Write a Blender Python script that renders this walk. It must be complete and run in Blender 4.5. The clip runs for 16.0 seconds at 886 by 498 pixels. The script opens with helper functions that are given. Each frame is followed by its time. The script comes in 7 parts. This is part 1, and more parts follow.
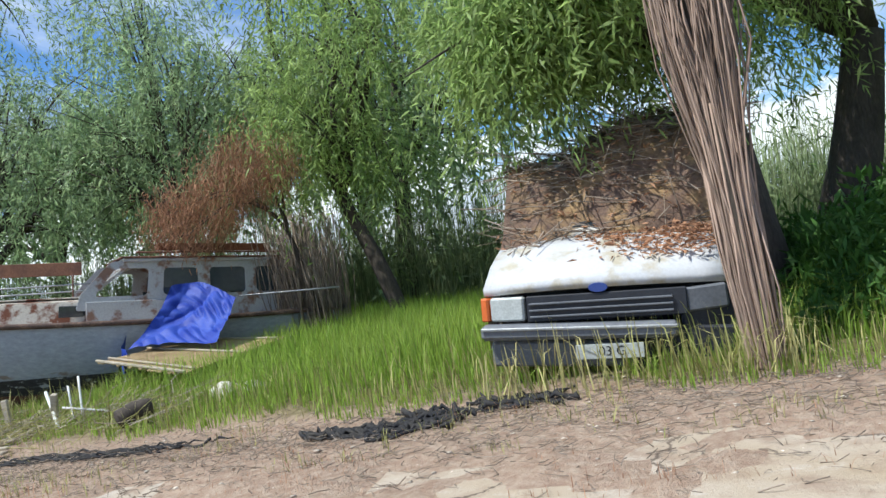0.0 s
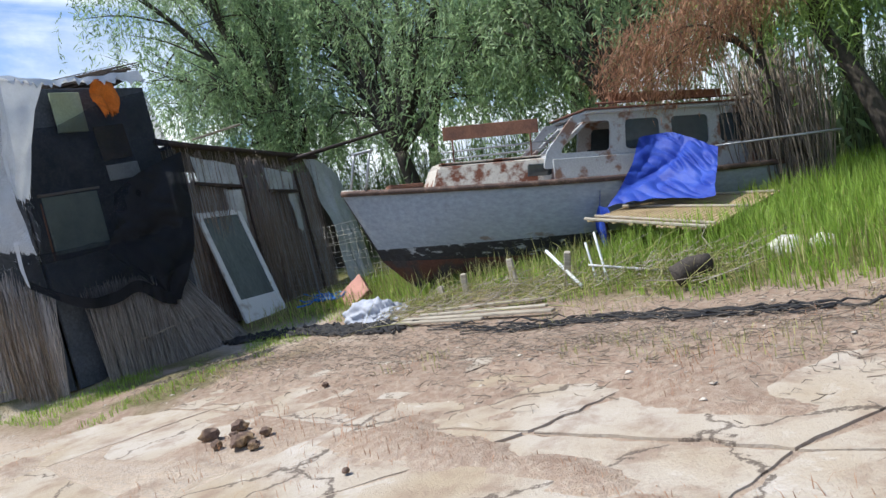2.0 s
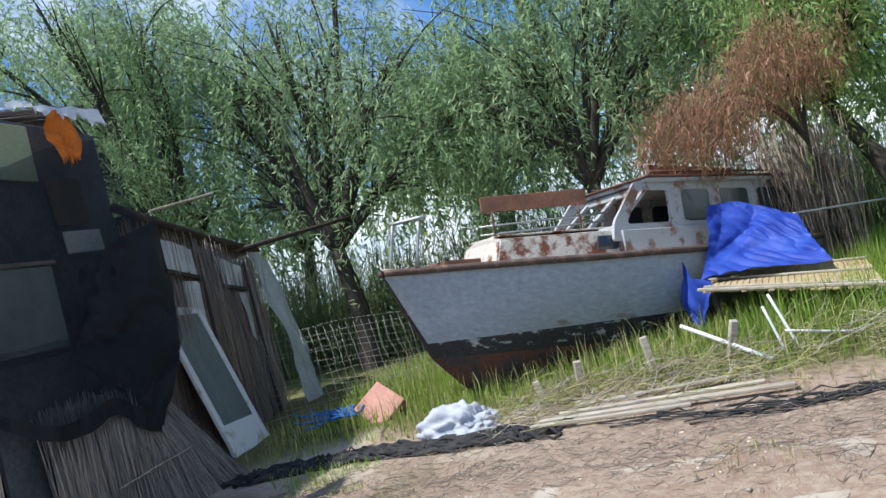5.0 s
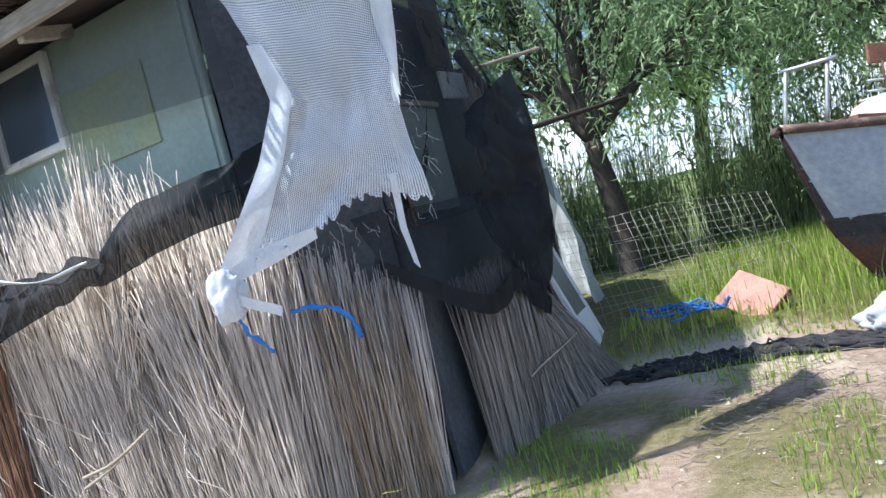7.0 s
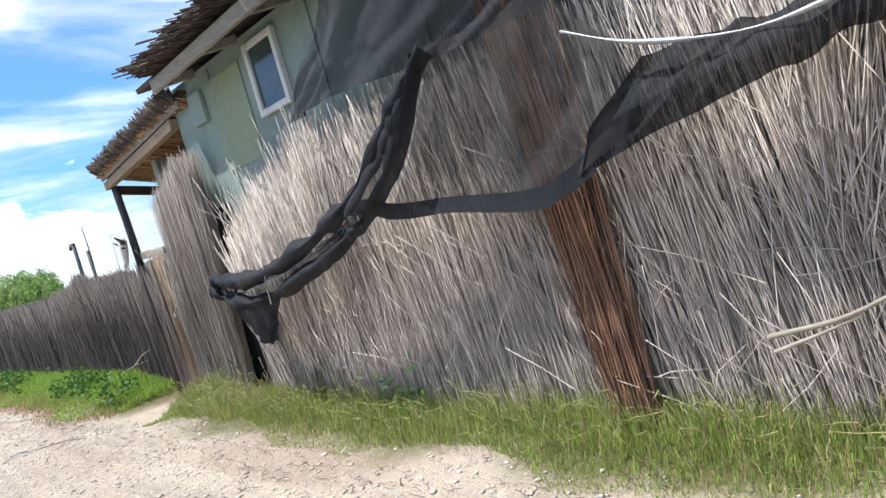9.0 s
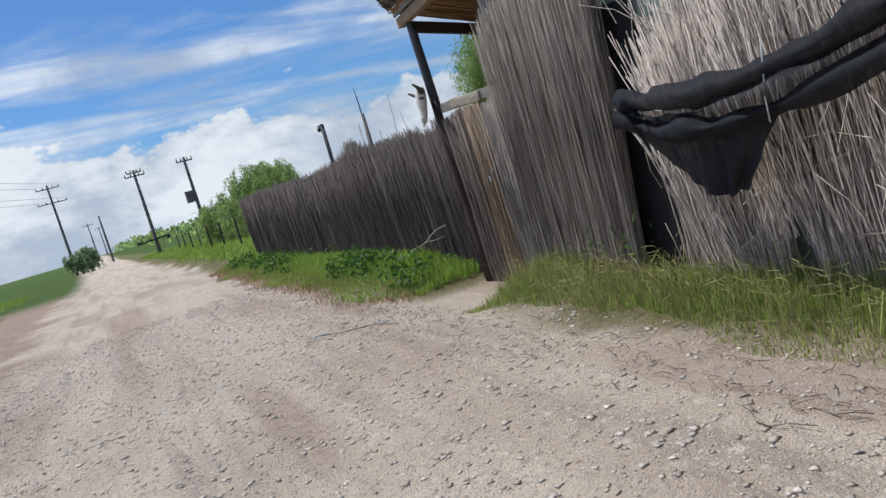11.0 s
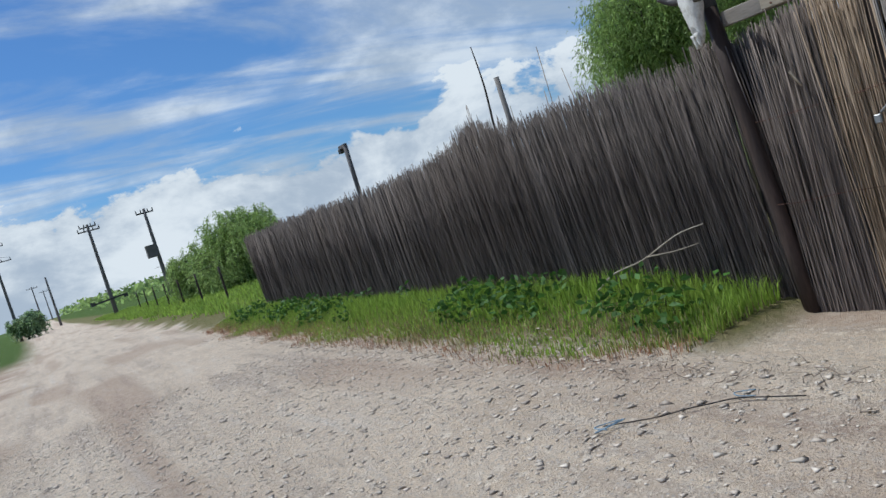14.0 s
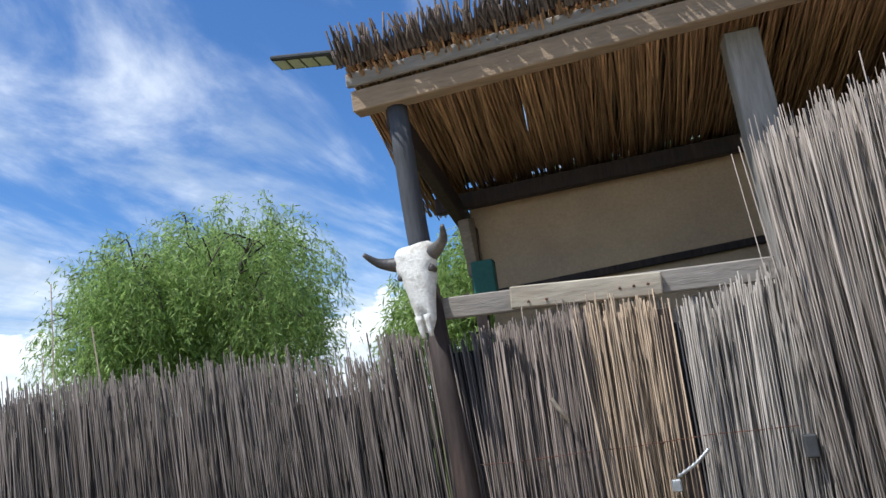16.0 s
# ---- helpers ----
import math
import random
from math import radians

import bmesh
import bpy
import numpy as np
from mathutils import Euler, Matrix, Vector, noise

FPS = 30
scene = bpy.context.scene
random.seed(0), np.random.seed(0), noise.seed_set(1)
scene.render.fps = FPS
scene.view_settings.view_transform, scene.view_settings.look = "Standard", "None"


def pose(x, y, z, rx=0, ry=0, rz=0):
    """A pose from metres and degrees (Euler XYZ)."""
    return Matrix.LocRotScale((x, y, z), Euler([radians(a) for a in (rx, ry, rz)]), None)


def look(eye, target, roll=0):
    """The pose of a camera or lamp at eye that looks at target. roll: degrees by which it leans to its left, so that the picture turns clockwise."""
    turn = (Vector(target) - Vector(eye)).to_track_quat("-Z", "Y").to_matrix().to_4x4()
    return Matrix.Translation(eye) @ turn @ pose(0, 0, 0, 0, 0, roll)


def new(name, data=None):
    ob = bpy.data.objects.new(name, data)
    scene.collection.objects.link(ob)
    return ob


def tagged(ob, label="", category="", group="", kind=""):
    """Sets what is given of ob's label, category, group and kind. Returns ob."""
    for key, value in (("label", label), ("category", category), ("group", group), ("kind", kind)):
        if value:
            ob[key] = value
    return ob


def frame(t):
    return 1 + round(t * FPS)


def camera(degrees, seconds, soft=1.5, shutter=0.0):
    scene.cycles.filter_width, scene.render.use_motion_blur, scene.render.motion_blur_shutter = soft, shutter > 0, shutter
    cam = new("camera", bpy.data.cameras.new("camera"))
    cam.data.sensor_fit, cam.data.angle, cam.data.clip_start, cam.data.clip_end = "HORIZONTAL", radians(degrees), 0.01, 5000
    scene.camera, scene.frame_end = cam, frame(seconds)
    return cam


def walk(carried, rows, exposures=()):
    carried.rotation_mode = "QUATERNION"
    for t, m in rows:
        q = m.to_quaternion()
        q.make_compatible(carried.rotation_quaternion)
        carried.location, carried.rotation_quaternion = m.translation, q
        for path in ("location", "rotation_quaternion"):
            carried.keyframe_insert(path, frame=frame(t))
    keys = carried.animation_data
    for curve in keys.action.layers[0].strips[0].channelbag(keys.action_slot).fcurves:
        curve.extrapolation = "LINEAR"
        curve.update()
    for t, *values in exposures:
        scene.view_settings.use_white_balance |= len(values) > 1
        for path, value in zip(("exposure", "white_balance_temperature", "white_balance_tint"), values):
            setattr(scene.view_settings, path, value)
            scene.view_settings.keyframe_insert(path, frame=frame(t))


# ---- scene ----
cam = camera(60.4, 16.0)
PATH = [
    (0, (-0.089, 0.278, 1.213), (-0.668, 2.192, 1.219), -10.6),
    (0.5, (-0.796, 0.356, 1.259), (-1.636, 2.171, 1.273), -11.2),
    (1, (-1.444, 0.165, 1.284), (-2.544, 1.834, 1.223), -10.9),
    (1.5, (-2.259, 0.158, 1.347), (-3.49, 1.728, 1.203), -11.2),
    (2, (-2.953, 0.155, 1.379), (-4.214, 1.7, 1.227), -13.3),
    (2.5, (-3.607, 0.15, 1.376), (-4.845, 1.715, 1.242), -14.2),
    (3, (-4.332, 0.085, 1.33), (-5.439, 1.75, 1.258), -14.8),
    (3.2, (-4.588, 0.07, 1.313), (-5.607, 1.791, 1.265), -15.0),
    (5.5, (-7.667, 0.175, 1.536), (-8.327, 2.062, 1.597), -14.3),
    (6, (-8.389, 0.26, 1.567), (-9.036, 2.153, 1.593), -14.3),
    (6.5, (-9.11, 0.295, 1.541), (-9.887, 2.137, 1.516), -14.2),
    (7, (-9.826, 0.318, 1.506), (-10.792, 2.069, 1.47), -14.9),
    (7.5, (-10.559, 0.309, 1.522), (-11.745, 1.918, 1.47), -14.8),
    (8, (-11.313, 0.315, 1.56), (-12.651, 1.801, 1.513), -15.2),
    (8.5, (-12.008, 0.248, 1.573), (-13.45, 1.632, 1.498), -14.9),
    (9, (-12.668, 0.273, 1.564), (-14.2, 1.552, 1.43), -15.9),
    (9.5, (-13.328, 0.242, 1.478), (-14.923, 1.44, 1.328), -14.9),
    (10, (-14.055, 0.218, 1.437), (-15.764, 1.238, 1.24), -15.5),
    (12.3, (-17.308, -0.244, 1.348), (-19.169, 0.458, 1.129), -15.2),
    (12.5, (-17.575, -0.293, 1.344), (-19.44, 0.398, 1.132), -14.9),
    (13, (-18.312, -0.391, 1.324), (-20.185, 0.284, 1.132), -15.0),
    (13.5, (-19.06, -0.437, 1.33), (-20.932, 0.248, 1.173), -16.3),
    (14, (-19.811, -0.406, 1.333), (-21.571, 0.537, 1.204), -17.2),
    (14.5, (-20.587, -0.275, 1.296), (-22.126, 0.999, 1.204), -15.8),
    (14.8, (-20.923, 0.006, 1.289), (-22.325, 1.433, 1.315), -15.6),
    (15, (-21.122, 0.246, 1.275), (-22.204, 1.904, 1.56), -14.4),
    (15.5, (-21.811, 0.467, 1.457), (-22.559, 2.27, 1.893), -5.1),
    (16, (-22.462, 0.465, 1.495), (-22.857, 2.388, 1.879), -7.2),
]
walk(cam, [(t, look(eye, target, roll)) for t, eye, target, roll in PATH],
     [(0, 0.6, 6300, 5), (2.5, 0.6, 6230, 8), (5.5, 0.74, 6000, 6), (6.2, 0.86, 5900, 7), (7, 1.2, 5950, 7), (7.5, 1.36, 6000, 8), (8, 1.22, 6100, 7), (9, 0.85, 6200, 8), (9.5, 0.68, 6250, 9),
      (10, 0.27, 6200, 9), (12.3, -0.2, 6100, 9), (13, -0.24, 6100, 8), (14.3, -0.14, 5950, 5), (15.0, 0.15, 5950, 4), (15.5, 0.36, 6000, 5), (16, 0.45, 6150, 8)])

# ---- world, sun ----
SUN_TO = Vector((-0.42, -0.34, 1.0)).normalized()
world = bpy.data.worlds.new("world")
scene.world = world
world.use_nodes = True
wt = world.node_tree
wt.nodes.clear()


def node(tree, kind, values=None, **props):
    n = tree.nodes.new(kind)
    if "operation" in props:
        n.operation = props["operation"]
    if "blend_type" in props:
        n.blend_type = props["blend_type"]
    if "sky_type" in props:
        n.sky_type, n.sun_disc = props["sky_type"], props["sun_disc"]
    if "interpolation_type" in props:
        n.interpolation_type = props["interpolation_type"]
    if "attribute_name" in props:
        n.attribute_name = props["attribute_name"]
    for key, val in (values or {}).items():
        n.inputs[key].default_value = val
    return n


def link(tree, a, b):
    tree.links.new(a, b)


sky = node(wt, "ShaderNodeTexSky", sky_type="NISHITA", sun_disc=False)
sky.sun_elevation = math.asin(SUN_TO.z)
sky.sun_rotation = math.atan2(SUN_TO.x, SUN_TO.y)
sky.air_density, sky.dust_density, sky.ozone_density = 1.0, 0.6, 2.0
tc = node(wt, "ShaderNodeTexCoord")
sep = node(wt, "ShaderNodeSeparateXYZ")
link(wt, tc.outputs["Generated"], sep.inputs[0])


def wmath(op, a, b=0.0, c=None):
    n = node(wt, "ShaderNodeMath", operation=op)
    for i, v in enumerate((a, b) if c is None else (a, b, c)):
        if isinstance(v, (int, float)):
            n.inputs[i].default_value = v
        else:
            link(wt, v, n.inputs[i])
    return n.outputs[0]


def wsmooth(v, lo, hi):
    n = node(wt, "ShaderNodeMapRange", {"From Min": lo, "From Max": hi}, interpolation_type="SMOOTHSTEP")
    link(wt, v, n.inputs["Value"])
    return n.outputs["Result"]


up = wmath("MAXIMUM", sep.outputs[2], 0.0)
flat = wmath("ADD", up, 0.12)
cxy = node(wt, "ShaderNodeCombineXYZ")
link(wt, wmath("DIVIDE", sep.outputs[0], flat), cxy.inputs[0])
link(wt, wmath("DIVIDE", sep.outputs[1], flat), cxy.inputs[1])
mapc = node(wt, "ShaderNodeMapping", {"Rotation": (0, 0, 0.3), "Scale": (1.7, 0.6, 1), "Location": (2.3, 0.7, 0)})
link(wt, cxy.outputs[0], mapc.inputs["Vector"])
cirrus = node(wt, "ShaderNodeTexNoise", {"Scale": 0.9, "Detail": 9, "Roughness": 0.58, "Distortion": 0.5})
link(wt, mapc.outputs[0], cirrus.inputs["Vector"])
cirrus_f = wmath("MULTIPLY", wsmooth(cirrus.outputs[0], 0.41, 0.66), 0.85)
mapk = node(wt, "ShaderNodeMapping", {"Scale": (1.0, 1.0, 1.9), "Location": (0.4, 1.6, 0.2)})
link(wt, tc.outputs["Generated"], mapk.inputs["Vector"])
cumulus = node(wt, "ShaderNodeTexNoise", {"Scale": 5.5, "Detail": 9, "Roughness": 0.6, "Distortion": 0.15})
link(wt, mapk.outputs[0], cumulus.inputs["Vector"])
low = wmath("SUBTRACT", cumulus.outputs[0], wmath("MULTIPLY", wmath("SUBTRACT", up, 0.085), 2.7))
cum_f = wsmooth(low, 0.40, 0.45)
cloud = wmath("MAXIMUM", cirrus_f, cum_f)
shade = node(wt, "ShaderNodeMixRGB")
link(wt, wsmooth(cumulus.outputs[0], 0.40, 0.62), shade.inputs[0])
shade.inputs[1].default_value, shade.inputs[2].default_value = (3.7, 4.2, 4.9, 1), (6.6, 6.8, 7.0, 1)
mixs = node(wt, "ShaderNodeMixRGB")
link(wt, cloud, mixs.inputs[0])
deep = node(wt, "ShaderNodeMixRGB", {0: 1.0, 2: (0.4, 0.6, 0.84, 1)}, blend_type="MULTIPLY")
link(wt, sky.outputs[0], deep.inputs[1])
link(wt, deep.outputs[0], mixs.inputs[1])
link(wt, shade.outputs[0], mixs.inputs[2])
bg = node(wt, "ShaderNodeBackground", {"Strength": 0.132})
link(wt, mixs.outputs[0], bg.inputs[0])
link(wt, bg.outputs[0], node(wt, "ShaderNodeOutputWorld").inputs[0])

sun = new("sun", bpy.data.lights.new("sun", "SUN"))
sun.data.energy, sun.data.angle, sun.data.color = 4.0, radians(0.53), (1.0, 0.965, 0.91)
sun.matrix_world = look((0, 0, 30), Vector((0, 0, 30)) - SUN_TO)


# ---- materials ----
def material(name, colour, rough=0.85, vary=0.35, scale=6.0, fine=60.0, other=None, other_at=0.55, soft=0.12, bump=0.3,
             island=0.0, piece=0.0, metal=0.0, stretch=(1, 1, 1), alpha=1.0, thin=0.0, spec=0.3):
    """Base colour with broad and fine variation, a second colour in patches, relief, and an own tone for each island or object."""
    m = bpy.data.materials.new(name)
    m.use_nodes = True
    t = m.node_tree
    bs = t.nodes["Principled BSDF"]
    geo = node(t, "ShaderNodeTexCoord")
    mp = node(t, "ShaderNodeMapping", {"Scale": stretch})
    link(t, geo.outputs["Object"], mp.inputs[0])
    broad = node(t, "ShaderNodeTexNoise", {"Scale": scale, "Detail": 5, "Roughness": 0.6})
    grain = node(t, "ShaderNodeTexNoise", {"Scale": fine, "Detail": 4, "Roughness": 0.65})
    for n in (broad, grain):
        link(t, mp.outputs[0], n.inputs["Vector"])
    ramp = node(t, "ShaderNodeMapRange", {"From Min": other_at - soft, "From Max": other_at + soft})
    link(t, broad.outputs[0], ramp.inputs[0])
    base = node(t, "ShaderNodeMixRGB", {1: (*colour, 1), 2: (*(other or [c * (1 - vary) for c in colour]), 1)})
    link(t, ramp.outputs[0], base.inputs[0])
    tone = node(t, "ShaderNodeMapRange", {"From Min": 0.25, "From Max": 0.75, "To Min": 1 - vary, "To Max": 1 + vary})
    link(t, grain.outputs[0], tone.inputs[0])
    last = tone.outputs[0]
    for amount, kind in ((island, "g"), (piece, "o")):
        if amount:
            rnd = node(t, "ShaderNodeNewGeometry").outputs["Random Per Island"] if kind == "g" else node(t, "ShaderNodeObjectInfo").outputs["Random"]
            own = node(t, "ShaderNodeMapRange", {"To Min": 1 - amount, "To Max": 1 + amount})
            link(t, rnd, own.inputs[0])
            mul = node(t, "ShaderNodeMath", operation="MULTIPLY")
            link(t, last, mul.inputs[0])
            link(t, own.outputs[0], mul.inputs[1])
            last = mul.outputs[0]
    fin = node(t, "ShaderNodeVectorMath", operation="SCALE")
    link(t, base.outputs[0], fin.inputs[0])
    link(t, last, fin.inputs["Scale"])
    link(t, fin.outputs[0], bs.inputs["Base Color"])
    bs.inputs["Roughness"].default_value, bs.inputs["Metallic"].default_value = rough, metal
    bs.inputs["Specular IOR Level"].default_value = spec
    if bump:
        bp = node(t, "ShaderNodeBump", {"Strength": bump, "Distance": 0.01})
        link(t, grain.outputs[0], bp.inputs["Height"])
        link(t, bp.outputs[0], bs.inputs["Normal"])
    surface = bs.outputs[0]
    if thin:
        tr = node(t, "ShaderNodeBsdfTranslucent")
        link(t, fin.outputs[0], tr.inputs[0])
        mx = node(t, "ShaderNodeMixShader", {0: thin})
        link(t, surface, mx.inputs[1])
        link(t, tr.outputs[0], mx.inputs[2])
        surface = mx.outputs[0]
    if alpha < 1:
        mx = node(t, "ShaderNodeMixShader", {0: alpha})
        link(t, node(t, "ShaderNodeBsdfTransparent").outputs[0], mx.inputs[1])
        link(t, surface, mx.inputs[2])
        surface = mx.outputs[0]
    link(t, surface, t.nodes["Material Output"].inputs[0])
    return m


def weave(name, colour, pitch, open_part, rough=0.8):
    """A net: crossing threads with open holes between them."""
    m = material(name, colour, rough, 0.15, 3, 40, bump=0.1)
    t = m.node_tree
    uv = node(t, "ShaderNodeUVMap")
    s = node(t, "ShaderNodeSeparateXYZ")
    link(t, uv.outputs[0], s.inputs[0])
    held = []
    for i in (0, 1):
        w = node(t, "ShaderNodeMath", {1: 1 / pitch}, operation="MULTIPLY")
        link(t, s.outputs[i], w.inputs[0])
        f = node(t, "ShaderNodeMath", operation="FRACT")
        link(t, w.outputs[0], f.inputs[0])
        g = node(t, "ShaderNodeMath", {1: open_part}, operation="GREATER_THAN")
        link(t, f.outputs[0], g.inputs[0])
        held.append(g)
    mx = node(t, "ShaderNodeMath", operation="MAXIMUM")
    for i, g in enumerate(held):
        link(t, g.outputs[0], mx.inputs[i])
    sh = node(t, "ShaderNodeMixShader")
    link(t, mx.outputs[0], sh.inputs[0])
    link(t, node(t, "ShaderNodeBsdfTransparent").outputs[0], sh.inputs[1])
    link(t, t.nodes["Principled BSDF"].outputs[0], sh.inputs[2])
    link(t, sh.outputs[0], t.nodes["Material Output"].inputs[0])
    return m


REED = material("reed_grey", (0.57, 0.49, 0.43), 0.75, 0.22, 1.3, 25, (0.5, 0.435, 0.385), 0.5, 0.2, island=0.36, stretch=(1, 1, 0.25))
REED_DARK = material("reed_weathered", (0.3, 0.235, 0.19), 0.75, 0.22, 1.0, 25, (0.24, 0.19, 0.155), 0.5, 0.2, island=0.42, stretch=(1, 1, 0.25))
REED_FENCE = material("reed_fence_grey", (0.14, 0.113, 0.098), 0.75, 0.22, 1.0, 25, (0.108, 0.092, 0.085), 0.5, 0.2, island=0.42, stretch=(1, 1, 0.25))
REED_GATE = material("reed_gate_brown", (0.19, 0.152, 0.13), 0.75, 0.22, 1.0, 25, (0.145, 0.12, 0.108), 0.5, 0.2, island=0.45, stretch=(1, 1, 0.25))
REED_WARM = material("reed_warm_brown", (0.5, 0.32, 0.175), 0.7, 0.25, 2, 25, (0.36, 0.22, 0.125), 0.5, 0.2, island=0.5, stretch=(1, 0.25, 1))
REED_MID = material("reed_mid_grey", (0.33, 0.29, 0.255), 0.72, 0.22, 1.2, 25, (0.26, 0.235, 0.215), 0.5, 0.2, island=0.45, stretch=(1, 1, 0.25))
REED_TALL = material("reed_tall_grey", (0.29, 0.245, 0.21), 0.72, 0.22, 1.2, 25, (0.235, 0.2, 0.178), 0.5, 0.2, island=0.45, stretch=(1, 1, 0.25))
REED_GOLD = material("reed_golden", (0.38, 0.28, 0.19), 0.65, 0.25, 2, 25, (0.26, 0.2, 0.15), 0.5, 0.2, island=0.4, stretch=(1, 1, 0.25))
REED_RUST = material("reed_rusty", (0.27, 0.15, 0.095), 0.8, 0.25, 3, 25, (0.18, 0.1, 0.065), island=0.5)
THATCH = material("thatch_grey", (0.14, 0.108, 0.09), 0.85, 0.25, 2, 30, (0.1, 0.08, 0.072), island=0.45)
GRASS = material("grass_blades", (0.27, 0.41, 0.065), 0.6, 0.15, 0.8, 20, (0.33, 0.43, 0.09), 0.55, 0.2, bump=0, island=0.35, thin=0.55)
GRASS_DRY = material("grass_dry", (0.42, 0.37, 0.17), 0.7, 0.2, 0.8, 20, (0.26, 0.28, 0.08), 0.5, 0.2, bump=0, island=0.35, thin=0.25)
WEED = material("weed_leaf", (0.07, 0.16, 0.03), 0.6, 0.2, 2, 20, bump=0, island=0.3, thin=0.3)
LEAF = material("willow_leaf", (0.28, 0.39, 0.12), 0.5, 0.1, 0.5, 20, (0.33, 0.43, 0.16), 0.55, 0.2, bump=0, island=0.45, thin=0.58)
LEAF_COOL = material("willow_leaf_bluish", (0.28, 0.39, 0.19), 0.45, 0.1, 0.5, 20, (0.34, 0.43, 0.25), 0.55, 0.2, bump=0, island=0.45, thin=0.58)
LEAF_DEAD = material("leaf_dead", (0.4, 0.22, 0.13), 0.8, 0.2, 1, 20, (0.3, 0.16, 0.1), bump=0, island=0.4, thin=0.3)
REED_GREEN = material("reed_green", (0.2, 0.27, 0.12), 0.6, 0.2, 0.7, 20, (0.23, 0.28, 0.15), 0.55, 0.2, bump=0, island=0.4, thin=0.3)
BARK = material("bark", (0.085, 0.07, 0.058), 0.95, 0.4, 6, 45, (0.05, 0.042, 0.035), 0.5, 0.2, 1.0, stretch=(1, 1, 0.3))
WOOD_GREY = material("wood_weathered", (0.3, 0.27, 0.24), 0.85, 0.25, 4, 50, (0.2, 0.18, 0.16), 0.55, 0.15, 0.5, stretch=(0.15, 1, 1))
WOOD_POST = material("wood_post_grey", (0.26, 0.245, 0.23), 0.85, 0.3, 4, 50, (0.15, 0.135, 0.12), 0.52, 0.15, 0.5, stretch=(1, 1, 0.12))
POST_SLATE = material("wood_post_slate", (0.1, 0.105, 0.12), 0.8, 0.3, 4, 50, (0.05, 0.05, 0.055), 0.52, 0.15, 0.5, stretch=(1, 1, 0.12))
WOOD_TAN = material("wood_beam_tan", (0.3, 0.215, 0.14), 0.8, 0.25, 4, 50, (0.2, 0.155, 0.115), 0.55, 0.15, 0.5, stretch=(0.12, 1, 1))
WOOD_DARK = material("wood_dark", (0.045, 0.032, 0.028), 0.7, 0.4, 5, 50, (0.075, 0.048, 0.038), 0.6, 0.1, 0.5, stretch=(1, 1, 0.15))
WOOD_PALE = material("wood_pale", (0.41, 0.36, 0.285), 0.8, 0.3, 4, 40, (0.26, 0.215, 0.165), bump=0.4, stretch=(0.15, 1, 1))
PLANK_BROWN = material("plank_brown", (0.22, 0.105, 0.065), 0.7, 0.3, 4, 40, (0.14, 0.07, 0.05), bump=0.4)
GREEN_WALL = material("painted_board_green", (0.26, 0.32, 0.29), 0.75, 0.12, 1.6, 30, (0.19, 0.245, 0.23), 0.55, 0.1, 0.3)
GREEN_YELLOW = material("painted_board_yellow", (0.27, 0.31, 0.2), 0.75, 0.15, 2.5, 30, (0.26, 0.31, 0.24), 0.53, 0.1, 0.3)
WHITE_PAINT = material("white_paint_worn", (0.62, 0.63, 0.63), 0.5, 0.1, 5, 50, (0.42, 0.39, 0.35), 0.6, 0.06, 0.2)
GLASS_DARK = material("window_glass_dull", (0.05, 0.065, 0.075), 0.12, 0.2, 2, 10, bump=0, spec=0.6)
GLASS_DUSTY = material("window_glass_dusty", (0.13, 0.15, 0.15), 0.3, 0.35, 3, 25, (0.07, 0.085, 0.09), 0.5, 0.15, 0.1, spec=0.5, stretch=(1, 1, 0.3))
NET_BLACK = material("shade_net_black", (0.012, 0.0135, 0.018), 0.75, 0.3, 6, 60, bump=0.3, alpha=0.96, spec=0.2)
NET_THIN = material("shade_net_thin", (0.05, 0.046, 0.046), 0.8, 0.3, 6, 60, bump=0.3, alpha=0.56, spec=0.2)
NET_VEIL = material("shade_net_sheer", (0.016, 0.02, 0.028), 0.8, 0.3, 6, 60, bump=0.3, alpha=0.52, spec=0.2)
NET_SWAG = material("shade_net_gathered", (0.008, 0.0095, 0.013), 0.8, 0.35, 6, 60, bump=0.3, alpha=0.92, spec=0.2)
NET_HAZE = material("shade_net_haze", (0.03, 0.035, 0.042), 0.8, 0.3, 6, 60, bump=0.3, alpha=0.42, spec=0.2)
NET_DUSTY = material("shade_net_dusty", (0.03, 0.031, 0.036), 0.85, 0.35, 3, 60, bump=0.3, alpha=0.7, spec=0.2)
# near-black that stands in for deep shade in gaps and behind reeds
BLACK = material("shade_black", (0.01, 0.011, 0.013), 0.5, 0.4, 5, 30, bump=0.4)
GAUZE = weave("white_gauze", (0.52, 0.55, 0.6), 0.013, 0.5)
GAUZE_DENSE = material("white_gauze_folded", (0.62, 0.65, 0.7), 0.85, 0.1, 8, 80, bump=0.5, thin=0.25)
SHEET_PALE = material("pale_plastic_sheet", (0.5, 0.52, 0.53), 0.6, 0.2, 3, 30, (0.36, 0.37, 0.38), 0.55, 0.2, 0.3)
ORANGE = material("orange_cloth", (0.55, 0.15, 0.02), 0.8, 0.25, 10, 60)
BLUE_ROPE = material("blue_rope", (0.03, 0.16, 0.5), 0.7, 0.2, 10, 60)
HULL_GREY = material("hull_paint_grey", (0.29, 0.32, 0.36), 0.6, 0.22, 4.5, 28, (0.2, 0.165, 0.145), 0.66, 0.03, 0.3, stretch=(0.35, 1, 0.8))
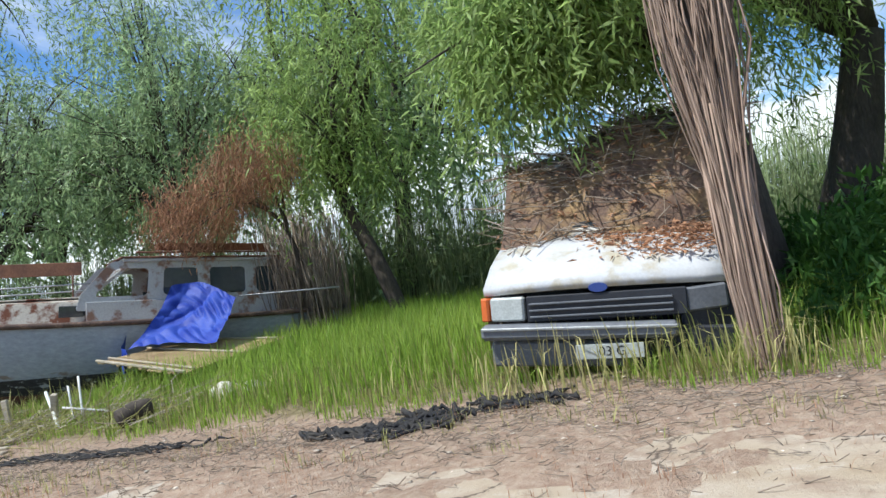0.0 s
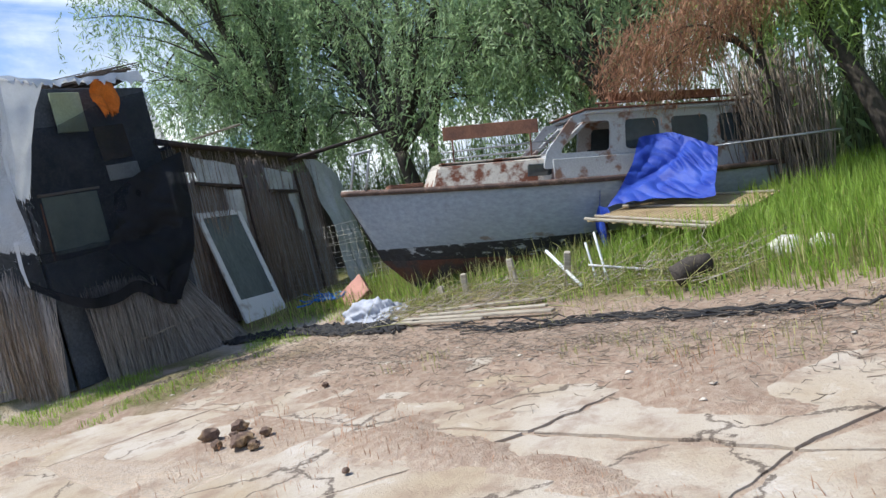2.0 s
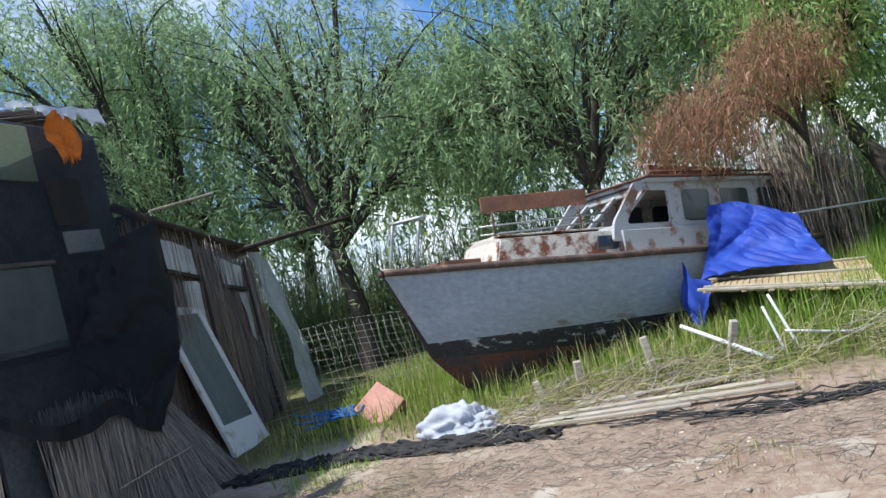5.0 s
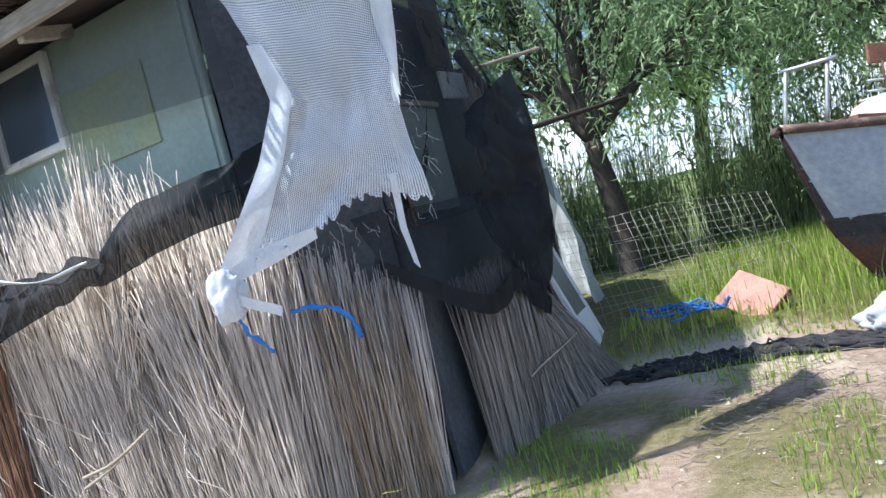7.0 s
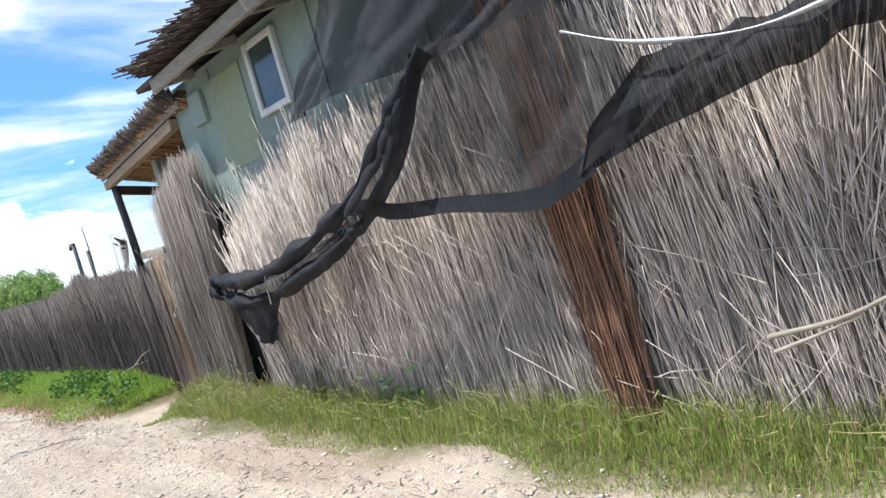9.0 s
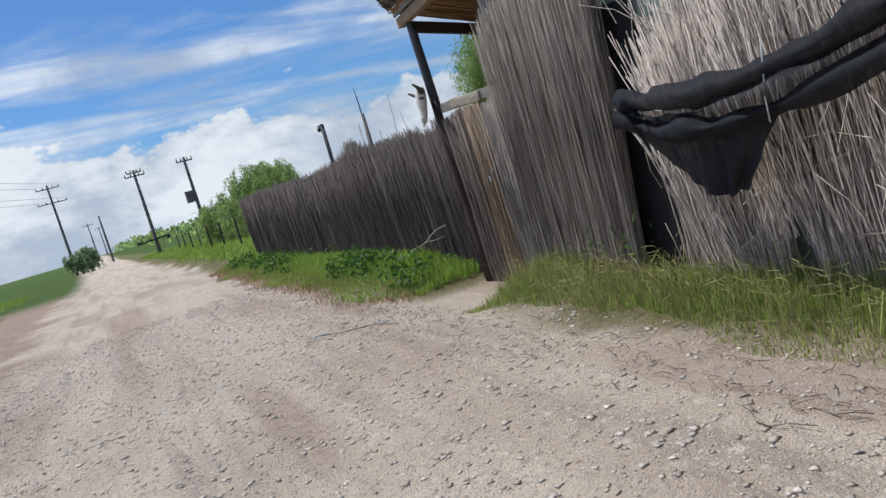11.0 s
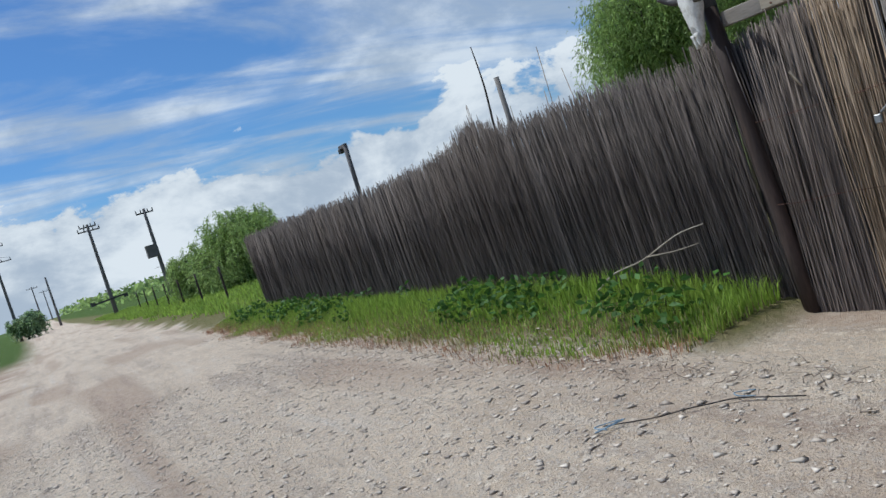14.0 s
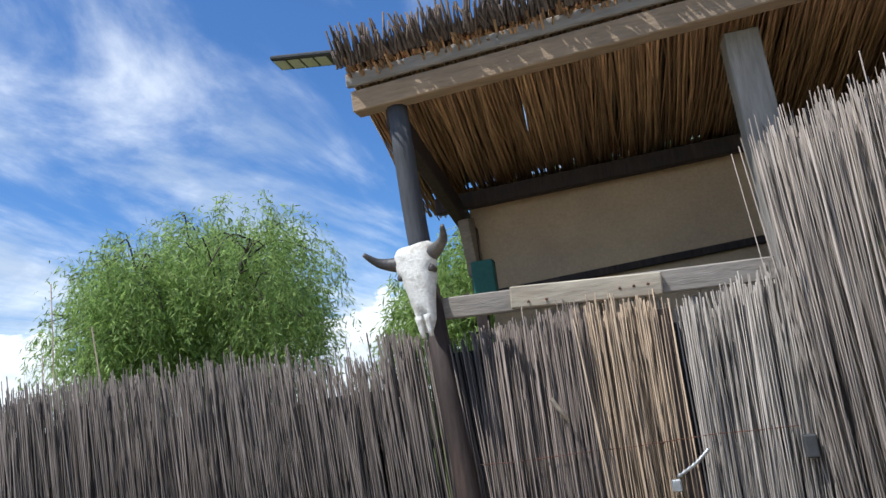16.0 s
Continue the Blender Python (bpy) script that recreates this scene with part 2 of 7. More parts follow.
HULL_RED = material("hull_red_lead", (0.115, 0.05, 0.038), 0.8, 0.35, 3.5, 40, (0.06, 0.05, 0.055), 0.5, 0.08, 0.5)
HULL_BLACK = material("hull_waterline_flaking", (0.035, 0.034, 0.038), 0.7, 0.4, 13, 30, (0.34, 0.35, 0.37), 0.6, 0.03, 0.5, stretch=(0.4, 1, 1))
DECK_RUST = material("deck_rust_paint", (0.5, 0.46, 0.4), 0.75, 0.2, 4.5, 40, (0.16, 0.06, 0.035), 0.53, 0.05, 0.4)
DECK_EDGE = material("rubbing_strake", (0.09, 0.06, 0.05), 0.8, 0.35, 5, 40, (0.2, 0.13, 0.1), 0.58, 0.08, 0.4)
CABIN_WHITE = material("cabin_white_rust", (0.4, 0.41, 0.42), 0.6, 0.16, 4, 40, (0.22, 0.13, 0.095), 0.575, 0.05, 0.3)
RUST = material("rusty_steel", (0.16, 0.07, 0.045), 0.85, 0.35, 7, 50, (0.09, 0.05, 0.04), bump=0.5)
TARP = material("blue_tarpaulin", (0.014, 0.038, 0.27), 0.6, 0.2, 4, 60, (0.03, 0.07, 0.36), 0.52, 0.12, 0.2, spec=0.3)
BOARD_TAN = material("reed_board_tan", (0.44, 0.33, 0.19), 0.8, 0.25, 3, 50, (0.32, 0.23, 0.13), bump=0.5)
VAN_WHITE = material("van_white", (0.52, 0.53, 0.55), 0.35, 0.1, 3.5, 40, (0.42, 0.38, 0.3), 0.58, 0.06, 0.1)
VAN_DIRTY = material("van_white_dirty", (0.6, 0.59, 0.56), 0.6, 0.25, 3.5, 40, (0.25, 0.19, 0.12), 0.52, 0.06, 0.3)
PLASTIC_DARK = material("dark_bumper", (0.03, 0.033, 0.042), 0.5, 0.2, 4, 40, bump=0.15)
PLASTIC_GREY = material("grey_bumper", (0.14, 0.15, 0.17), 0.5, 0.2, 4, 40, bump=0.15)
LAMP_GLASS = material("headlamp_glass", (0.45, 0.48, 0.47), 0.15, 0.2, 6, 60, bump=0.3, spec=0.6)
AMBER = material("amber_lens", (0.6, 0.13, 0.03), 0.25, 0.1, 6, 60, bump=0.1, spec=0.5)
LOGO_BLUE = material("blue_badge", (0.04, 0.07, 0.25), 0.3, 0.1, 6, 60, bump=0)
TYRE = material("tyre_rubber", (0.02, 0.02, 0.022), 0.85, 0.3, 8, 60)
SOIL_DEBRIS = material("leaf_litter", (0.1, 0.066, 0.05), 0.95, 0.45, 3, 40, (0.19, 0.125, 0.065), 0.56, 0.08, 1.0, island=0.4)
TWIG = material("dry_twig", (0.27, 0.22, 0.175), 0.85, 0.25, 5, 40, (0.17, 0.13, 0.1), island=0.4)
TILE_RED = material("red_board", (0.46, 0.235, 0.185), 0.85, 0.18, 4, 50, (0.36, 0.18, 0.145))
CLOTH_WHITE = material("white_cloth", (0.42, 0.43, 0.48), 0.85, 0.12, 5, 60)
ROPE_BLACK = material("black_netting", (0.02, 0.02, 0.023), 0.8, 0.4, 9, 60, (0.05, 0.045, 0.04), bump=0.6)
STONE = material("road_stone", (0.62, 0.54, 0.45), 0.9, 0.2, 6, 50, (0.42, 0.35, 0.29), island=0.3)
BONE = material("bleached_bone", (0.66, 0.64, 0.6), 0.75, 0.16, 14, 70, (0.42, 0.385, 0.33), 0.58, 0.08, 0.6)
HORN = material("horn", (0.07, 0.065, 0.065), 0.45, 0.3, 9, 60, (0.14, 0.12, 0.1))
CANVAS_TAN = material("tan_canvas", (0.62, 0.44, 0.27), 0.85, 0.12, 1.5, 60, (0.48, 0.34, 0.22), 0.55, 0.15, 0.2)
METAL_GREY = material("galvanised_steel", (0.36, 0.37, 0.38), 0.45, 0.2, 8, 60, metal=0.7)
LAMP_DARK = material("lamp_housing", (0.05, 0.052, 0.055), 0.5, 0.15, 6, 50)
LED = material("led_lens", (0.6, 0.6, 0.5), 0.2, 0.1, 30, 90, bump=0)
GREEN_BOX = material("green_plastic", (0.03, 0.13, 0.1), 0.5, 0.2, 6, 50)
CONCRETE_POLE = material("concrete_pole", (0.16, 0.15, 0.15), 0.9, 0.2, 3, 40)


def ground_material():
    m = bpy.data.materials.new("ground_earth")
    m.use_nodes = True
    t = m.node_tree
    bs = t.nodes["Principled BSDF"]
    pos = node(t, "ShaderNodeNewGeometry").outputs["Position"]
    attr = node(t, "ShaderNodeAttribute", attribute_name="cover")
    s = node(t, "ShaderNodeSeparateColor")
    link(t, attr.outputs["Color"], s.inputs[0])
    n1 = node(t, "ShaderNodeTexNoise", {"Scale": 0.9, "Detail": 6, "Roughness": 0.6})
    n2 = node(t, "ShaderNodeTexNoise", {"Scale": 14.0, "Detail": 6, "Roughness": 0.7})
    n3 = node(t, "ShaderNodeTexNoise", {"Scale": 90.0, "Detail": 3, "Roughness": 0.7})
    vo = node(t, "ShaderNodeTexVoronoi", {"Scale": 26.0, "Randomness": 1.0})
    for n in (n1, n2, n3, vo):
        link(t, pos, n.inputs["Vector"])

    def mix(f, a, b):
        k = node(t, "ShaderNodeMixRGB")
        for i, v in ((0, f), (1, a), (2, b)):
            if isinstance(v, tuple):
                k.inputs[i].default_value = (*v, 1)
            else:
                link(t, v, k.inputs[i])
        return k.outputs[0]

    def step(v, lo, hi):
        k = node(t, "ShaderNodeMapRange", {"From Min": lo, "From Max": hi})
        link(t, v, k.inputs[0])
        return k.outputs[0]

    mp = node(t, "ShaderNodeMapping", {"Scale": (0.3, 3.2, 1)})
    link(t, pos, mp.inputs[0])
    rut = node(t, "ShaderNodeTexNoise", {"Scale": 1.0, "Detail": 7, "Roughness": 0.65, "Distortion": 0.3})
    link(t, mp.outputs[0], rut.inputs["Vector"])
    road = mix(step(n1.outputs[0], 0.36, 0.66), (0.73, 0.6, 0.46), (0.57, 0.45, 0.335))
    road = mix(step(rut.outputs[0], 0.5, 0.64), road, (0.45, 0.36, 0.285))
    road = mix(step(rut.outputs[0], 0.44, 0.32), road, (0.68, 0.6, 0.51))
    road = mix(step(n2.outputs[0], 0.5, 0.72), road, (0.57, 0.5, 0.43))
    road = mix(step(vo.outputs["Distance"], 0.28, 0.1), road, (0.44, 0.4, 0.36))
    road = mix(step(n3.outputs[0], 0.57, 0.74), road, (0.27, 0.21, 0.165))
    for size, share in ((11.0, 0.75), (24.0, 0.62), (60.0, 0.5)):
        cell = node(t, "ShaderNodeTexVoronoi", {"Scale": size, "Randomness": 1.0})
        link(t, pos, cell.inputs["Vector"])
        own = node(t, "ShaderNodeSeparateColor")
        link(t, cell.outputs["Color"], own.inputs[0])
        body = node(t, "ShaderNodeMath", operation="MULTIPLY")
        link(t, step(own.outputs[0], share, share + 0.04), body.inputs[0])
        link(t, step(cell.outputs["Distance"], 0.5, 0.34), body.inputs[1])
        road = mix(body.outputs[0], road, mix(own.outputs[1], (0.42, 0.34, 0.27), (0.77, 0.66, 0.53)))
    red = mix(step(n2.outputs[0], 0.4, 0.62), (0.33, 0.22, 0.16), (0.46, 0.35, 0.265))
    soil = mix(step(n2.outputs[0], 0.4, 0.65), (0.13, 0.13, 0.045), (0.24, 0.2, 0.1))
    turf = mix(step(n2.outputs[0], 0.35, 0.68), (0.05, 0.1, 0.018), (0.1, 0.14, 0.03))
    col = mix(s.outputs[2], road, red)
    col = mix(s.outputs[0], col, soil)
    col = mix(s.outputs[1], col, turf)
    link(t, col, bs.inputs["Base Color"])
    bs.inputs["Roughness"].default_value = 0.95
    bs.inputs["Specular IOR Level"].default_value = 0.15
    add = node(t, "ShaderNodeMath", operation="ADD")
    link(t, n2.outputs[0], add.inputs[0])
    link(t, n3.outputs[0], add.inputs[1])
    grit = node(t, "ShaderNodeTexVoronoi", {"Scale": 42.0, "Randomness": 1.0})
    link(t, pos, grit.inputs["Vector"])
    sub = node(t, "ShaderNodeMath", {1: -0.2}, operation="MULTIPLY_ADD")
    link(t, grit.outputs["Distance"], sub.inputs[0])
    link(t, add.outputs[0], sub.inputs[2])
    bp = node(t, "ShaderNodeBump", {"Strength": 0.75, "Distance": 0.04})
    link(t, sub.outputs[0], bp.inputs["Height"])
    link(t, bp.outputs[0], bs.inputs["Normal"])
    return m


GROUND = ground_material()


def concrete_material():
    """Weathered concrete: bleached and ochre areas, ground-in dirt, hairline cracks."""
    m = bpy.data.materials.new("concrete_slab")
    m.use_nodes = True
    t = m.node_tree
    bs = t.nodes["Principled BSDF"]
    pos = node(t, "ShaderNodeNewGeometry").outputs["Position"]
    wide = node(t, "ShaderNodeTexNoise", {"Scale": 0.75, "Detail": 5, "Roughness": 0.55, "Distortion": 0.4})
    mid = node(t, "ShaderNodeTexNoise", {"Scale": 3.2, "Detail": 8, "Roughness": 0.68, "Distortion": 0.3})
    fine = node(t, "ShaderNodeTexNoise", {"Scale": 55.0, "Detail": 4, "Roughness": 0.7})
    warp = node(t, "ShaderNodeTexNoise", {"Scale": 2.6, "Detail": 6, "Roughness": 0.65})
    for n in (wide, mid, fine, warp):
        link(t, pos, n.inputs["Vector"])
    off = node(t, "ShaderNodeVectorMath", {1: (0.55, 0.55, 0.0)}, operation="MULTIPLY")
    link(t, warp.outputs["Color"], off.inputs[0])
    sm = node(t, "ShaderNodeVectorMath", operation="ADD")
    link(t, pos, sm.inputs[0])
    link(t, off.outputs[0], sm.inputs[1])
    crack = node(t, "ShaderNodeTexVoronoi", {"Scale": 0.62})
    crack.feature = "DISTANCE_TO_EDGE"
    link(t, sm.outputs[0], crack.inputs["Vector"])

    def step(v, lo, hi, top=1.0):
        k = node(t, "ShaderNodeMapRange", {"From Min": lo, "From Max": hi, "To Max": top})
        link(t, v, k.inputs[0])
        return k.outputs[0]

    def mix(f, a, b):
        k = node(t, "ShaderNodeMixRGB", {2: (*b, 1)})
        link(t, f, k.inputs[0])
        if isinstance(a, tuple):
            k.inputs[1].default_value = (*a, 1)
        else:
            link(t, a, k.inputs[1])
        return k.outputs[0]

    col = mix(step(wide.outputs[0], 0.38, 0.62), (0.47, 0.41, 0.345), (0.38, 0.3, 0.21))
    col = mix(step(mid.outputs[0], 0.5, 0.66, 0.8), col, (0.27, 0.19, 0.14))
    col = mix(step(mid.outputs[0], 0.42, 0.3, 0.6), col, (0.56, 0.51, 0.46))
    col = mix(step(fine.outputs[0], 0.55, 0.75, 0.6), col, (0.24, 0.18, 0.14))
    col = mix(step(crack.outputs["Distance"], 0.012, 0.003, 0.85), col, (0.1, 0.075, 0.06))
    link(t, col, bs.inputs["Base Color"])
    bs.inputs["Roughness"].default_value = 0.92
    bs.inputs["Specular IOR Level"].default_value = 0.2
    add = node(t, "ShaderNodeMath", {2: 0.5}, operation="MULTIPLY_ADD")
    link(t, mid.outputs[0], add.inputs[0])
    add.inputs[1].default_value = 2.0
    link(t, fine.outputs[0], add.inputs[2])
    bp = node(t, "ShaderNodeBump", {"Strength": 0.6, "Distance": 0.02})
    link(t, add.outputs[0], bp.inputs["Height"])
    link(t, bp.outputs[0], bs.inputs["Normal"])
    return m


CONCRETE = concrete_material()


# ---- mesh helpers ----
rng = np.random.default_rng(7)


def tri_mesh(name, verts, tris, mat, smooth=False, uv=None):
    me = bpy.data.meshes.new(name)
    verts, tris = np.asarray(verts, np.float32), np.asarray(tris, np.int32)
    n = len(tris)
    me.vertices.add(len(verts))
    me.vertices.foreach_set("co", verts.ravel())
    me.loops.add(n * 3)
    me.loops.foreach_set("vertex_index", tris.ravel())
    me.polygons.add(n)
    me.polygons.foreach_set("loop_start", np.arange(0, n * 3, 3, dtype=np.int32))
    if smooth:
        me.polygons.foreach_set("use_smooth", np.ones(n, bool))
    if uv is not None:
        layer = me.uv_layers.new(name="uv")
        layer.data.foreach_set("uv", np.asarray(uv, np.float32)[tris.ravel()].ravel())
    me.materials.append(mat)
    me.update(calc_edges=True)
    return me


def unit(v):
    return v / np.maximum(np.linalg.norm(v, axis=-1, keepdims=True), 1e-9)


def stalks(base, top, radius, bow=0.01, taper=0.7):
    """Three-sided stalks with a bend in the middle and a closed end: vertices and triangles."""
    base, top = np.asarray(base, float), np.asarray(top, float)
    n = len(base)
    radius = np.broadcast_to(np.asarray(radius, float), (n,))
    d = unit(top - base)
    a = unit(np.cross(d, np.where(np.abs(d[:, 2:3]) > 0.8, [[1.0, 0.13, 0]], [[0.1, 0, 1.0]])))
    b = np.cross(d, a)
    mid = (base + top) / 2 + (a * rng.normal(0, 1, (n, 1)) + b * rng.normal(0, 1, (n, 1))) * bow
    spin = rng.uniform(0, 6.28, n)
    v = np.empty((n, 9, 3))
    for r, (c, k) in enumerate(((base, 1.0), (mid, (1 + taper) / 2), (top, taper))):
        for j in range(3):
            ang = spin + j * 2.0944
            v[:, r * 3 + j] = c + (a * np.cos(ang)[:, None] + b * np.sin(ang)[:, None]) * (radius * k)[:, None]
    f = []
    for r in (0, 3):
        for j in range(3):
            p, q = r + j, r + (j + 1) % 3
            f += [(p, q, q + 3), (p, q + 3, p + 3)]
    f.append((6, 7, 8))
    f = np.array(f)
    return v.reshape(-1, 3), (f[None] + (np.arange(n) * 9)[:, None, None]).reshape(-1, 3)


def blades(base, height, width, lean=0.35, droop=0.25):
    """Grass blades: tapered, bent outwards."""
    n = len(base)
    az = rng.uniform(0, 6.28, n)
    side = np.stack((np.cos(az), np.sin(az), np.zeros(n)), 1)
    out = np.stack((-np.sin(az), np.cos(az), np.zeros(n)), 1)
    k = np.abs(rng.normal(0, lean, n))[:, None]
    h = np.asarray(height)[:, None]
    w = np.asarray(width)[:, None] / 2
    upv = np.array([[0, 0, 1.0]])
    mid = base + upv * h * 0.6 + out * h * k * 0.35
    tip = base + upv * h * (1 - droop * k) + out * h * k
    v = np.stack((base - side * w, base + side * w, mid - side * w * 0.75, mid + side * w * 0.75, tip), 1)
    f = np.array([(0, 1, 3), (0, 3, 2), (2, 3, 4)])
    return v.reshape(-1, 3), (f[None] + (np.arange(n) * 5)[:, None, None]).reshape(-1, 3)


def leaves(at, way, length, width):
    """Narrow leaves, each a bent rhombus from its foot along its way."""
    n = len(at)
    way = unit(way)
    side = unit(np.cross(way, rng.normal(0, 1, (n, 3))))
    l, w = np.asarray(length)[:, None], np.asarray(width)[:, None] / 2
    mid = at + way * l * 0.45
    v = np.stack((at, mid - side * w, mid + side * w, at + way * l - np.array([[0, 0, 1]]) * l * 0.12), 1)
    f = np.array([(0, 1, 2), (1, 3, 2)])
    return v.reshape(-1, 3), (f[None] + (np.arange(n) * 4)[:, None, None]).reshape(-1, 3)


def join(*pairs):
    vs, fs, k = [], [], 0
    for v, f in pairs:
        vs.append(np.asarray(v, float))
        fs.append(np.asarray(f) + k)
        k += len(v)
    return np.concatenate(vs), np.concatenate(fs)


def tube(points, radii, sides=8):
    """A tapered tube along a line of points: vertices and triangles."""
    p, r = np.asarray(points, float), np.asarray(radii, float)
    d = unit(np.gradient(p, axis=0))
    a = unit(np.cross(d, np.where(np.abs(d[:, 2:3]) > 0.9, [[1.0, 0, 0]], [[0, 0, 1.0]])))
    b = np.cross(d, a)
    ang = np.arange(sides) * 2 * np.pi / sides
    v = p[:, None] + (a[:, None] * np.cos(ang)[None, :, None] + b[:, None] * np.sin(ang)[None, :, None]) * r[:, None, None]
    f = []
    for i in range(len(p) - 1):
        for j in range(sides):
            q = (j + 1) % sides
            f += [(i * sides + j, i * sides + q, (i + 1) * sides + q), (i * sides + j, (i + 1) * sides + q, (i + 1) * sides + j)]
    last = (len(p) - 1) * sides
    for j in range(1, sides - 1):
        f += [(0, j + 1, j), (last, last + j, last + j + 1)]
    return v.reshape(-1, 3), np.array(f)


def bend(points, steps=6):
    """A smooth line through the points."""
    p = np.asarray(points, float)
    q = np.vstack((2 * p[0] - p[1], p, 2 * p[-1] - p[-2]))
    out = []
    for i in range(1, len(q) - 2):
        for t in np.arange(steps) / steps:
            out.append(0.5 * (2 * q[i] + (q[i + 1] - q[i - 1]) * t + (2 * q[i - 1] - 5 * q[i] + 4 * q[i + 1] - q[i + 2]) * t * t
                              + (3 * q[i] - q[i - 1] - 3 * q[i + 1] + q[i + 2]) * t ** 3))
    out.append(p[-1])
    return np.array(out)


def part(name, data, mat, parent=None, label="", smooth=False):
    """One mesh object from a bmesh, a mesh or a pair of vertices and triangles, under a thing or a part."""
    if isinstance(data, tuple):
        me = tri_mesh(name, data[0], data[1], mat, smooth)
    elif isinstance(data, bmesh.types.BMesh):
        me = bpy.data.meshes.new(name)
        data.to_mesh(me)
        data.free()
        me.materials.append(mat)
        if smooth:
            me.polygons.foreach_set("use_smooth", np.ones(len(me.polygons), bool))
    else:
        me = data
    ob = new(name, me)
    ob.parent = parent
    if label:
        ob["label"] = label
    return ob


def thing(name, m, label, category, group="", kind=""):
    ob = new(name)
    ob.empty_display_size = 0.2
    ob.matrix_world = m
    return tagged(ob, label, category, group, kind)


def box(size, at=(0, 0, 0), turn=(0, 0, 0), bevel=0.006, bm=None):
    """A bevelled box, centred at a place."""
    own = bmesh.new()
    bmesh.ops.create_cube(own, size=1, matrix=Matrix.Diagonal((*size, 1)))
    if bevel:
        bmesh.ops.bevel(own, geom=own.edges[:], offset=min(bevel, min(size) * 0.3), segments=1, affect="EDGES")
    own.transform(pose(*at, *turn))
    if bm is None:
        return own
    tmp = bpy.data.meshes.new("tmp")
    own.to_mesh(tmp)
    own.free()
    bm.from_mesh(tmp)
    bpy.data.meshes.remove(tmp)
    return bm


def bar(a, b, width, depth, bevel=0.006, bm=None):
    """A squared timber between two points."""
    a, b = Vector(a), Vector(b)
    m = Matrix.Translation((a + b) / 2) @ (b - a).to_track_quat("X", "Z").to_matrix().to_4x4()
    own = box(((b - a).length, width, depth), bevel=bevel)
    own.transform(m)
    if bm is None:
        return own
    tmp = bpy.data.meshes.new("tmp")
    own.to_mesh(tmp)
    own.free()
    bm.from_mesh(tmp)
    bpy.data.meshes.remove(tmp)
    return bm


def rod(a, b, ra, rb=None, sides=8, wobble=0.0, steps=5):
    k = np.linspace(0, 1, steps)[:, None]
    p = np.asarray(a, float) * (1 - k) + np.asarray(b, float) * k
    if wobble:
        p[1:-1] += rng.normal(0, wobble, (steps - 2, 3))
    return tube(p, np.linspace(ra, ra if rb is None else rb, steps), sides)


def vnoise(x, y, size, seed=0):
    """Smooth noise over the plane, 0 to 1."""
    g = np.random.default_rng(seed + 100).uniform(0, 1, (64, 64))
    u, v = np.asarray(x) / size, np.asarray(y) / size
    i, j = np.floor(u).astype(int), np.floor(v).astype(int)
    fu, fv = u - i, v - j
    fu, fv = fu * fu * (3 - 2 * fu), fv * fv * (3 - 2 * fv)
    i, j, i1, j1 = i % 64, j % 64, (i + 1) % 64, (j + 1) % 64
    return (g[i, j] * (1 - fu) + g[i1, j] * fu) * (1 - fv) + (g[i, j1] * (1 - fu) + g[i1, j1] * fu) * fv


def sstep(v, lo, hi):
    k = np.clip((np.asarray(v, float) - lo) / (hi - lo), 0, 1)
    return k * k * (3 - 2 * k)


def cloth(rows, folds=0.03, nu=40, nv=30, seed=1, ragged=0.0, lumps=0.12, crease=0.0):
    """A hanging sheet between an upper and a lower line (or more lines), with folds. Returns vertices, triangles, uv in metres."""
    lines = [bend(r, 8) for r in rows]
    u = np.linspace(0, 1, nu)
    lines = [np.stack([np.interp(u, np.linspace(0, 1, len(l)), l[:, c]) for c in range(3)], 1) for l in lines]
    v = np.linspace(0, 1, nv)
    at = np.linspace(0, 1, len(lines))
    stack = np.stack(lines)
    g = np.empty((nv, nu, 3))
    for c in range(3):
        for i in range(nu):
            g[:, i, c] = np.interp(v, at, stack[:, i, c])
    nrm = unit(np.cross(np.gradient(g, axis=1), np.gradient(g, axis=0)))
    uu, vv = np.meshgrid(u, v)
    wide = np.linalg.norm(np.diff(stack.mean(0), axis=0), axis=1).sum()
    tall = np.linalg.norm(np.diff(stack.mean(1), axis=0), axis=1).sum()
    w = (vnoise(uu * wide, vv * tall * 0.35, lumps, seed) - 0.5) * 2 + (vnoise(uu * wide, vv * tall, lumps * 3, seed + 1) - 0.5) * 1.5
    g += nrm * (w * folds)[..., None]
    if crease:
        a, b = uu * wide * 0.8 + vv * tall * 0.6, vv * tall * 0.8 - uu * wide * 0.6
        ridge = 1 - 2 * np.abs(vnoise(a, b * 0.3, 0.26, seed + 5) - 0.5) * 2
        ridge += 0.45 * (1 - 2 * np.abs(vnoise(a * 0.4 + 3, b + 5, 0.11, seed + 6) - 0.5) * 2)
        g += nrm * (ridge * crease)[..., None]
    if ragged:
        g[-1] += (np.random.default_rng(seed).uniform(-1, 1, (nu, 1))) * ragged * np.array([[0, 0, 1.0]])
    idx = np.arange(nu * nv).reshape(nv, nu)
    a, b, c, d = idx[:-1, :-1].ravel(), idx[:-1, 1:].ravel(), idx[1:, 1:].ravel(), idx[1:, :-1].ravel()
    tri = np.concatenate((np.stack((a, b, c), 1), np.stack((a, c, d), 1)))
    return g.reshape(-1, 3), tri, np.stack((uu.ravel() * wide, vv.ravel() * tall), 1)


def cloth_part(name, rows, mat, parent, label="", **how):
    v, f, uv = cloth(rows, **how)
    return part(name, tri_mesh(name, v, f, mat, True, uv), mat, parent, label)


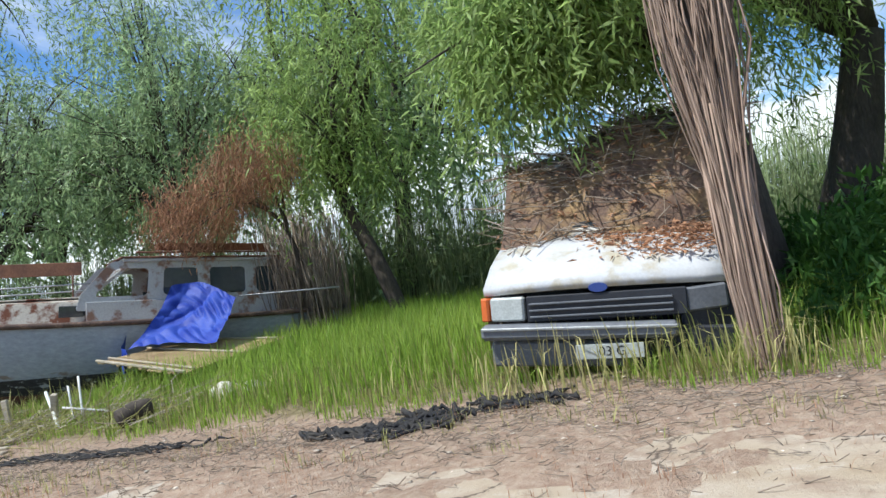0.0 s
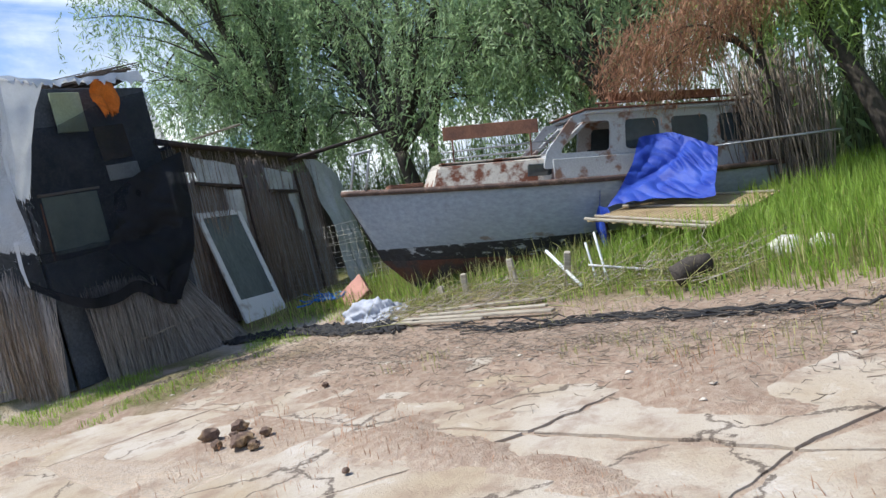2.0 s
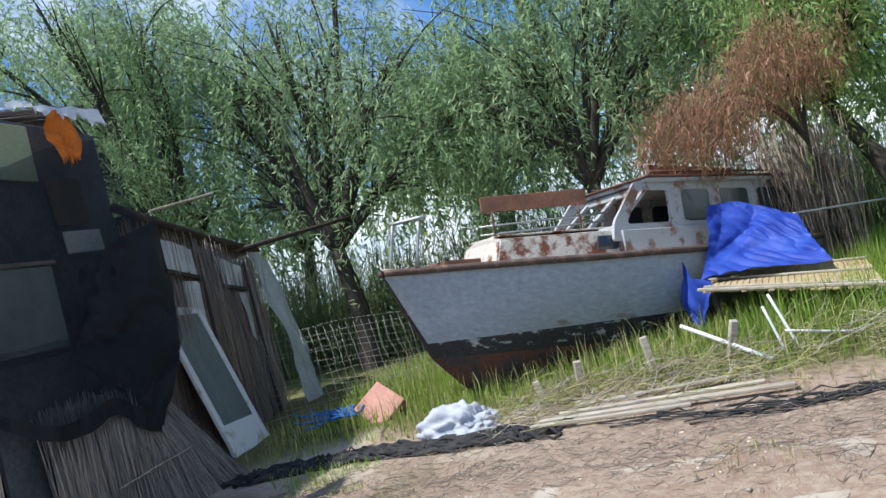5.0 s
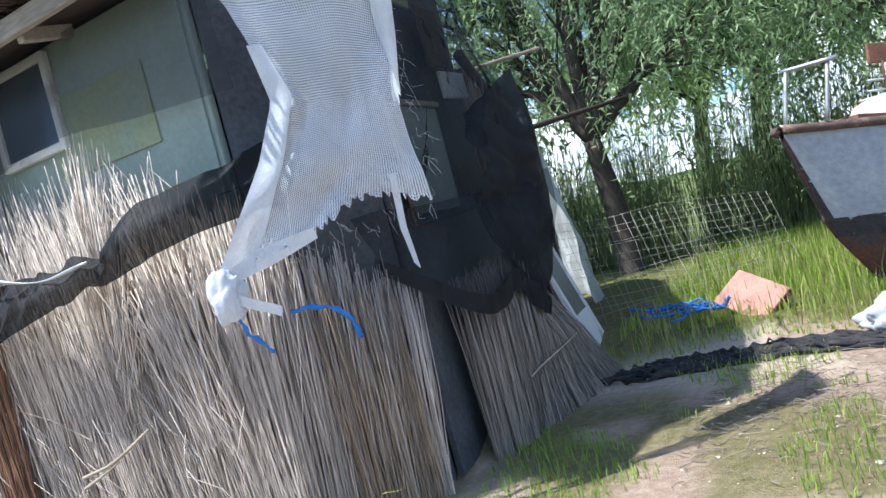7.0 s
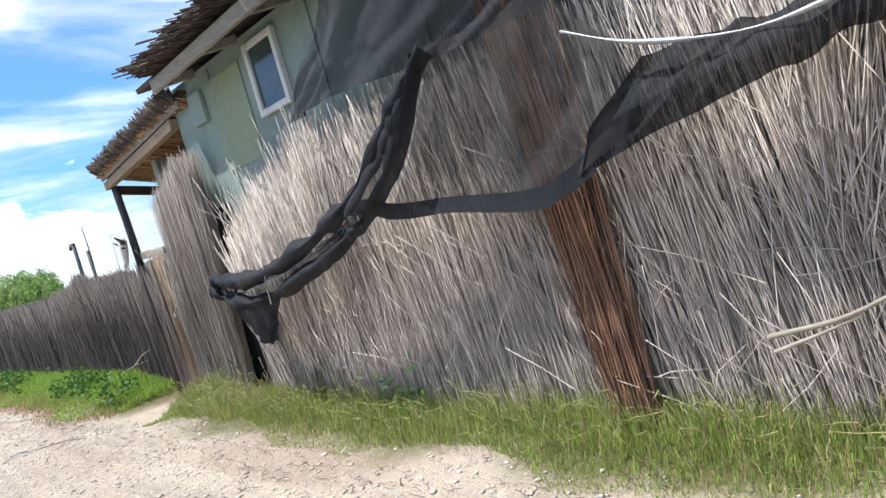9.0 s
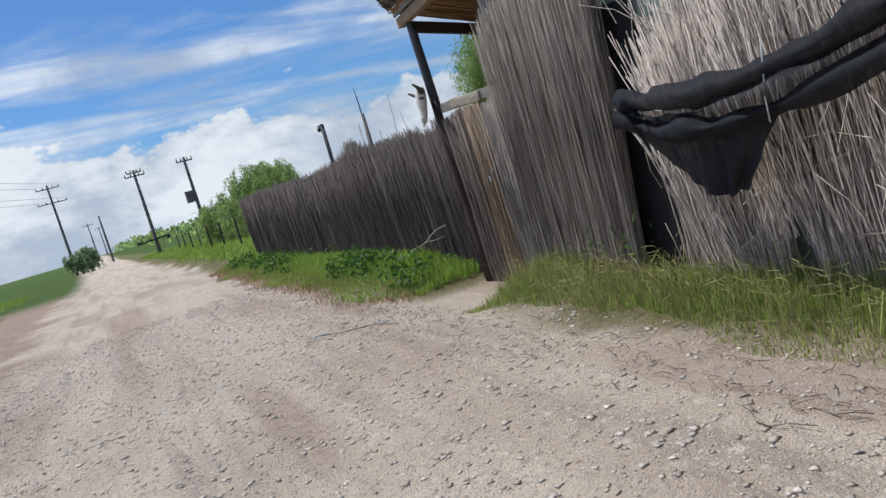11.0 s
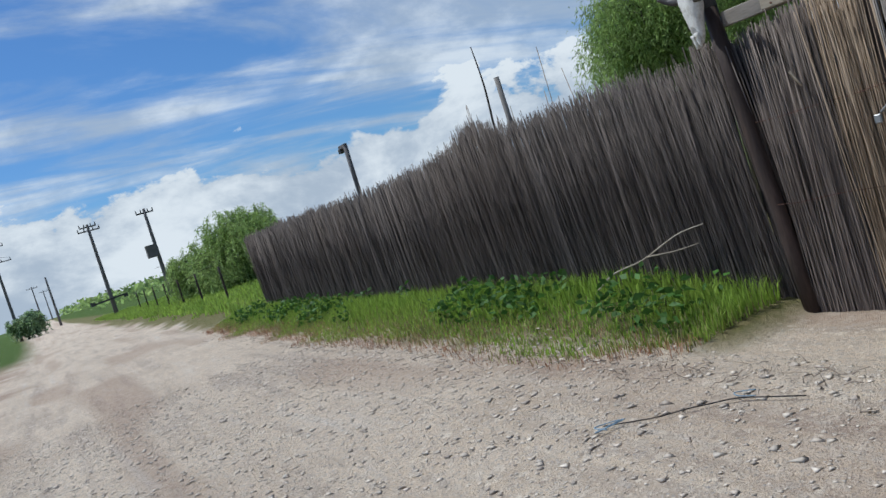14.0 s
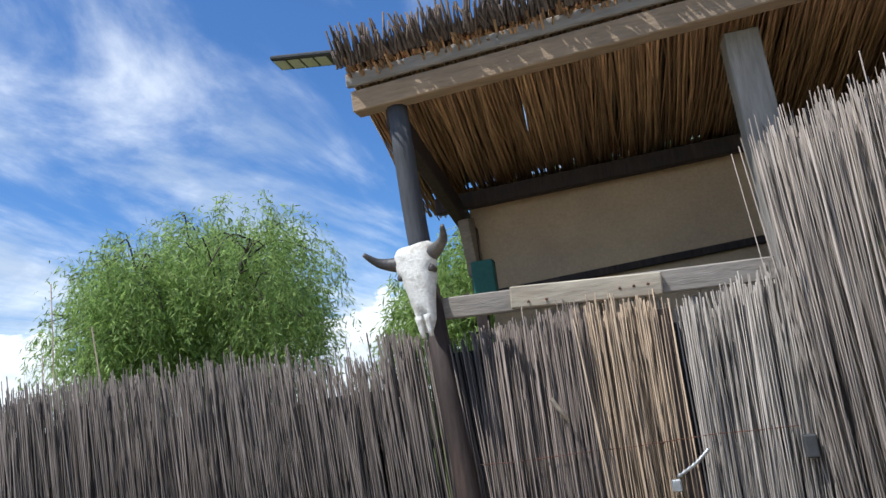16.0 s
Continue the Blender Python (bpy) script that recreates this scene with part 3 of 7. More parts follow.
# ---- ground ----
def meadow_edge(x):
    """Where the grass of the bank begins, along the concrete."""
    return np.interp(x, [-60, -37, -23.6, -21, -12.6, -11.9, -10.5, -9, -7, -5, -3, -1.7, 0.3, 2, 6, 30], [2.75, 2.75, 2.75, 2.92, 2.95, 6.6, 6.9, 6.95, 6.75, 6.35, 6.0, 5.9, 5.7, 5.3, 5.2, 5.2])


def drift(x, y):
    """Thickness of the earth that lies in drifts over the concrete."""
    x, y = np.asarray(x, float), np.asarray(y, float)
    k = 0.5 * vnoise(x * 0.8 + 0.5 * y, y, 0.8, 31) + 0.32 * vnoise(x, y, 0.31, 32) + 0.18 * vnoise(x, y, 0.13, 33) + 0.17 * sstep(y, 3.0, 4.6)
    k = k + 0.3 * np.exp(-((y - 2.15 - 0.42 * np.sin(x * 0.8) + 0.1 * x) / 0.16) ** 2) * sstep(-np.abs(x + 4), -4.5, -3)
    return 0.004 + 0.055 * sstep(k, 0.59, 0.86) * sstep(-np.abs(x + 3.6), -7.4, -6.6) * sstep(y, -1.2, 0.2)


def height(x, y):
    return bare(x, y) + drift(x, y) * sstep(-np.asarray(y, float), -5.6, -4.6)


def bare(x, y):
    x, y = np.asarray(x, float), np.asarray(y, float)
    e = meadow_edge(x)
    z = 0.14 * sstep(y, e - 0.15, e + 0.7) * np.where(x < -11.9, 1.0, 0.6)
    z = z * (1 - 0.75 * sstep(-np.abs(x + 22.5), -0.9, -0.5) * sstep(-y, -4.2, -3.9))
    z += 0.12 * sstep(-y, 3.6, 5.5) - 0.5 * sstep(y, 13.0, 18.0)
    z += (vnoise(x, y, 1.7, 3) - 0.5) * 0.05 + (vnoise(x, y, 0.45, 4) - 0.5) * 0.022 * sstep(-x, 10.5, 12.5)
    z -= 0.035 * np.exp(-((y + 0.75) / 0.35) ** 2) + 0.03 * np.exp(-((y - 0.95) / 0.35) ** 2)
    z -= 0.13 * sstep(-np.abs(x + 22.7), -1.6, -0.7) * sstep(-np.abs(y - 3.7), -1.2, -0.5)
    z += (vnoise(x, y, 0.16, 14) - 0.5) * 0.014 * sstep(-x, 10.5, 12.5)
    z += 1.2 * sstep(-x, 90, 260) * sstep(y, -40, 20)
    return z


def build_ground():
    fx = np.arange(-48, 7.01, 0.11)
    fy = np.arange(-6.5, 12.01, 0.11)
    out = 1.25 ** np.arange(1, 36)
    xs = np.concatenate((-48 - out[::-1], fx, 7 + out))
    ys = np.concatenate((-6.5 - out[::-1], fy, 12 + out))
    xx, yy = np.meshgrid(xs, ys)
    nx, ny = len(xs), len(ys)
    v = np.stack((xx.ravel(), yy.ravel(), height(xx, yy).ravel()), 1)
    idx = np.arange(nx * ny).reshape(ny, nx)
    a, b, c, d = idx[:-1, :-1].ravel(), idx[:-1, 1:].ravel(), idx[1:, 1:].ravel(), idx[1:, :-1].ravel()
    f = np.concatenate((np.stack((a, b, c), 1), np.stack((a, c, d), 1)))
    me = tri_mesh("ground", v, f, GROUND, True)
    x, y = v[:, 0], v[:, 1]
    wob = (vnoise(x, y, 0.9, 8) - 0.5) * 0.9 + (vnoise(x, y, 0.25, 9) - 0.5) * 0.4
    e = meadow_edge(x)
    green = sstep(y + wob * 0.6, e - 0.1, e + 0.35)
    gate = sstep(-np.abs(x + 22.55 + wob * 0.2), -0.75, -0.45)
    green *= 1 - gate * sstep(-y, -4.0, -3.8)
    far = sstep(-y + wob, 3.7, 4.8)
    # grassy soil beside the shack, darkening the ground for its cast shadow too
    green = np.maximum(green, 0.85 * sstep(vnoise(x, y, 0.5, 12), 0.2, 0.55) * sstep(-np.abs(x + 11.0), -1.9, -0.9) * sstep(-np.abs(y - 4.5), -1.7, -0.8))
    # brown earth in the same place, partly colouring in that shadow
    shade_red = sstep(-np.abs(x + 10.3), -2.4, -1.2) * sstep(-np.abs(y - 4.3), -2.0, -1.0)
    turf = np.maximum(far, sstep(y, 9, 14) * 0.6)
    turf = np.maximum(turf, sstep(-x, 48, 60) * sstep(np.abs(y - 1.0 + 1.5 * np.sin(x / 40)), 3.0, 4.5))
    red = sstep(x + wob, -10.5, -8) * sstep(y + wob * 0.5, 1.5, 4.0) * 0.9
    red = np.maximum(red, 0.95 * sstep(-y + 1.4 * wob, 1.1, 2.3))
    red = np.maximum(red, 0.85 * sstep(drift(x, y), 0.008, 0.03))
    red = np.maximum(red, 0.9 * shade_red)
    red = np.maximum(red, 0.55 * sstep(vnoise(x * 0.14, y, 0.42, 15), 0.55, 0.85) * sstep(-x, 10, 13))
    col = np.stack((green, turf, red, np.ones_like(red)), 1)
    layer = me.color_attributes.new("cover", "FLOAT_COLOR", "POINT")
    layer.data.foreach_set("color", col.astype(np.float32).ravel())
    tagged(new("ground", me), "pale gravelly earth track with grass verges and open turf", "ground", kind="structure")


build_ground()


def concrete_apron():
    root = thing("pavement", pose(0, 0, 0), "old cracked concrete slabs with earth in the joints", "pavement", kind="structure")
    nx, ny = 10, 5
    r = np.random.default_rng(5)
    gx, gy = np.linspace(-10.6, 3.4, nx), np.array([-0.6, 0.8, 2.1, 3.3, 4.5])
    cx, cy = np.meshgrid(gx, gy)
    cx, cy = cx + r.uniform(-0.35, 0.35, cx.shape) + 0.5 * (cy - 2), cy + r.uniform(-0.25, 0.25, cy.shape) - 0.045 * (cx + 4)
    for j in range(ny - 1):
        for i in range(nx - 1):
            quad = [Vector((cx[q], cy[q], 0)) for q in ((j, i), (j, i + 1), (j + 1, i + 1), (j + 1, i))]
            mid = sum(quad, Vector()) / 4
            ring = []
            for k in range(4):
                p, q = quad[k], quad[(k + 1) % 4]
                for s in np.linspace(0, 1, 15)[:-1]:
                    w = p.lerp(q, s)
                    w += (mid - w).normalized() * (0.006 + abs(r.normal(0, 0.02)) + 0.11 * max(0.0, float(vnoise(w.x, w.y, 0.4, 34)) - 0.55))
                    ring.append(w)
            bm = bmesh.new()
            lift = 0.004 + r.uniform(0, 0.008)
            z = [float(bare(w.x, w.y)) for w in ring]
            tilt = sum(z) / len(z)
            top = [bm.verts.new((w.x, w.y, max(tilt, zz) + lift - 0.002)) for w, zz in zip(ring, z)]
            low_ring = [bm.verts.new((w.x + (w.x - mid.x) * 0.012, w.y + (w.y - mid.y) * 0.012, zz - 0.08)) for w, zz in zip(ring, z)]
            bm.faces.new(top)
            for k in range(len(ring)):
                q = (k + 1) % len(ring)
                bm.faces.new((low_ring[k], low_ring[q], top[q], top[k]))
            part("slab", bm, CONCRETE, root)


concrete_apron()


# ---- reed work ----
def reed_screen(name, parent, a, b, tops, mat, per_metre=170, radius=0.0045, low=0.0, lean=0.03, jitter=0.05, depth=0.05, sway=0.0, layers=2, label=""):
    """A mat of upright reeds from a to b (x, y); tops: heights spaced evenly along it."""
    a, b = np.array(a, float), np.array(b, float)
    length = np.linalg.norm(b - a)
    n = int(length * per_metre * layers)
    u = rng.uniform(0, 1, n)
    along = (b - a) / length
    nrm = np.array((along[1], -along[0]))
    off = rng.uniform(-depth, depth, n)
    foot = a[None] + (b - a)[None] * u[:, None] + nrm[None] * off[:, None]
    h = np.interp(u, np.linspace(0, 1, len(tops)), tops) + rng.normal(0, jitter, n) - np.abs(rng.normal(0, jitter * 1.2, n))
    z0 = height(foot[:, 0], foot[:, 1]) + low - 0.03
    sways = np.atleast_1d(sway)
    tilt = rng.normal(0, lean, n) + np.interp(u, np.linspace(0, 1, len(sways)), sways)
    base = np.column_stack((foot, z0))
    head = np.column_stack((foot + along[None] * (tilt * h)[:, None] + nrm[None] * rng.normal(0, 0.02, n)[:, None] * h[:, None], z0 + np.maximum(h, 0.2)))
    rad = radius * rng.uniform(0.6, 1.35, n)
    return part(name, stalks(base, head, rad, 0.012), mat, parent, label)


SIDE_DARK = material("dark_sheeting", (0.05, 0.058, 0.07), 0.7, 0.4, 2.5, 30, (0.085, 0.092, 0.105), 0.55, 0.15, 0.3)
PIPE_BLUE = material("blue_grey_pipe", (0.07, 0.1, 0.17), 0.5, 0.2, 6, 50)
SIDE_BROWN = material("dull_brown_board", (0.07, 0.055, 0.035), 0.8, 0.3, 4, 40)


# ---- reed-clad shack ----
def shack():
    root = thing("shack", pose(0, 0, 0), "ramshackle green boarded shack clad in dry reeds, thatched", "shack")
    x0, x1, yf, yb = -20.15, -12.85, 3.62, 6.35
    body = bmesh.new()
    box((x1 - x0, 0.06, 3.3), ((x0 + x1) / 2, yf, 1.68), bm=body)
    part("front_wall", body, GREEN_WALL, root, "pale green painted boards")
    part("yellow_panel", box((0.95, 0.012, 0.5), (-13.75, yf - 0.038, 2.72), bevel=0.002), GREEN_YELLOW, root, "yellowed worn paint panel")
    part("yellow_panel", box((0.7, 0.012, 0.85), (-18.95, yf - 0.038, 2.75), bevel=0.002), GREEN_YELLOW, root, "yellowed worn paint panel")
    for x in (-12.9, -14.95, -16.2, -17.4, -19.2):
        part("batten", box((0.035, 0.014, 3.15), (x, yf - 0.04, 1.7), bevel=0.003), GREEN_WALL, root)
    part("west_wall", box((0.06, yb - yf, 3.3), (x0 + 0.03, (yf + yb) / 2 + 0.03, 1.68)), GREEN_WALL, root)
    # blackened to keep its edge as dark as shade
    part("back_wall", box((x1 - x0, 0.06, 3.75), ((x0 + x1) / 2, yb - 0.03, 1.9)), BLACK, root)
    part("side_wall", bar((-12.83, 3.64, 1.85), (-12.3, 4.22, 1.85), 0.05, 3.6), SIDE_DARK, root, "dark sheeting wall")
    part("side_wall", bar((-12.28, 4.24, 1.87), (-12.6, 6.32, 1.9), 0.05, 3.65), SIDE_DARK, root, "dark sheeting wall")
    box_bm = box((0.28, 0.05, 0.3), (-19.55, yf - 0.055, 3.0))
    part("vent_box", box_bm, GREEN_WALL, root)

    def window(x, z, w, h, turn=0.0):
        f = part("window_frame", window_ring(w, h, 0.055, 0.05), WHITE_PAINT, root, "white painted frame")
        f.matrix_local = pose(x, yf - 0.055, z, 0, turn, 0)
        part("pane", box((w - 0.1, 0.008, h - 0.1), (0, 0.005, 0), bevel=0), GLASS_DARK, f)

    window(-14.4, 2.98, 0.68, 0.64)
    window(-18.15, 2.92, 0.52, 0.62)
    # roof: sloping reed thatch over rafters
    slope = bmesh.new()
    bar((x0 + 0.6, 3.2, 3.255), (x1 + 0.1, 3.2, 3.32), 0.05, 0.12, bm=slope)
    part("fascia", slope, WOOD_GREY, root, "weathered fascia board")
    n = 5200
    px = rng.uniform(x0 + 0.55, x1 + 0.1, n)
    py = rng.uniform(3.0, 3.4, n) + rng.uniform(0, 1, n) * 0.1
    zz = 3.35 + 0.07 * (px - x0) / (x1 - x0) + rng.uniform(0, 0.1, n)
    ln = rng.uniform(0.8, 3.3, n)
    py = py + np.maximum(0, px - x1) * 1.15
    base = np.column_stack((px, py - 0.08 + rng.normal(0, 0.05, n), zz))
    head = np.column_stack((px + rng.normal(0, 0.05, n), np.minimum(py + ln, 6.5), zz + 0.2 * np.minimum(ln, 6.5 - py) + rng.normal(0, 0.02, n)))
    part("thatch", stalks(base, head, 0.007 * rng.uniform(0.7, 1.3, n), 0.02), THATCH, root, "grey frayed reed thatch")
    part("roof_deck", bar(((x0 + x1) / 2, 3.25, 3.36), ((x0 + x1) / 2, 6.3, 3.95), x1 - x0 - 0.1, 0.05), WOOD_DARK, root)
    for x in np.arange(x0 + 0.65, x1, 0.95):
        part("rafter", bar((x, 3.23, 3.26), (x, 3.6, 3.335), 0.06, 0.08), WOOD_GREY, root)
    # reed cladding of the front, bay by bay
    reed_screen("reed_mat", root, (-12.28, 4.12), (-12.85, 3.46), [1.3, 1.45, 1.6], REED, 260, sway=-0.05, lean=0.04, jitter=0.05, depth=0.05, radius=0.004)
    bays = [(-12.7, -13.6, [1.9, 2.05, 2.0], 0.05), (-13.5, -14.1, [2.05, 2.4, 2.2], 0.1),
            (-14.0, -15.35, [2.3, 2.45, 2.45, 2.4], 0.1), (-15.3, -16.6, [2.4, 2.45, 2.3, 2.35], 0.1), (-16.5, -18.35, [2.3, 2.35, 2.32, 2.2], 0.07), (-18.55, -19.35, [2.1, 1.95, 1.65], 0.0)]
    for xa, xb, tops, sway in bays:
        reed_screen("reed_mat", root, (xa, 3.44), (xb, 3.44), [t - 0.1 for t in tops], REED, 270, sway=sway, lean=0.085, jitter=0.09, depth=0.055, radius=0.0036)
    reed_screen("golden_reeds", root, (-12.27, 4.05), (-12.6, 3.66), [1.3, 1.42, 1.35], REED_GOLD, 200, lean=0.04, layers=1, radius=0.004)
    reed_screen("rusty_reed_mat", root, (-15.02, 3.33), (-15.32, 3.33), [2.7, 2.9, 2.7], REED_RUST, 260, sway=0.06, lean=0.05, depth=0.03, label="rusty brown reeds")
    # loose fans of reed over the edge
    for x, z, lean in ((-13.85, 2.0, 0.25), (-18.95, 1.3, -0.2), (-18.4, 1.5, -0.12), (-17.6, 1.9, 0.12), (-13.2, 1.7, -0.12)):
        n = 150
        b = np.column_stack((rng.normal(x, 0.09, n), np.full(n, 3.36) + rng.normal(0, 0.02, n), z - 0.6 + rng.uniform(-0.5, 0.15, n)))
        hd = b + np.column_stack((rng.normal(lean, 0.16, n) * 0.8, rng.normal(-0.05, 0.04, n), rng.uniform(0.8, 1.2, n)))
        part("loose_reeds", stalks(b, hd, 0.0045, 0.02), REED, root)
    n = 420
    b = np.column_stack((rng.uniform(-19.4, -12.9, n), 3.36 + rng.normal(0, 0.02, n), rng.uniform(0.15, 1.9, n)))
    ang = rng.normal(0.25, 0.55, n)
    ln = rng.uniform(0.25, 0.8, n)
    hd = b + np.column_stack((-np.sin(ang) * ln, rng.normal(-0.02, 0.03, n), np.cos(ang) * ln))
    part("stray_reed", stalks(b, hd, 0.0032, 0.03), REED, root, "stray crossed reeds")
    # tall reed screen beside the gate; a black board stands in for shade in the gap
    reed_screen("tall_reed_mat", root, (-19.8, 3.40), (-21.66, 3.76), [2.5, 2.52, 2.42, 2.4], REED_TALL, 330, sway=(-0.08, -0.06, -0.02, 0.03), lean=0.02, jitter=0.045, radius=0.0038, label="tall grey reed mat")
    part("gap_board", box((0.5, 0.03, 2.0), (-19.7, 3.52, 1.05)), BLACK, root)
    # sheaf screen by the side, under the net
    reed_screen("side_reeds", root, (-12.16, 4.58), (-12.06, 5.5), [1.22, 1.25, 1.2], REED_MID, 330, lean=0.035, jitter=0.03, radius=0.004)
    n = 1100
    u = rng.uniform(0, 1, n)
    b = np.column_stack((-12.05 + 0.16 * u + rng.normal(0, 0.03, n), 5.4 + 1.05 * u + rng.normal(0, 0.05, n), np.full(n, 0.0)))
    hd = np.column_stack((-12.15 - 0.1 * u, 5.35 + 0.65 * u, 1.2 - 0.25 * u + rng.normal(0, 0.05, n)))
    part("side_reeds", stalks(b, hd, 0.0042, 0.03), REED_MID, root, "flared foot of a reed sheaf")
    part("side_stick", rod((-12.0, 5.0, 0.42), (-11.95, 5.9, 0.5), 0.008, 0.005, 6, 0.01), WOOD_PALE, root)
    part("door_panel", bar((-12.2, 4.38, 2.02), (-12.24, 5.08, 2.02), 0.03, 0.7), GREEN_WALL, root, "grey-green board panel")
    part("rail", bar((-12.18, 4.33, 2.39), (-12.23, 5.12, 2.4), 0.04, 0.035), WOOD_GREY, root)
    part("red_edge", bar((-12.17, 4.33, 1.6), (-12.17, 4.34, 2.3), 0.02, 0.02), PLANK_BROWN, root)
    part("upper_panel", bar((-12.26, 4.82, 3.38), (-12.3, 5.22, 3.38), 0.03, 0.5), GREEN_YELLOW, root, "mossy stained panel")
    part("pale_patch", bar((-12.24, 5.3, 2.56), (-12.27, 5.75, 2.58), 0.03, 0.2), SHEET_PALE, root, "pale board patch")
    part("brown_panel", bar((-12.3, 5.3, 2.95), (-12.36, 5.75, 2.98), 0.02, 0.45), SIDE_BROWN, root, "dull brown panel")
    part("roof_pole", rod((-15.95, 3.1, 3.2), (-16.1, 3.1, 4.4), 0.055, 0.05), PIPE_BLUE, root, "dark blue pipe at the eave")
    part("pipe_lug", box((0.3, 0.12, 0.09), (-15.65, 3.1, 3.34)), WOOD_GREY, root)
    part("eave_block", box((0.16, 0.1, 0.26), (-15.42, 3.1, 3.3), (0, 12, 0), bevel=0.02), WOOD_TAN, root, "broken tan timber end")
    return root


def window_ring(w, h, rail, depth):
    bm = bmesh.new()
    for sx in (-1, 1):
        box((rail, depth, h), (sx * (w - rail) / 2, 0, 0), bm=bm)
        box((w - 2 * rail, depth * 0.96, rail), (0, 0, sx * (h - rail) / 2), bm=bm)
    return bm


SHACK = shack()


def lean_to():
    root = thing("lean_to", pose(0, 0, 0), "low lean-to of dry reeds and pale plastic sheet", "shed")
    a, b = np.array((-12.6, 6.4)), np.array((-13.4, 9.75))
    reed_screen("reed_mat", root, a, b, [2.72, 2.6, 2.4, 2.3], REED_DARK, 70, lean=0.03, jitter=0.05)
    part("backing", bar((-12.68, 6.4, 1.2), (-13.48, 9.75, 1.1), 0.04, 2.3), SHEET_PALE, root, "pale stained sheet")
    def face(y, z, out=0.07):
        return (-12.6 - 0.239 * (y - 6.4) + out, y, z)

    for k, (y0, y1, t0, t1, l0, l1) in enumerate(((6.8, 7.72, 2.7, 2.5, 2.3, 2.18), (7.34, 7.68, 2.14, 2.1, 1.72, 1.55), (8.38, 9.08, 2.42, 2.26, 2.03, 1.95), (8.86, 9.1, 1.92, 1.9, 1.3, 1.2))):
        v, f, uv = cloth([[face(y0, t0), face(y1, t1)], [face(y0 + 0.03, l0), face(y1 - 0.02, l1)]], 0.02, 20, 14, 3 + k, ragged=0.03)
        part("patch", (v, f), SHEET_PALE, root, "pale plastic patch", True)
    for y0, z0, y1, z1 in ((6.75, 2.29, 7.75, 2.15), (8.35, 2.02, 9.15, 1.93), (9.16, 2.3, 9.22, 0.1), (7.78, 2.5, 7.8, 0.1)):
        part("batten", bar(face(y0, z0, 0.09), face(y1, z1, 0.09), 0.035, 0.05), WOOD_DARK, root, "dark wall batten")
    # loose reeds leaning over the sheet
    reed_screen("loose_reed", root, face(7.8, 0, 0.1)[:2], face(8.35, 0, 0.1)[:2], [2.5, 2.4], REED_DARK, 60, lean=0.05, jitter=0.05)
    reed_screen("loose_reed", root, face(6.9, 0, 0.1)[:2], face(7.3, 0, 0.1)[:2], [2.2, 2.0, 1.8], REED_DARK, 60, lean=0.05, jitter=0.15)
    part("eave_pole", rod((-12.45, 6.2, 2.93), (-13.45, 9.9, 2.5), 0.05, 0.035, wobble=0.012), WOOD_DARK, root)
    part("roof", bar((-13.4, 6.5, 2.9), (-14.1, 9.8, 2.5), 1.5, 0.06), WOOD_DARK, root)
    cloth_part("end_sheet", [[(-13.36, 9.6, 2.52), (-13.5, 10.3, 2.3), (-13.9, 10.9, 2.1)], [(-13.1, 9.7, 1.2), (-13.3, 10.4, 1.1), (-13.8, 11.0, 1.0)], [(-13.0, 9.75, 0.05), (-13.2, 10.5, 0.0), (-13.7, 11.0, 0.0)]],
               SHEET_PALE, root, "sagging pale sheet end", folds=0.05, nu=22, nv=22)
    part("eave_stick", rod((-13.3, 9.2, 2.5), (-12.3, 11.2, 2.72), 0.04, 0.025), WOOD_DARK, root)
    part("loose_board", bar((-12.62, 6.9, 2.93), (-12.2, 7.5, 3.02), 0.09, 0.025), WOOD_PALE, root, "short pale board")


lean_to()


def old_door():
    m = Matrix.Translation((-12.2, 7.13, 0.07)) @ Euler((radians(-3), radians(-17), radians(12))).to_matrix().to_4x4()
    root = thing("door", m, "white glazed door leaning against the reed wall", "door")
    h, w = 1.85, 0.92
    for y in (-1, 1):
        part("stile", box((0.045, 0.085, h), (0, y * (w - 0.085) / 2, h / 2)), WHITE_PAINT, root)
    part("rail", box((0.043, w - 0.17, 0.09), (0, 0, h - 0.045)), WHITE_PAINT, root)
    part("lower_panel", box((0.035, w - 0.17, 0.42), (0, 0, 0.21)), WHITE_PAINT, root)
    part("pane", box((0.008, w - 0.17, h - 0.51), (0, 0, 0.42 + (h - 0.51) / 2), bevel=0), GLASS_DUSTY, root, "dusty glass pane")


old_door()


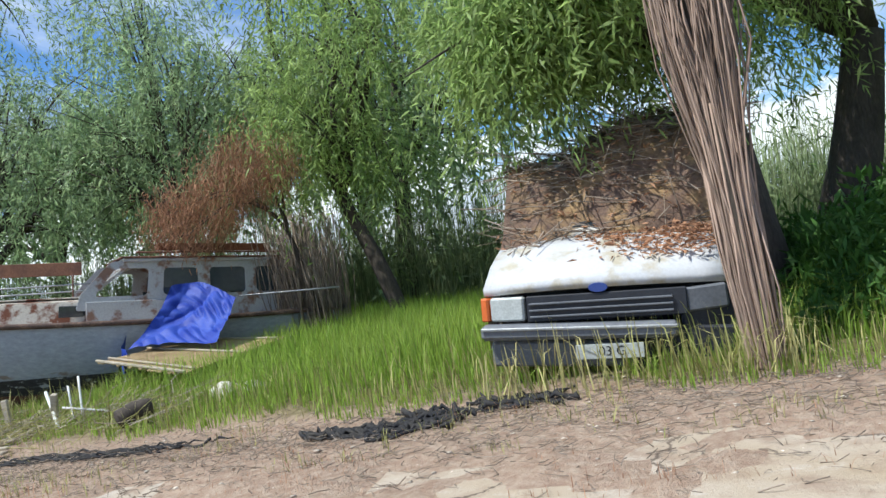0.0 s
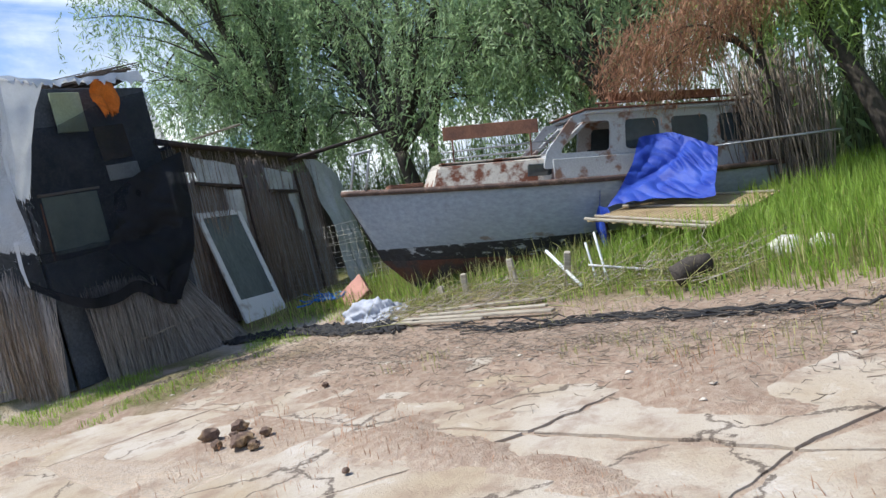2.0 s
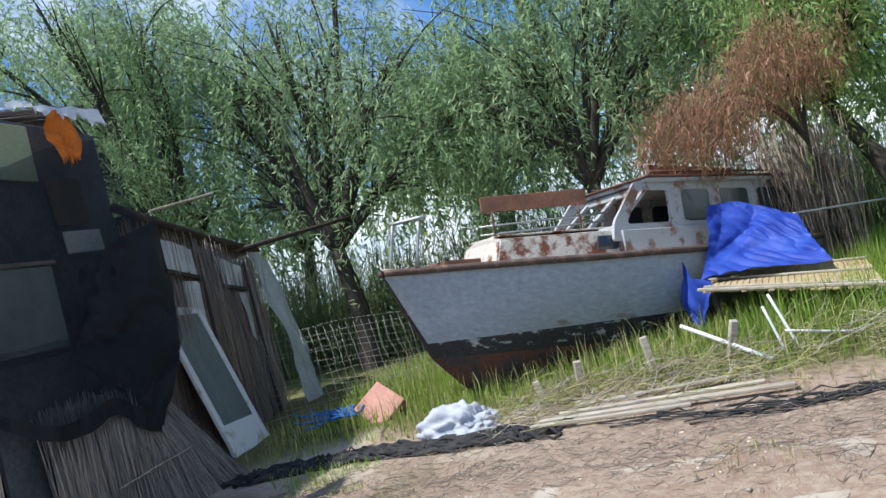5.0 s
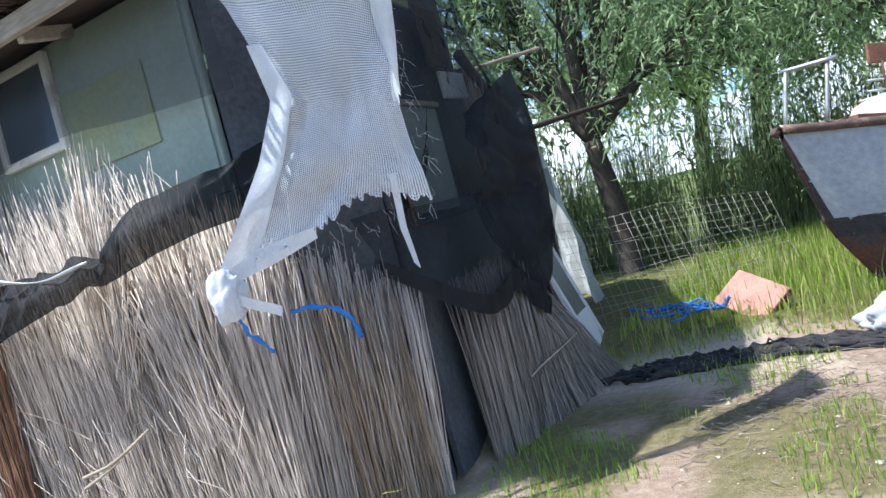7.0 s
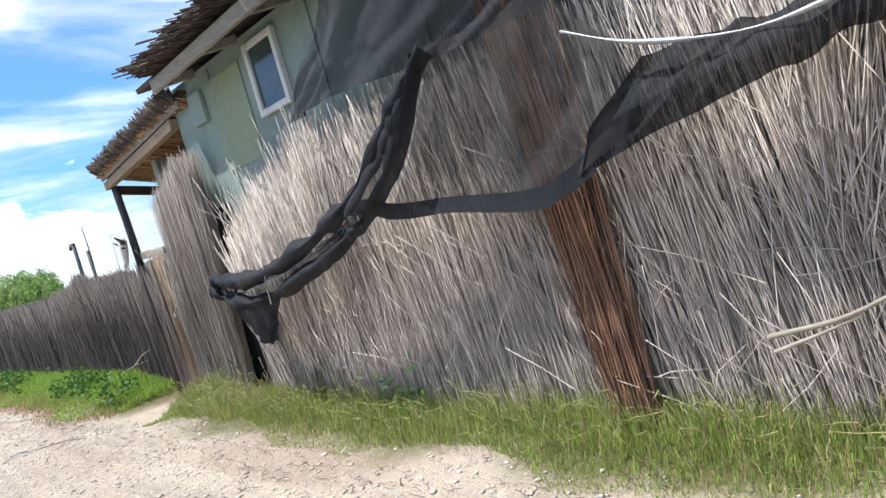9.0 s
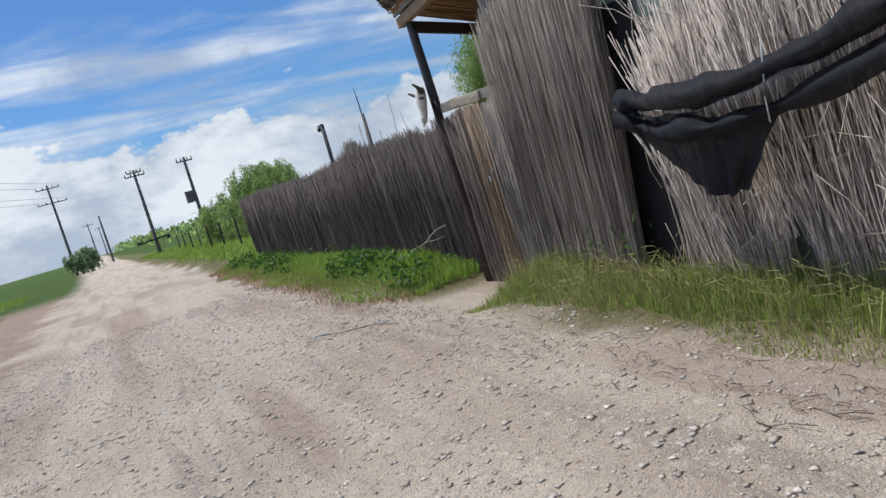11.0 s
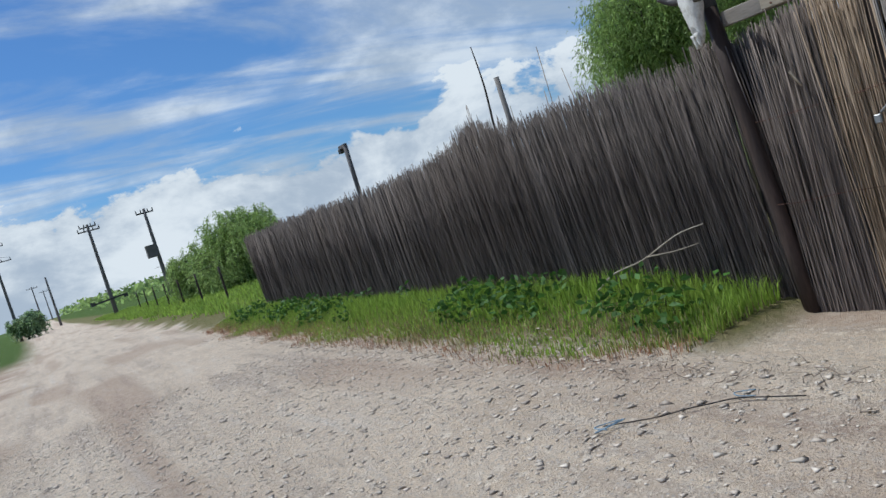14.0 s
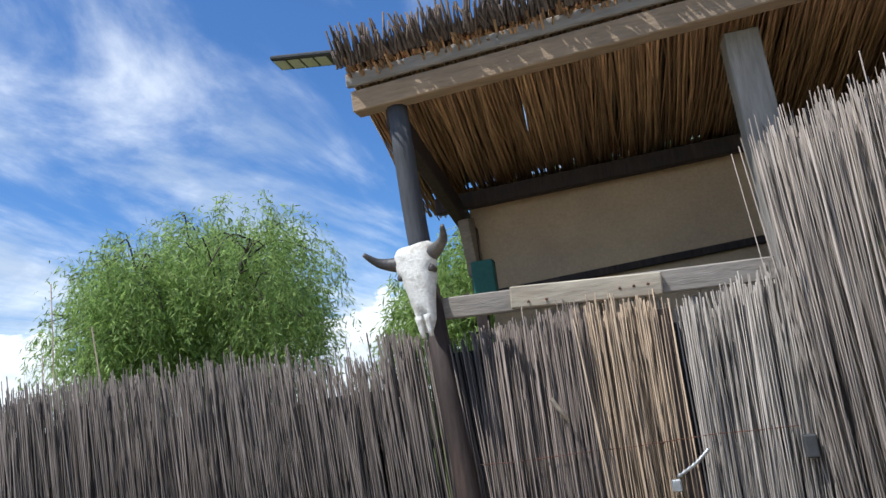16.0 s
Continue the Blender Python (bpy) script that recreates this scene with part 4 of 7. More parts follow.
def shade_nets():
    root = thing("shade_net", pose(0, 0, 0), "torn black shade netting draped over the shack", "netting")
    cloth_part("front_sheet", [[(-12.4, 3.62, 2.28), (-12.8, 3.27, 2.12), (-13.15, 3.18, 2.0), (-13.52, 3.18, 1.9), (-13.95, 3.18, 1.86), (-14.3, 3.17, 1.9), (-14.5, 3.15, 1.9)],
                               [(-12.4, 3.56, 2.08), (-12.8, 3.18, 1.98), (-13.15, 3.07, 1.9), (-13.52, 3.07, 1.82), (-13.95, 3.08, 1.76), (-14.44, 3.1, 1.72), (-14.84, 3.1, 1.66)],
                               [(-12.4, 3.6, 1.88), (-12.8, 3.25, 1.86), (-13.15, 3.15, 1.81), (-13.6, 3.15, 1.74), (-14.0, 3.14, 1.69), (-14.54, 3.14, 1.58), (-14.95, 3.13, 1.47)]],
               NET_SWAG, root, "swag of rolled black net", folds=0.035, nu=150, nv=44, seed=2, lumps=0.22, crease=0.035)
    cloth_part("hanging_sheet", [[(-16.4, 3.13, 3.36), (-15.9, 3.12, 3.34), (-15.2, 3.13, 3.34), (-14.6, 3.2, 3.33)],
                                 [(-16.74, 3.17, 2.93), (-16.1, 3.13, 2.9), (-15.3, 3.13, 2.85), (-14.7, 3.22, 2.85)],
                                 [(-17.1, 3.19, 2.62), (-16.4, 3.14, 2.6), (-15.5, 3.13, 2.5), (-14.85, 3.2, 2.5)],
                                 [(-17.42, 3.22, 2.36), (-16.76, 3.17, 2.38), (-15.78, 3.16, 2.3), (-14.95, 3.2, 2.3)]],
               NET_DUSTY, root, "dark hanging net", folds=0.035, nu=100, nv=80, seed=4, lumps=0.16, crease=0.02)
    cloth_part("lower_sheet", [[(-15.82, 3.16, 2.36), (-15.4, 3.15, 2.36), (-15.0, 3.16, 2.36), (-14.8, 3.18, 2.17)],
                               [(-16.1, 3.15, 1.98), (-15.5, 3.12, 1.9), (-15.0, 3.12, 1.85), (-14.5, 3.15, 1.9)],
                               [(-16.45, 3.16, 1.56), (-15.89, 3.14, 1.5), (-15.22, 3.12, 1.42), (-14.6, 3.14, 1.62)]],
               NET_THIN, root, "thin hanging net", folds=0.035, nu=70, nv=60, seed=5, lumps=0.18, crease=0.015)
    cloth_part("lower_hem", [[(-17.1, 3.1, 1.66), (-16.7, 3.12, 1.68), (-16.4, 3.12, 1.6), (-15.89, 3.11, 1.55), (-15.22, 3.09, 1.48), (-14.9, 3.11, 1.58)], [(-17.05, 3.08, 1.62), (-16.7, 3.1, 1.58), (-16.4, 3.1, 1.5), (-15.89, 3.09, 1.46), (-15.22, 3.07, 1.37), (-14.85, 3.1, 1.48)]],
               NET_BLACK, root, "", folds=0.02, nu=60, nv=10, seed=25, lumps=0.15)
    for k, (dz, w, sd) in enumerate(((0.0, 0.1, 17), (-0.09, 0.12, 27), (-0.19, 0.09, 37))):
        top = [(-15.75 - 0.05 * k, 3.12, 2.42 + 0.2 * dz), (-16.2, 3.08, 2.1 + dz), (-16.7, 3.06, 1.78 + dz), (-17.3, 3.05, 1.58 + dz), (-18.1, 3.04, 1.42 + dz), (-18.8, 3.06, 1.4 + dz), (-19.25, 3.1, 1.46 + 0.6 * dz)]
        cloth_part("twisted_band", [top, [(x + 0.02, y - 0.07, z - w * 0.5) for x, y, z in top], [(x + 0.03, y, z - w) for x, y, z in top]],
                   NET_DUSTY if k == 1 else NET_BLACK, root, "twisted band of black net", folds=0.025, nu=120, nv=16, seed=sd, lumps=0.16, crease=0.03)
    cloth_part("hanging_tail", [[(-18.1, 3.14, 1.2), (-18.6, 3.1, 1.18), (-19.2, 3.14, 1.3)], [(-18.3, 3.14, 0.98), (-18.6, 3.1, 0.9), (-19.0, 3.16, 1.05)], [(-18.5, 3.16, 0.82), (-18.62, 3.12, 0.76), (-18.8, 3.16, 0.86)]], NET_BLACK, root, folds=0.05, nu=30, nv=24, seed=9, crease=0.03)
    part("tie", rod((-18.05, 2.98, 1.5), (-18.1, 2.98, 1.12), 0.004, sides=5, steps=4, wobble=0.006), WHITE_PAINT, root, "thin white tie")
    pale = bend([(-13.5, 3.05, 1.86), (-13.95, 3.05, 1.84), (-14.44, 3.06, 1.95), (-14.84, 3.1, 2.13)], 6)
    part("hem", tube(pale, 0.009 + 0.005 * np.sin(np.arange(len(pale)) * 0.7), 6), METAL_GREY, root, "grey worn hem", True)
    cloth_part("wall_veil", [[(-12.6, 3.5, 3.3), (-13.4, 3.5, 3.3), (-14.1, 3.49, 3.3), (-15.1, 3.48, 3.3)], [(-12.55, 3.48, 2.55), (-13.3, 3.47, 2.62), (-14.1, 3.46, 2.7), (-15.1, 3.46, 2.6)]], NET_HAZE, root, "thin dark veil under the eave", folds=0.012, nu=40, nv=24, seed=18)
    # round the corner, over the side of the shack
    cloth_part("side_sheet", [[(-12.25, 4.1, 3.25), (-12.12, 4.7, 3.2), (-12.18, 5.4, 3.45), (-12.4, 6.25, 3.65)],
                              [(-12.1, 4.1, 2.5), (-12.05, 4.7, 2.85), (-12.1, 5.4, 2.95), (-12.25, 6.3, 2.9)],
                              [(-12.05, 4.2, 2.0), (-12.0, 4.9, 2.45), (-12.0, 5.5, 2.3), (-12.05, 6.3, 2.2)],
                              [(-12.1, 4.1, 1.6), (-12.05, 4.6, 1.6), (-11.98, 5.3, 1.65), (-11.95, 6.15, 1.7)]],
               NET_VEIL, root, "black net over the side", folds=0.06, nu=90, nv=70, seed=6, lumps=0.25, crease=0.04)
    cloth_part("heavy_fold", [[(-12.0, 5.2, 2.3), (-11.98, 5.6, 2.5), (-12.1, 6.3, 2.7)], [(-11.95, 5.1, 1.9), (-11.9, 5.6, 1.9), (-11.95, 6.2, 2.0)], [(-12.0, 4.9, 1.6), (-11.95, 5.5, 1.5), (-11.9, 6.05, 1.4)], [(-12.0, 5.3, 1.1), (-11.95, 5.5, 0.8), (-12.0, 5.75, 0.75)]],
               NET_BLACK, root, "heavy dark fold", folds=0.07, nu=60, nv=60, seed=19, lumps=0.25, crease=0.04)
    cloth_part("sagging_fold", [[(-12.35, 3.95, 1.75), (-12.05, 4.5, 1.7), (-12.0, 5.2, 1.75), (-11.95, 6.1, 1.8)],
                                [(-12.25, 3.95, 1.5), (-11.95, 4.5, 1.3), (-11.9, 5.2, 1.35), (-11.9, 6.05, 1.5)],
                                [(-12.3, 3.95, 1.42), (-12.0, 4.5, 1.0), (-11.97, 5.1, 1.02), (-11.95, 6.0, 1.25)]],
               NET_VEIL, root, "thin sagging fold", folds=0.06, nu=60, nv=30, seed=7, lumps=0.2)
    cloth_part("lower_hem", [[(-12.28, 4.0, 1.46), (-11.95, 4.4, 1.12), (-11.95, 4.8, 1.08), (-11.95, 5.15, 1.15), (-11.95, 5.4, 1.0), (-11.98, 5.6, 0.85)],
                             [(-12.28, 4.0, 1.36), (-11.97, 4.4, 1.0), (-11.97, 4.8, 0.94), (-11.97, 5.15, 1.0), (-11.97, 5.4, 0.8), (-12.0, 5.62, 0.72)]], NET_BLACK, root, "", folds=0.03, nu=60, nv=8, seed=20)


shade_nets()


def white_gauze():
    root = thing("gauze_curtain", pose(0, 0, 0), "ragged white mesh cloth knotted at the bottom", "cloth")
    cloth_part("sheet", [[(-12.7, 3.2, 3.62), (-12.3, 3.45, 3.66), (-12.0, 3.75, 3.7), (-11.8, 4.1, 3.7)],
                         [(-12.42, 3.42, 2.95), (-12.25, 3.55, 2.9), (-12.0, 3.8, 2.9), (-11.84, 4.05, 2.8)],
                         [(-12.28, 3.52, 2.4), (-12.16, 3.62, 2.35), (-12.02, 3.78, 2.35), (-11.87, 3.95, 2.35)],
                         [(-12.46, 3.36, 1.95), (-12.25, 3.52, 1.98), (-12.05, 3.75, 2.0), (-11.85, 3.98, 1.95)],
                         [(-12.62, 3.22, 1.6), (-12.36, 3.46, 1.66), (-12.1, 3.72, 1.82), (-11.84, 4.0, 1.72)]],
               GAUZE, root, "open white mesh", folds=0.03, nu=80, nv=80, seed=11, ragged=0.03)
    cloth_part("gathered_edge", [[(-12.36, 3.44, 2.7), (-12.3, 3.48, 2.7)], [(-12.32, 3.46, 2.4), (-12.23, 3.53, 2.4)], [(-12.42, 3.36, 2.1), (-12.31, 3.44, 2.1)], [(-12.56, 3.24, 1.82), (-12.43, 3.34, 1.82)], [(-12.72, 3.14, 1.55), (-12.56, 3.26, 1.57)]],
               GAUZE_DENSE, root, "", folds=0.025, nu=14, nv=30, seed=12)
    cloth_part("lower_edge", [[(-12.62, 3.19, 1.62), (-12.5, 3.32, 1.68), (-12.3, 3.5, 1.72)], [(-12.62, 3.19, 1.54), (-12.5, 3.34, 1.58), (-12.3, 3.52, 1.66)]], GAUZE_DENSE, root, "", folds=0.02, nu=20, nv=6, seed=16)
    knot = bmesh.new()
    bmesh.ops.create_icosphere(knot, subdivisions=4, radius=0.085)
    for v in knot.verts:
        a = v.co.copy()
        v.co *= 1 + 0.45 * noise.noise(a * 14) + 0.3 * abs(noise.noise(a * 38))
        v.co.z *= 1.5
    knot.transform(pose(-12.67, 3.16, 1.48, 0, 15, 0))
    part("knot", knot, GAUZE_DENSE, root, "knotted white cloth", True)
    cloth_part("tail", [[(-12.62, 3.12, 1.5), (-12.42, 3.26, 1.37)], [(-12.64, 3.12, 1.45), (-12.44, 3.26, 1.32)]], GAUZE_DENSE, root, folds=0.02, nu=14, nv=6, seed=8)
    cloth_part("strip", [[(-11.98, 3.85, 1.9), (-11.95, 3.88, 1.9)], [(-12.0, 3.85, 1.6), (-11.975, 3.88, 1.6)], [(-11.98, 3.87, 1.4), (-11.96, 3.89, 1.36)]], GAUZE_DENSE, root, "hanging white strip", folds=0.012, nu=6, nv=20, seed=10)
    cloth_part("side_valance", [[(-11.85, 4.0, 3.74), (-12.0, 4.7, 3.72), (-12.12, 5.4, 3.8), (-12.28, 6.1, 3.88)],
                                [(-11.8, 4.1, 3.66), (-11.95, 4.7, 3.64), (-12.08, 5.4, 3.72), (-12.25, 6.15, 3.7)]], GAUZE_DENSE, root, "frayed white hem", folds=0.03, nu=50, nv=10, seed=13, ragged=0.05)
    cloth_part("upper_fall", [[(-11.82, 4.0, 3.72), (-11.9, 4.3, 3.7), (-11.98, 4.65, 3.68)], [(-11.82, 4.0, 3.3), (-11.88, 4.2, 3.3), (-11.94, 4.45, 3.35)], [(-11.84, 3.95, 2.9), (-11.9, 4.1, 2.8), (-11.94, 4.3, 2.95)], [(-11.86, 3.95, 2.35), (-11.9, 4.05, 2.3), (-11.94, 4.15, 2.4)]],
               GAUZE_DENSE, root, "frayed dense mesh", folds=0.035, nu=30, nv=50, seed=14, ragged=0.05)
    n = 90
    k = rng.uniform(0, 1, n)
    z = np.where(k < 0.6, 3.65 - 1.9 * k / 0.6, 1.72 + 0.05 * rng.normal(0, 1, n))
    s = np.where(k < 0.6, 0.0, (k - 0.6) / 0.4)
    base = np.column_stack((-11.84 - 0.9 * s + rng.normal(0, 0.02, n), 4.03 - 0.85 * s + rng.normal(0, 0.03, n), z - 0.1 * s))
    head = base + np.column_stack((rng.normal(0.01, 0.03, n), rng.normal(0.015, 0.025, n), -rng.uniform(0.03, 0.1, n)))
    tagged(part("frayed_thread", stalks(base, head, 0.0012, 0.02), GAUZE_DENSE, root, "frayed white threads"), kind="stuff")
    for pts in ([(-12.63, 3.14, 1.38), (-12.58, 3.16, 1.26), (-12.5, 3.2, 1.16)], [(-12.46, 3.36, 1.33), (-12.33, 3.48, 1.3), (-12.25, 3.56, 1.2), (-12.24, 3.58, 1.1)]):
        rope = bend(pts, 6)
        part("rope", tube(rope + rng.normal(0, 0.004, rope.shape), rng.uniform(0.005, 0.018, len(rope)), 5), BLUE_ROPE, root, "frayed blue rope")


white_gauze()


def orange_rag():
    root = thing("orange_rag", pose(0, 0, 0), "faded orange cloth hanging on the shack", "cloth")
    cloth_part("cloth", [[(-12.12, 5.28, 3.72), (-12.16, 5.62, 3.76)], [(-12.1, 5.3, 3.55), (-12.14, 5.66, 3.5)], [(-12.1, 5.4, 3.32), (-12.14, 5.58, 3.28)]], ORANGE, root, folds=0.06, nu=26, nv=26, seed=15, ragged=0.07, lumps=0.09, crease=0.04)


orange_rag()


# ---- gate, porch and fence ----
def reed_gate():
    root = thing("gate", pose(0, 0, 0), "reed-covered double gate with a weathered cross rail", "gate")
    reed_screen("leaf", root, (-23.05, 3.86), (-22.54, 3.85), [1.9, 1.92, 1.94], REED_GATE, 380, low=0.0, sway=0.0, lean=0.016, jitter=0.025, radius=0.0041, depth=0.025, layers=2)
    reed_screen("leaf", root, (-22.56, 3.85), (-22.24, 3.85), [1.95, 1.93], REED_GOLD, 380, sway=(-0.01, 0.0), lean=0.02, jitter=0.025, radius=0.0041, depth=0.025, layers=2)
    reed_screen("leaf", root, (-22.19, 3.85), (-21.72, 3.84), [1.9, 1.94, 1.92], REED_MID, 380, sway=(0.015, 0.04), lean=0.018, jitter=0.025, radius=0.0041, depth=0.025, layers=2)
    part("stile", bar((-22.21, 3.86, -0.1), (-22.25, 3.86, 1.76), 0.05, 0.07), WOOD_DARK, root, "dark gate stile")
    part("cross_rail", bar((-23.2, 3.9, 1.9), (-21.7, 3.88, 1.86), 0.045, 0.1), WOOD_GREY, root)
    part("rail_board", bar((-22.88, 3.86, 1.9), (-22.22, 3.85, 1.865), 0.03, 0.1), WOOD_PALE, root, "pale nailed board")
    for x in (-22.8, -22.72, -22.4, -22.34, -22.28):
        part("nail", rod((x, 3.84, 1.87), (x, 3.835, 1.87), 0.007, sides=6, steps=2), RUST, root)
    # black sheet added so the slits between reeds read as shade
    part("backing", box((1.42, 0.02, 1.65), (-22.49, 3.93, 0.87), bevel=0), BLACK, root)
    reed_screen("post_reeds", root, (-22.98, 3.93), (-23.42, 3.93), [1.85, 1.85], REED_FENCE, 230, sway=0.06, lean=0.015, jitter=0.02, radius=0.005, depth=0.02)
    part("lock", box((0.05, 0.05, 0.09), (-21.78, 3.78, 1.14)), LAMP_DARK, root, "black gate lock")
    for z in (1.2, 0.65):
        part("binding_wire", rod((-23.1, 3.80, z), (-21.8, 3.79, z + 0.02), 0.002, sides=5, steps=9, wobble=0.006), RUST, root)
    line = bend([(-22.3, 3.79, 1.07), (-22.22, 3.77, 1.12), (-22.16, 3.78, 1.17)], 8)
    part("chain", tube(line, 0.006 + 0.004 * (np.arange(len(line)) % 2), 6), METAL_GREY, root, "steel chain")
    part("padlock", box((0.04, 0.025, 0.05), (-22.31, 3.77, 1.04)), METAL_GREY, root, "small padlock")
    part("chip", stalks(np.array([(-22.76, 3.78, 1.44)]), np.array([(-22.70, 3.77, 1.34)]), 0.012, 0), WOOD_PALE, root)


reed_gate()


def porch():
    root = thing("porch", pose(0, 0, 0), "timber porch with a reed-matted roof above the gate", "porch")
    part("post", rod((-23.08, 3.84, -0.2), (-23.25, 3.86, 2.0), 0.055, 0.05, wobble=0.006), WOOD_DARK, root, "dark round post")
    part("upper_post", rod((-23.26, 3.87, 1.95), (-23.3, 3.86, 2.9), 0.055, 0.052, wobble=0.004), POST_SLATE, root, "slate-grey round post")
    part("square_post", box((0.15, 0.13, 2.95), (-21.66, 3.9, 1.45), (0, -1.5, 0)), WOOD_POST, root, "grey squared post")
    part("front_beam", bar((-23.5, 3.84, 2.95), (-20.15, 3.55, 3.01), 0.09, 0.11), WOOD_TAN, root, "light sawn beam")
    part("edge_board", bar((-23.52, 3.8, 3.06), (-19.8, 3.5, 3.13), 0.03, 0.07), WOOD_GREY, root)
    part("side_beam", bar((-23.32, 3.84, 2.86), (-23.25, 5.15, 2.56), 0.07, 0.12), WOOD_DARK, root, "dark side rafter")
    part("inner_beam", bar((-23.4, 4.98, 2.66), (-19.8, 4.8, 2.74), 0.07, 0.1), WOOD_DARK, root)
    part("corner_strut", bar((-23.22, 4.95, 2.55), (-23.2, 5.0, 2.2), 0.08, 0.08), WOOD_TAN, root)
    n = 1350
    x = rng.uniform(-23.5, -19.75, n)
    f = (x + 23.5) / 3.75
    y0 = 3.8 - 0.28 * f + rng.normal(0, 0.04, n)
    base = np.column_stack((x, y0, 3.09 + 0.05 * f + rng.uniform(-0.02, 0.05, n)))
    head = np.column_stack((x + rng.normal(0, 0.05, n), y0 + 1.48, 2.68 + 0.05 * f + rng.uniform(-0.02, 0.07, n)))
    part("roof_reeds", stalks(base, head, 0.007 * rng.uniform(0.7, 1.3, n), 0.015), REED_WARM, root, "warm brown reed roof mat")
    n = 900
    x = rng.uniform(-23.55, -19.8, n)
    f = (x + 23.5) / 3.75
    base = np.column_stack((x, 3.75 - 0.28 * f, 3.12 + 0.05 * f + rng.uniform(-0.01, 0.02, n)))
    head = base + np.column_stack((rng.normal(0, 0.02, n), rng.uniform(-0.12, -0.02, n), rng.uniform(0.05, 0.17, n)))
    part("thatch_edge", stalks(base, head, 0.008, 0.004), THATCH, root, "grey reed ends along the eave")
    n = 1300
    x = rng.uniform(-23.5, -19.75, n)
    f = (x + 23.5) / 3.75
    base = np.column_stack((x, 3.8 - 0.28 * f, 3.17 + 0.05 * f + rng.uniform(0, 0.04, n)))
    head = np.column_stack((x + rng.normal(0, 0.03, n), 5.2 - 0.28 * f, 2.82 + 0.05 * f + rng.uniform(0, 0.04, n)))
    part("upper_reeds", stalks(base, head, 0.011, 0.01, 1.0), THATCH, root, "weathered outer reeds")
    part("back_sheet", bar((-23.2, 5.06, 2.38), (-19.85, 4.91, 2.46), 0.02, 0.78), CANVAS_TAN, root, "tan board back")
    part("back_strip", bar((-23.1, 5.03, 2.08), (-19.85, 4.88, 2.22), 0.04, 0.045), WOOD_DARK, root)
    part("back_board", bar((-23.15, 5.14, 1.4), (-19.85, 4.99, 1.4), 0.02, 1.25), CANVAS_TAN, root, "tan board back")
    part("brace_post", box((0.07, 0.07, 2.5), (-23.2, 5.0, 1.25)), WOOD_DARK, root)
    part("fuse_box", box((0.13, 0.1, 0.24), (-23.12, 4.75, 2.12)), GREEN_BOX, root, "green plastic box")


porch()


def solar_lamp():
    m = Matrix.Translation((-24.0, 5.48, 4.03)) @ Euler((0, radians(7), 0)).to_matrix().to_4x4()
    root = thing("street_lamp", m, "flat dark solar street lamp on a pole behind the porch", "lamp")
    inv = m.inverted()
    part("pole", rod(inv @ Vector((-22.9, 5.48, 0.0)), inv @ Vector((-22.9, 5.48, 3.93)), 0.03), LAMP_DARK, root, "thin dark pole")
    part("arm", rod((1.13, 0, 0.0), (0.0, 0, 0), 0.024), LAMP_DARK, root)
    part("clamp", box((0.16, 0.1, 0.07), (-0.02, 0, 0.0), bevel=0.015), LAMP_DARK, root)
    part("housing", box((0.54, 0.21, 0.035), (-0.33, 0, 0.015), bevel=0.012), LAMP_DARK, root)
    for k in range(4):
        part("lens", box((0.09, 0.15, 0.006), (-0.535 + 0.108 * k, 0, -0.006), bevel=0.002), LED, root)


solar_lamp()


def cow_skull():
    m = Matrix.Translation((-23.26, 3.72, 2.13)) @ Euler((radians(-6), radians(-7), radians(-14))).to_matrix().to_4x4()
    root = thing("cow_skull", m, "bleached horned cow skull hung on the gate post", "skull")
    bm = bmesh.new()
    bmesh.ops.create_uvsphere(bm, u_segments=24, v_segments=26, radius=1)
    for v in bm.verts:
        t = (1 - v.co.z) / 2
        wide = float(np.interp(t, [0, 0.05, 0.2, 0.36, 0.5, 0.7, 0.88, 1], [0.085, 0.102, 0.1, 0.092, 0.07, 0.054, 0.044, 0.02]))
        deep = float(np.interp(t, [0, 0.1, 0.4, 0.7, 1], [0.04, 0.07, 0.07, 0.05, 0.02]))
        r = math.hypot(v.co.x, v.co.y) or 1
        ax, ay = v.co.x / r, v.co.y / r
        x, y = ax * wide, ay * deep * (0.75 + 0.25 * abs(ax))
        if 0.27 < t < 0.42 and abs(ax) > 0.7 and ay < 0.4:
            x *= 0.84
        if t > 0.76 and abs(ax) < 0.45 and ay < 0:
            y *= 0.2
        v.co = Vector((x if r > 1e-3 else 0, y if r > 1e-3 else 0, 0.05 - t * 0.4))
    bmesh.ops.remove_doubles(bm, verts=bm.verts, dist=0.0005)
    for v in bm.verts:
        v.co += v.co.normalized() * 0.006 * noise.noise(v.co * 18)
    part("cranium", bm, BONE, root, "", True)
    for s in (-1, 1):
        line = bend([(s * 0.07, 0, -0.015), (s * 0.13, -0.02, 0.0), (s * 0.175, -0.05, 0.02), (s * 0.205, -0.1, 0.055)], 5)
        part("horn", tube(line, np.linspace(0.038, 0.01, len(line)), 9), HORN, root, "dark curved horn", True)
        # dark peg in place of the shade inside an eye socket
        part("eye_socket", rod((s * 0.079, -0.03, -0.08), (s * 0.07, 0.02, -0.08), 0.017, 0.015, 10), HORN, root)
        part("nasal_bone", rod((s * 0.022, -0.035, -0.28), (s * 0.02, -0.02, -0.375), 0.016, 0.011, 8), BONE, root)


cow_skull()


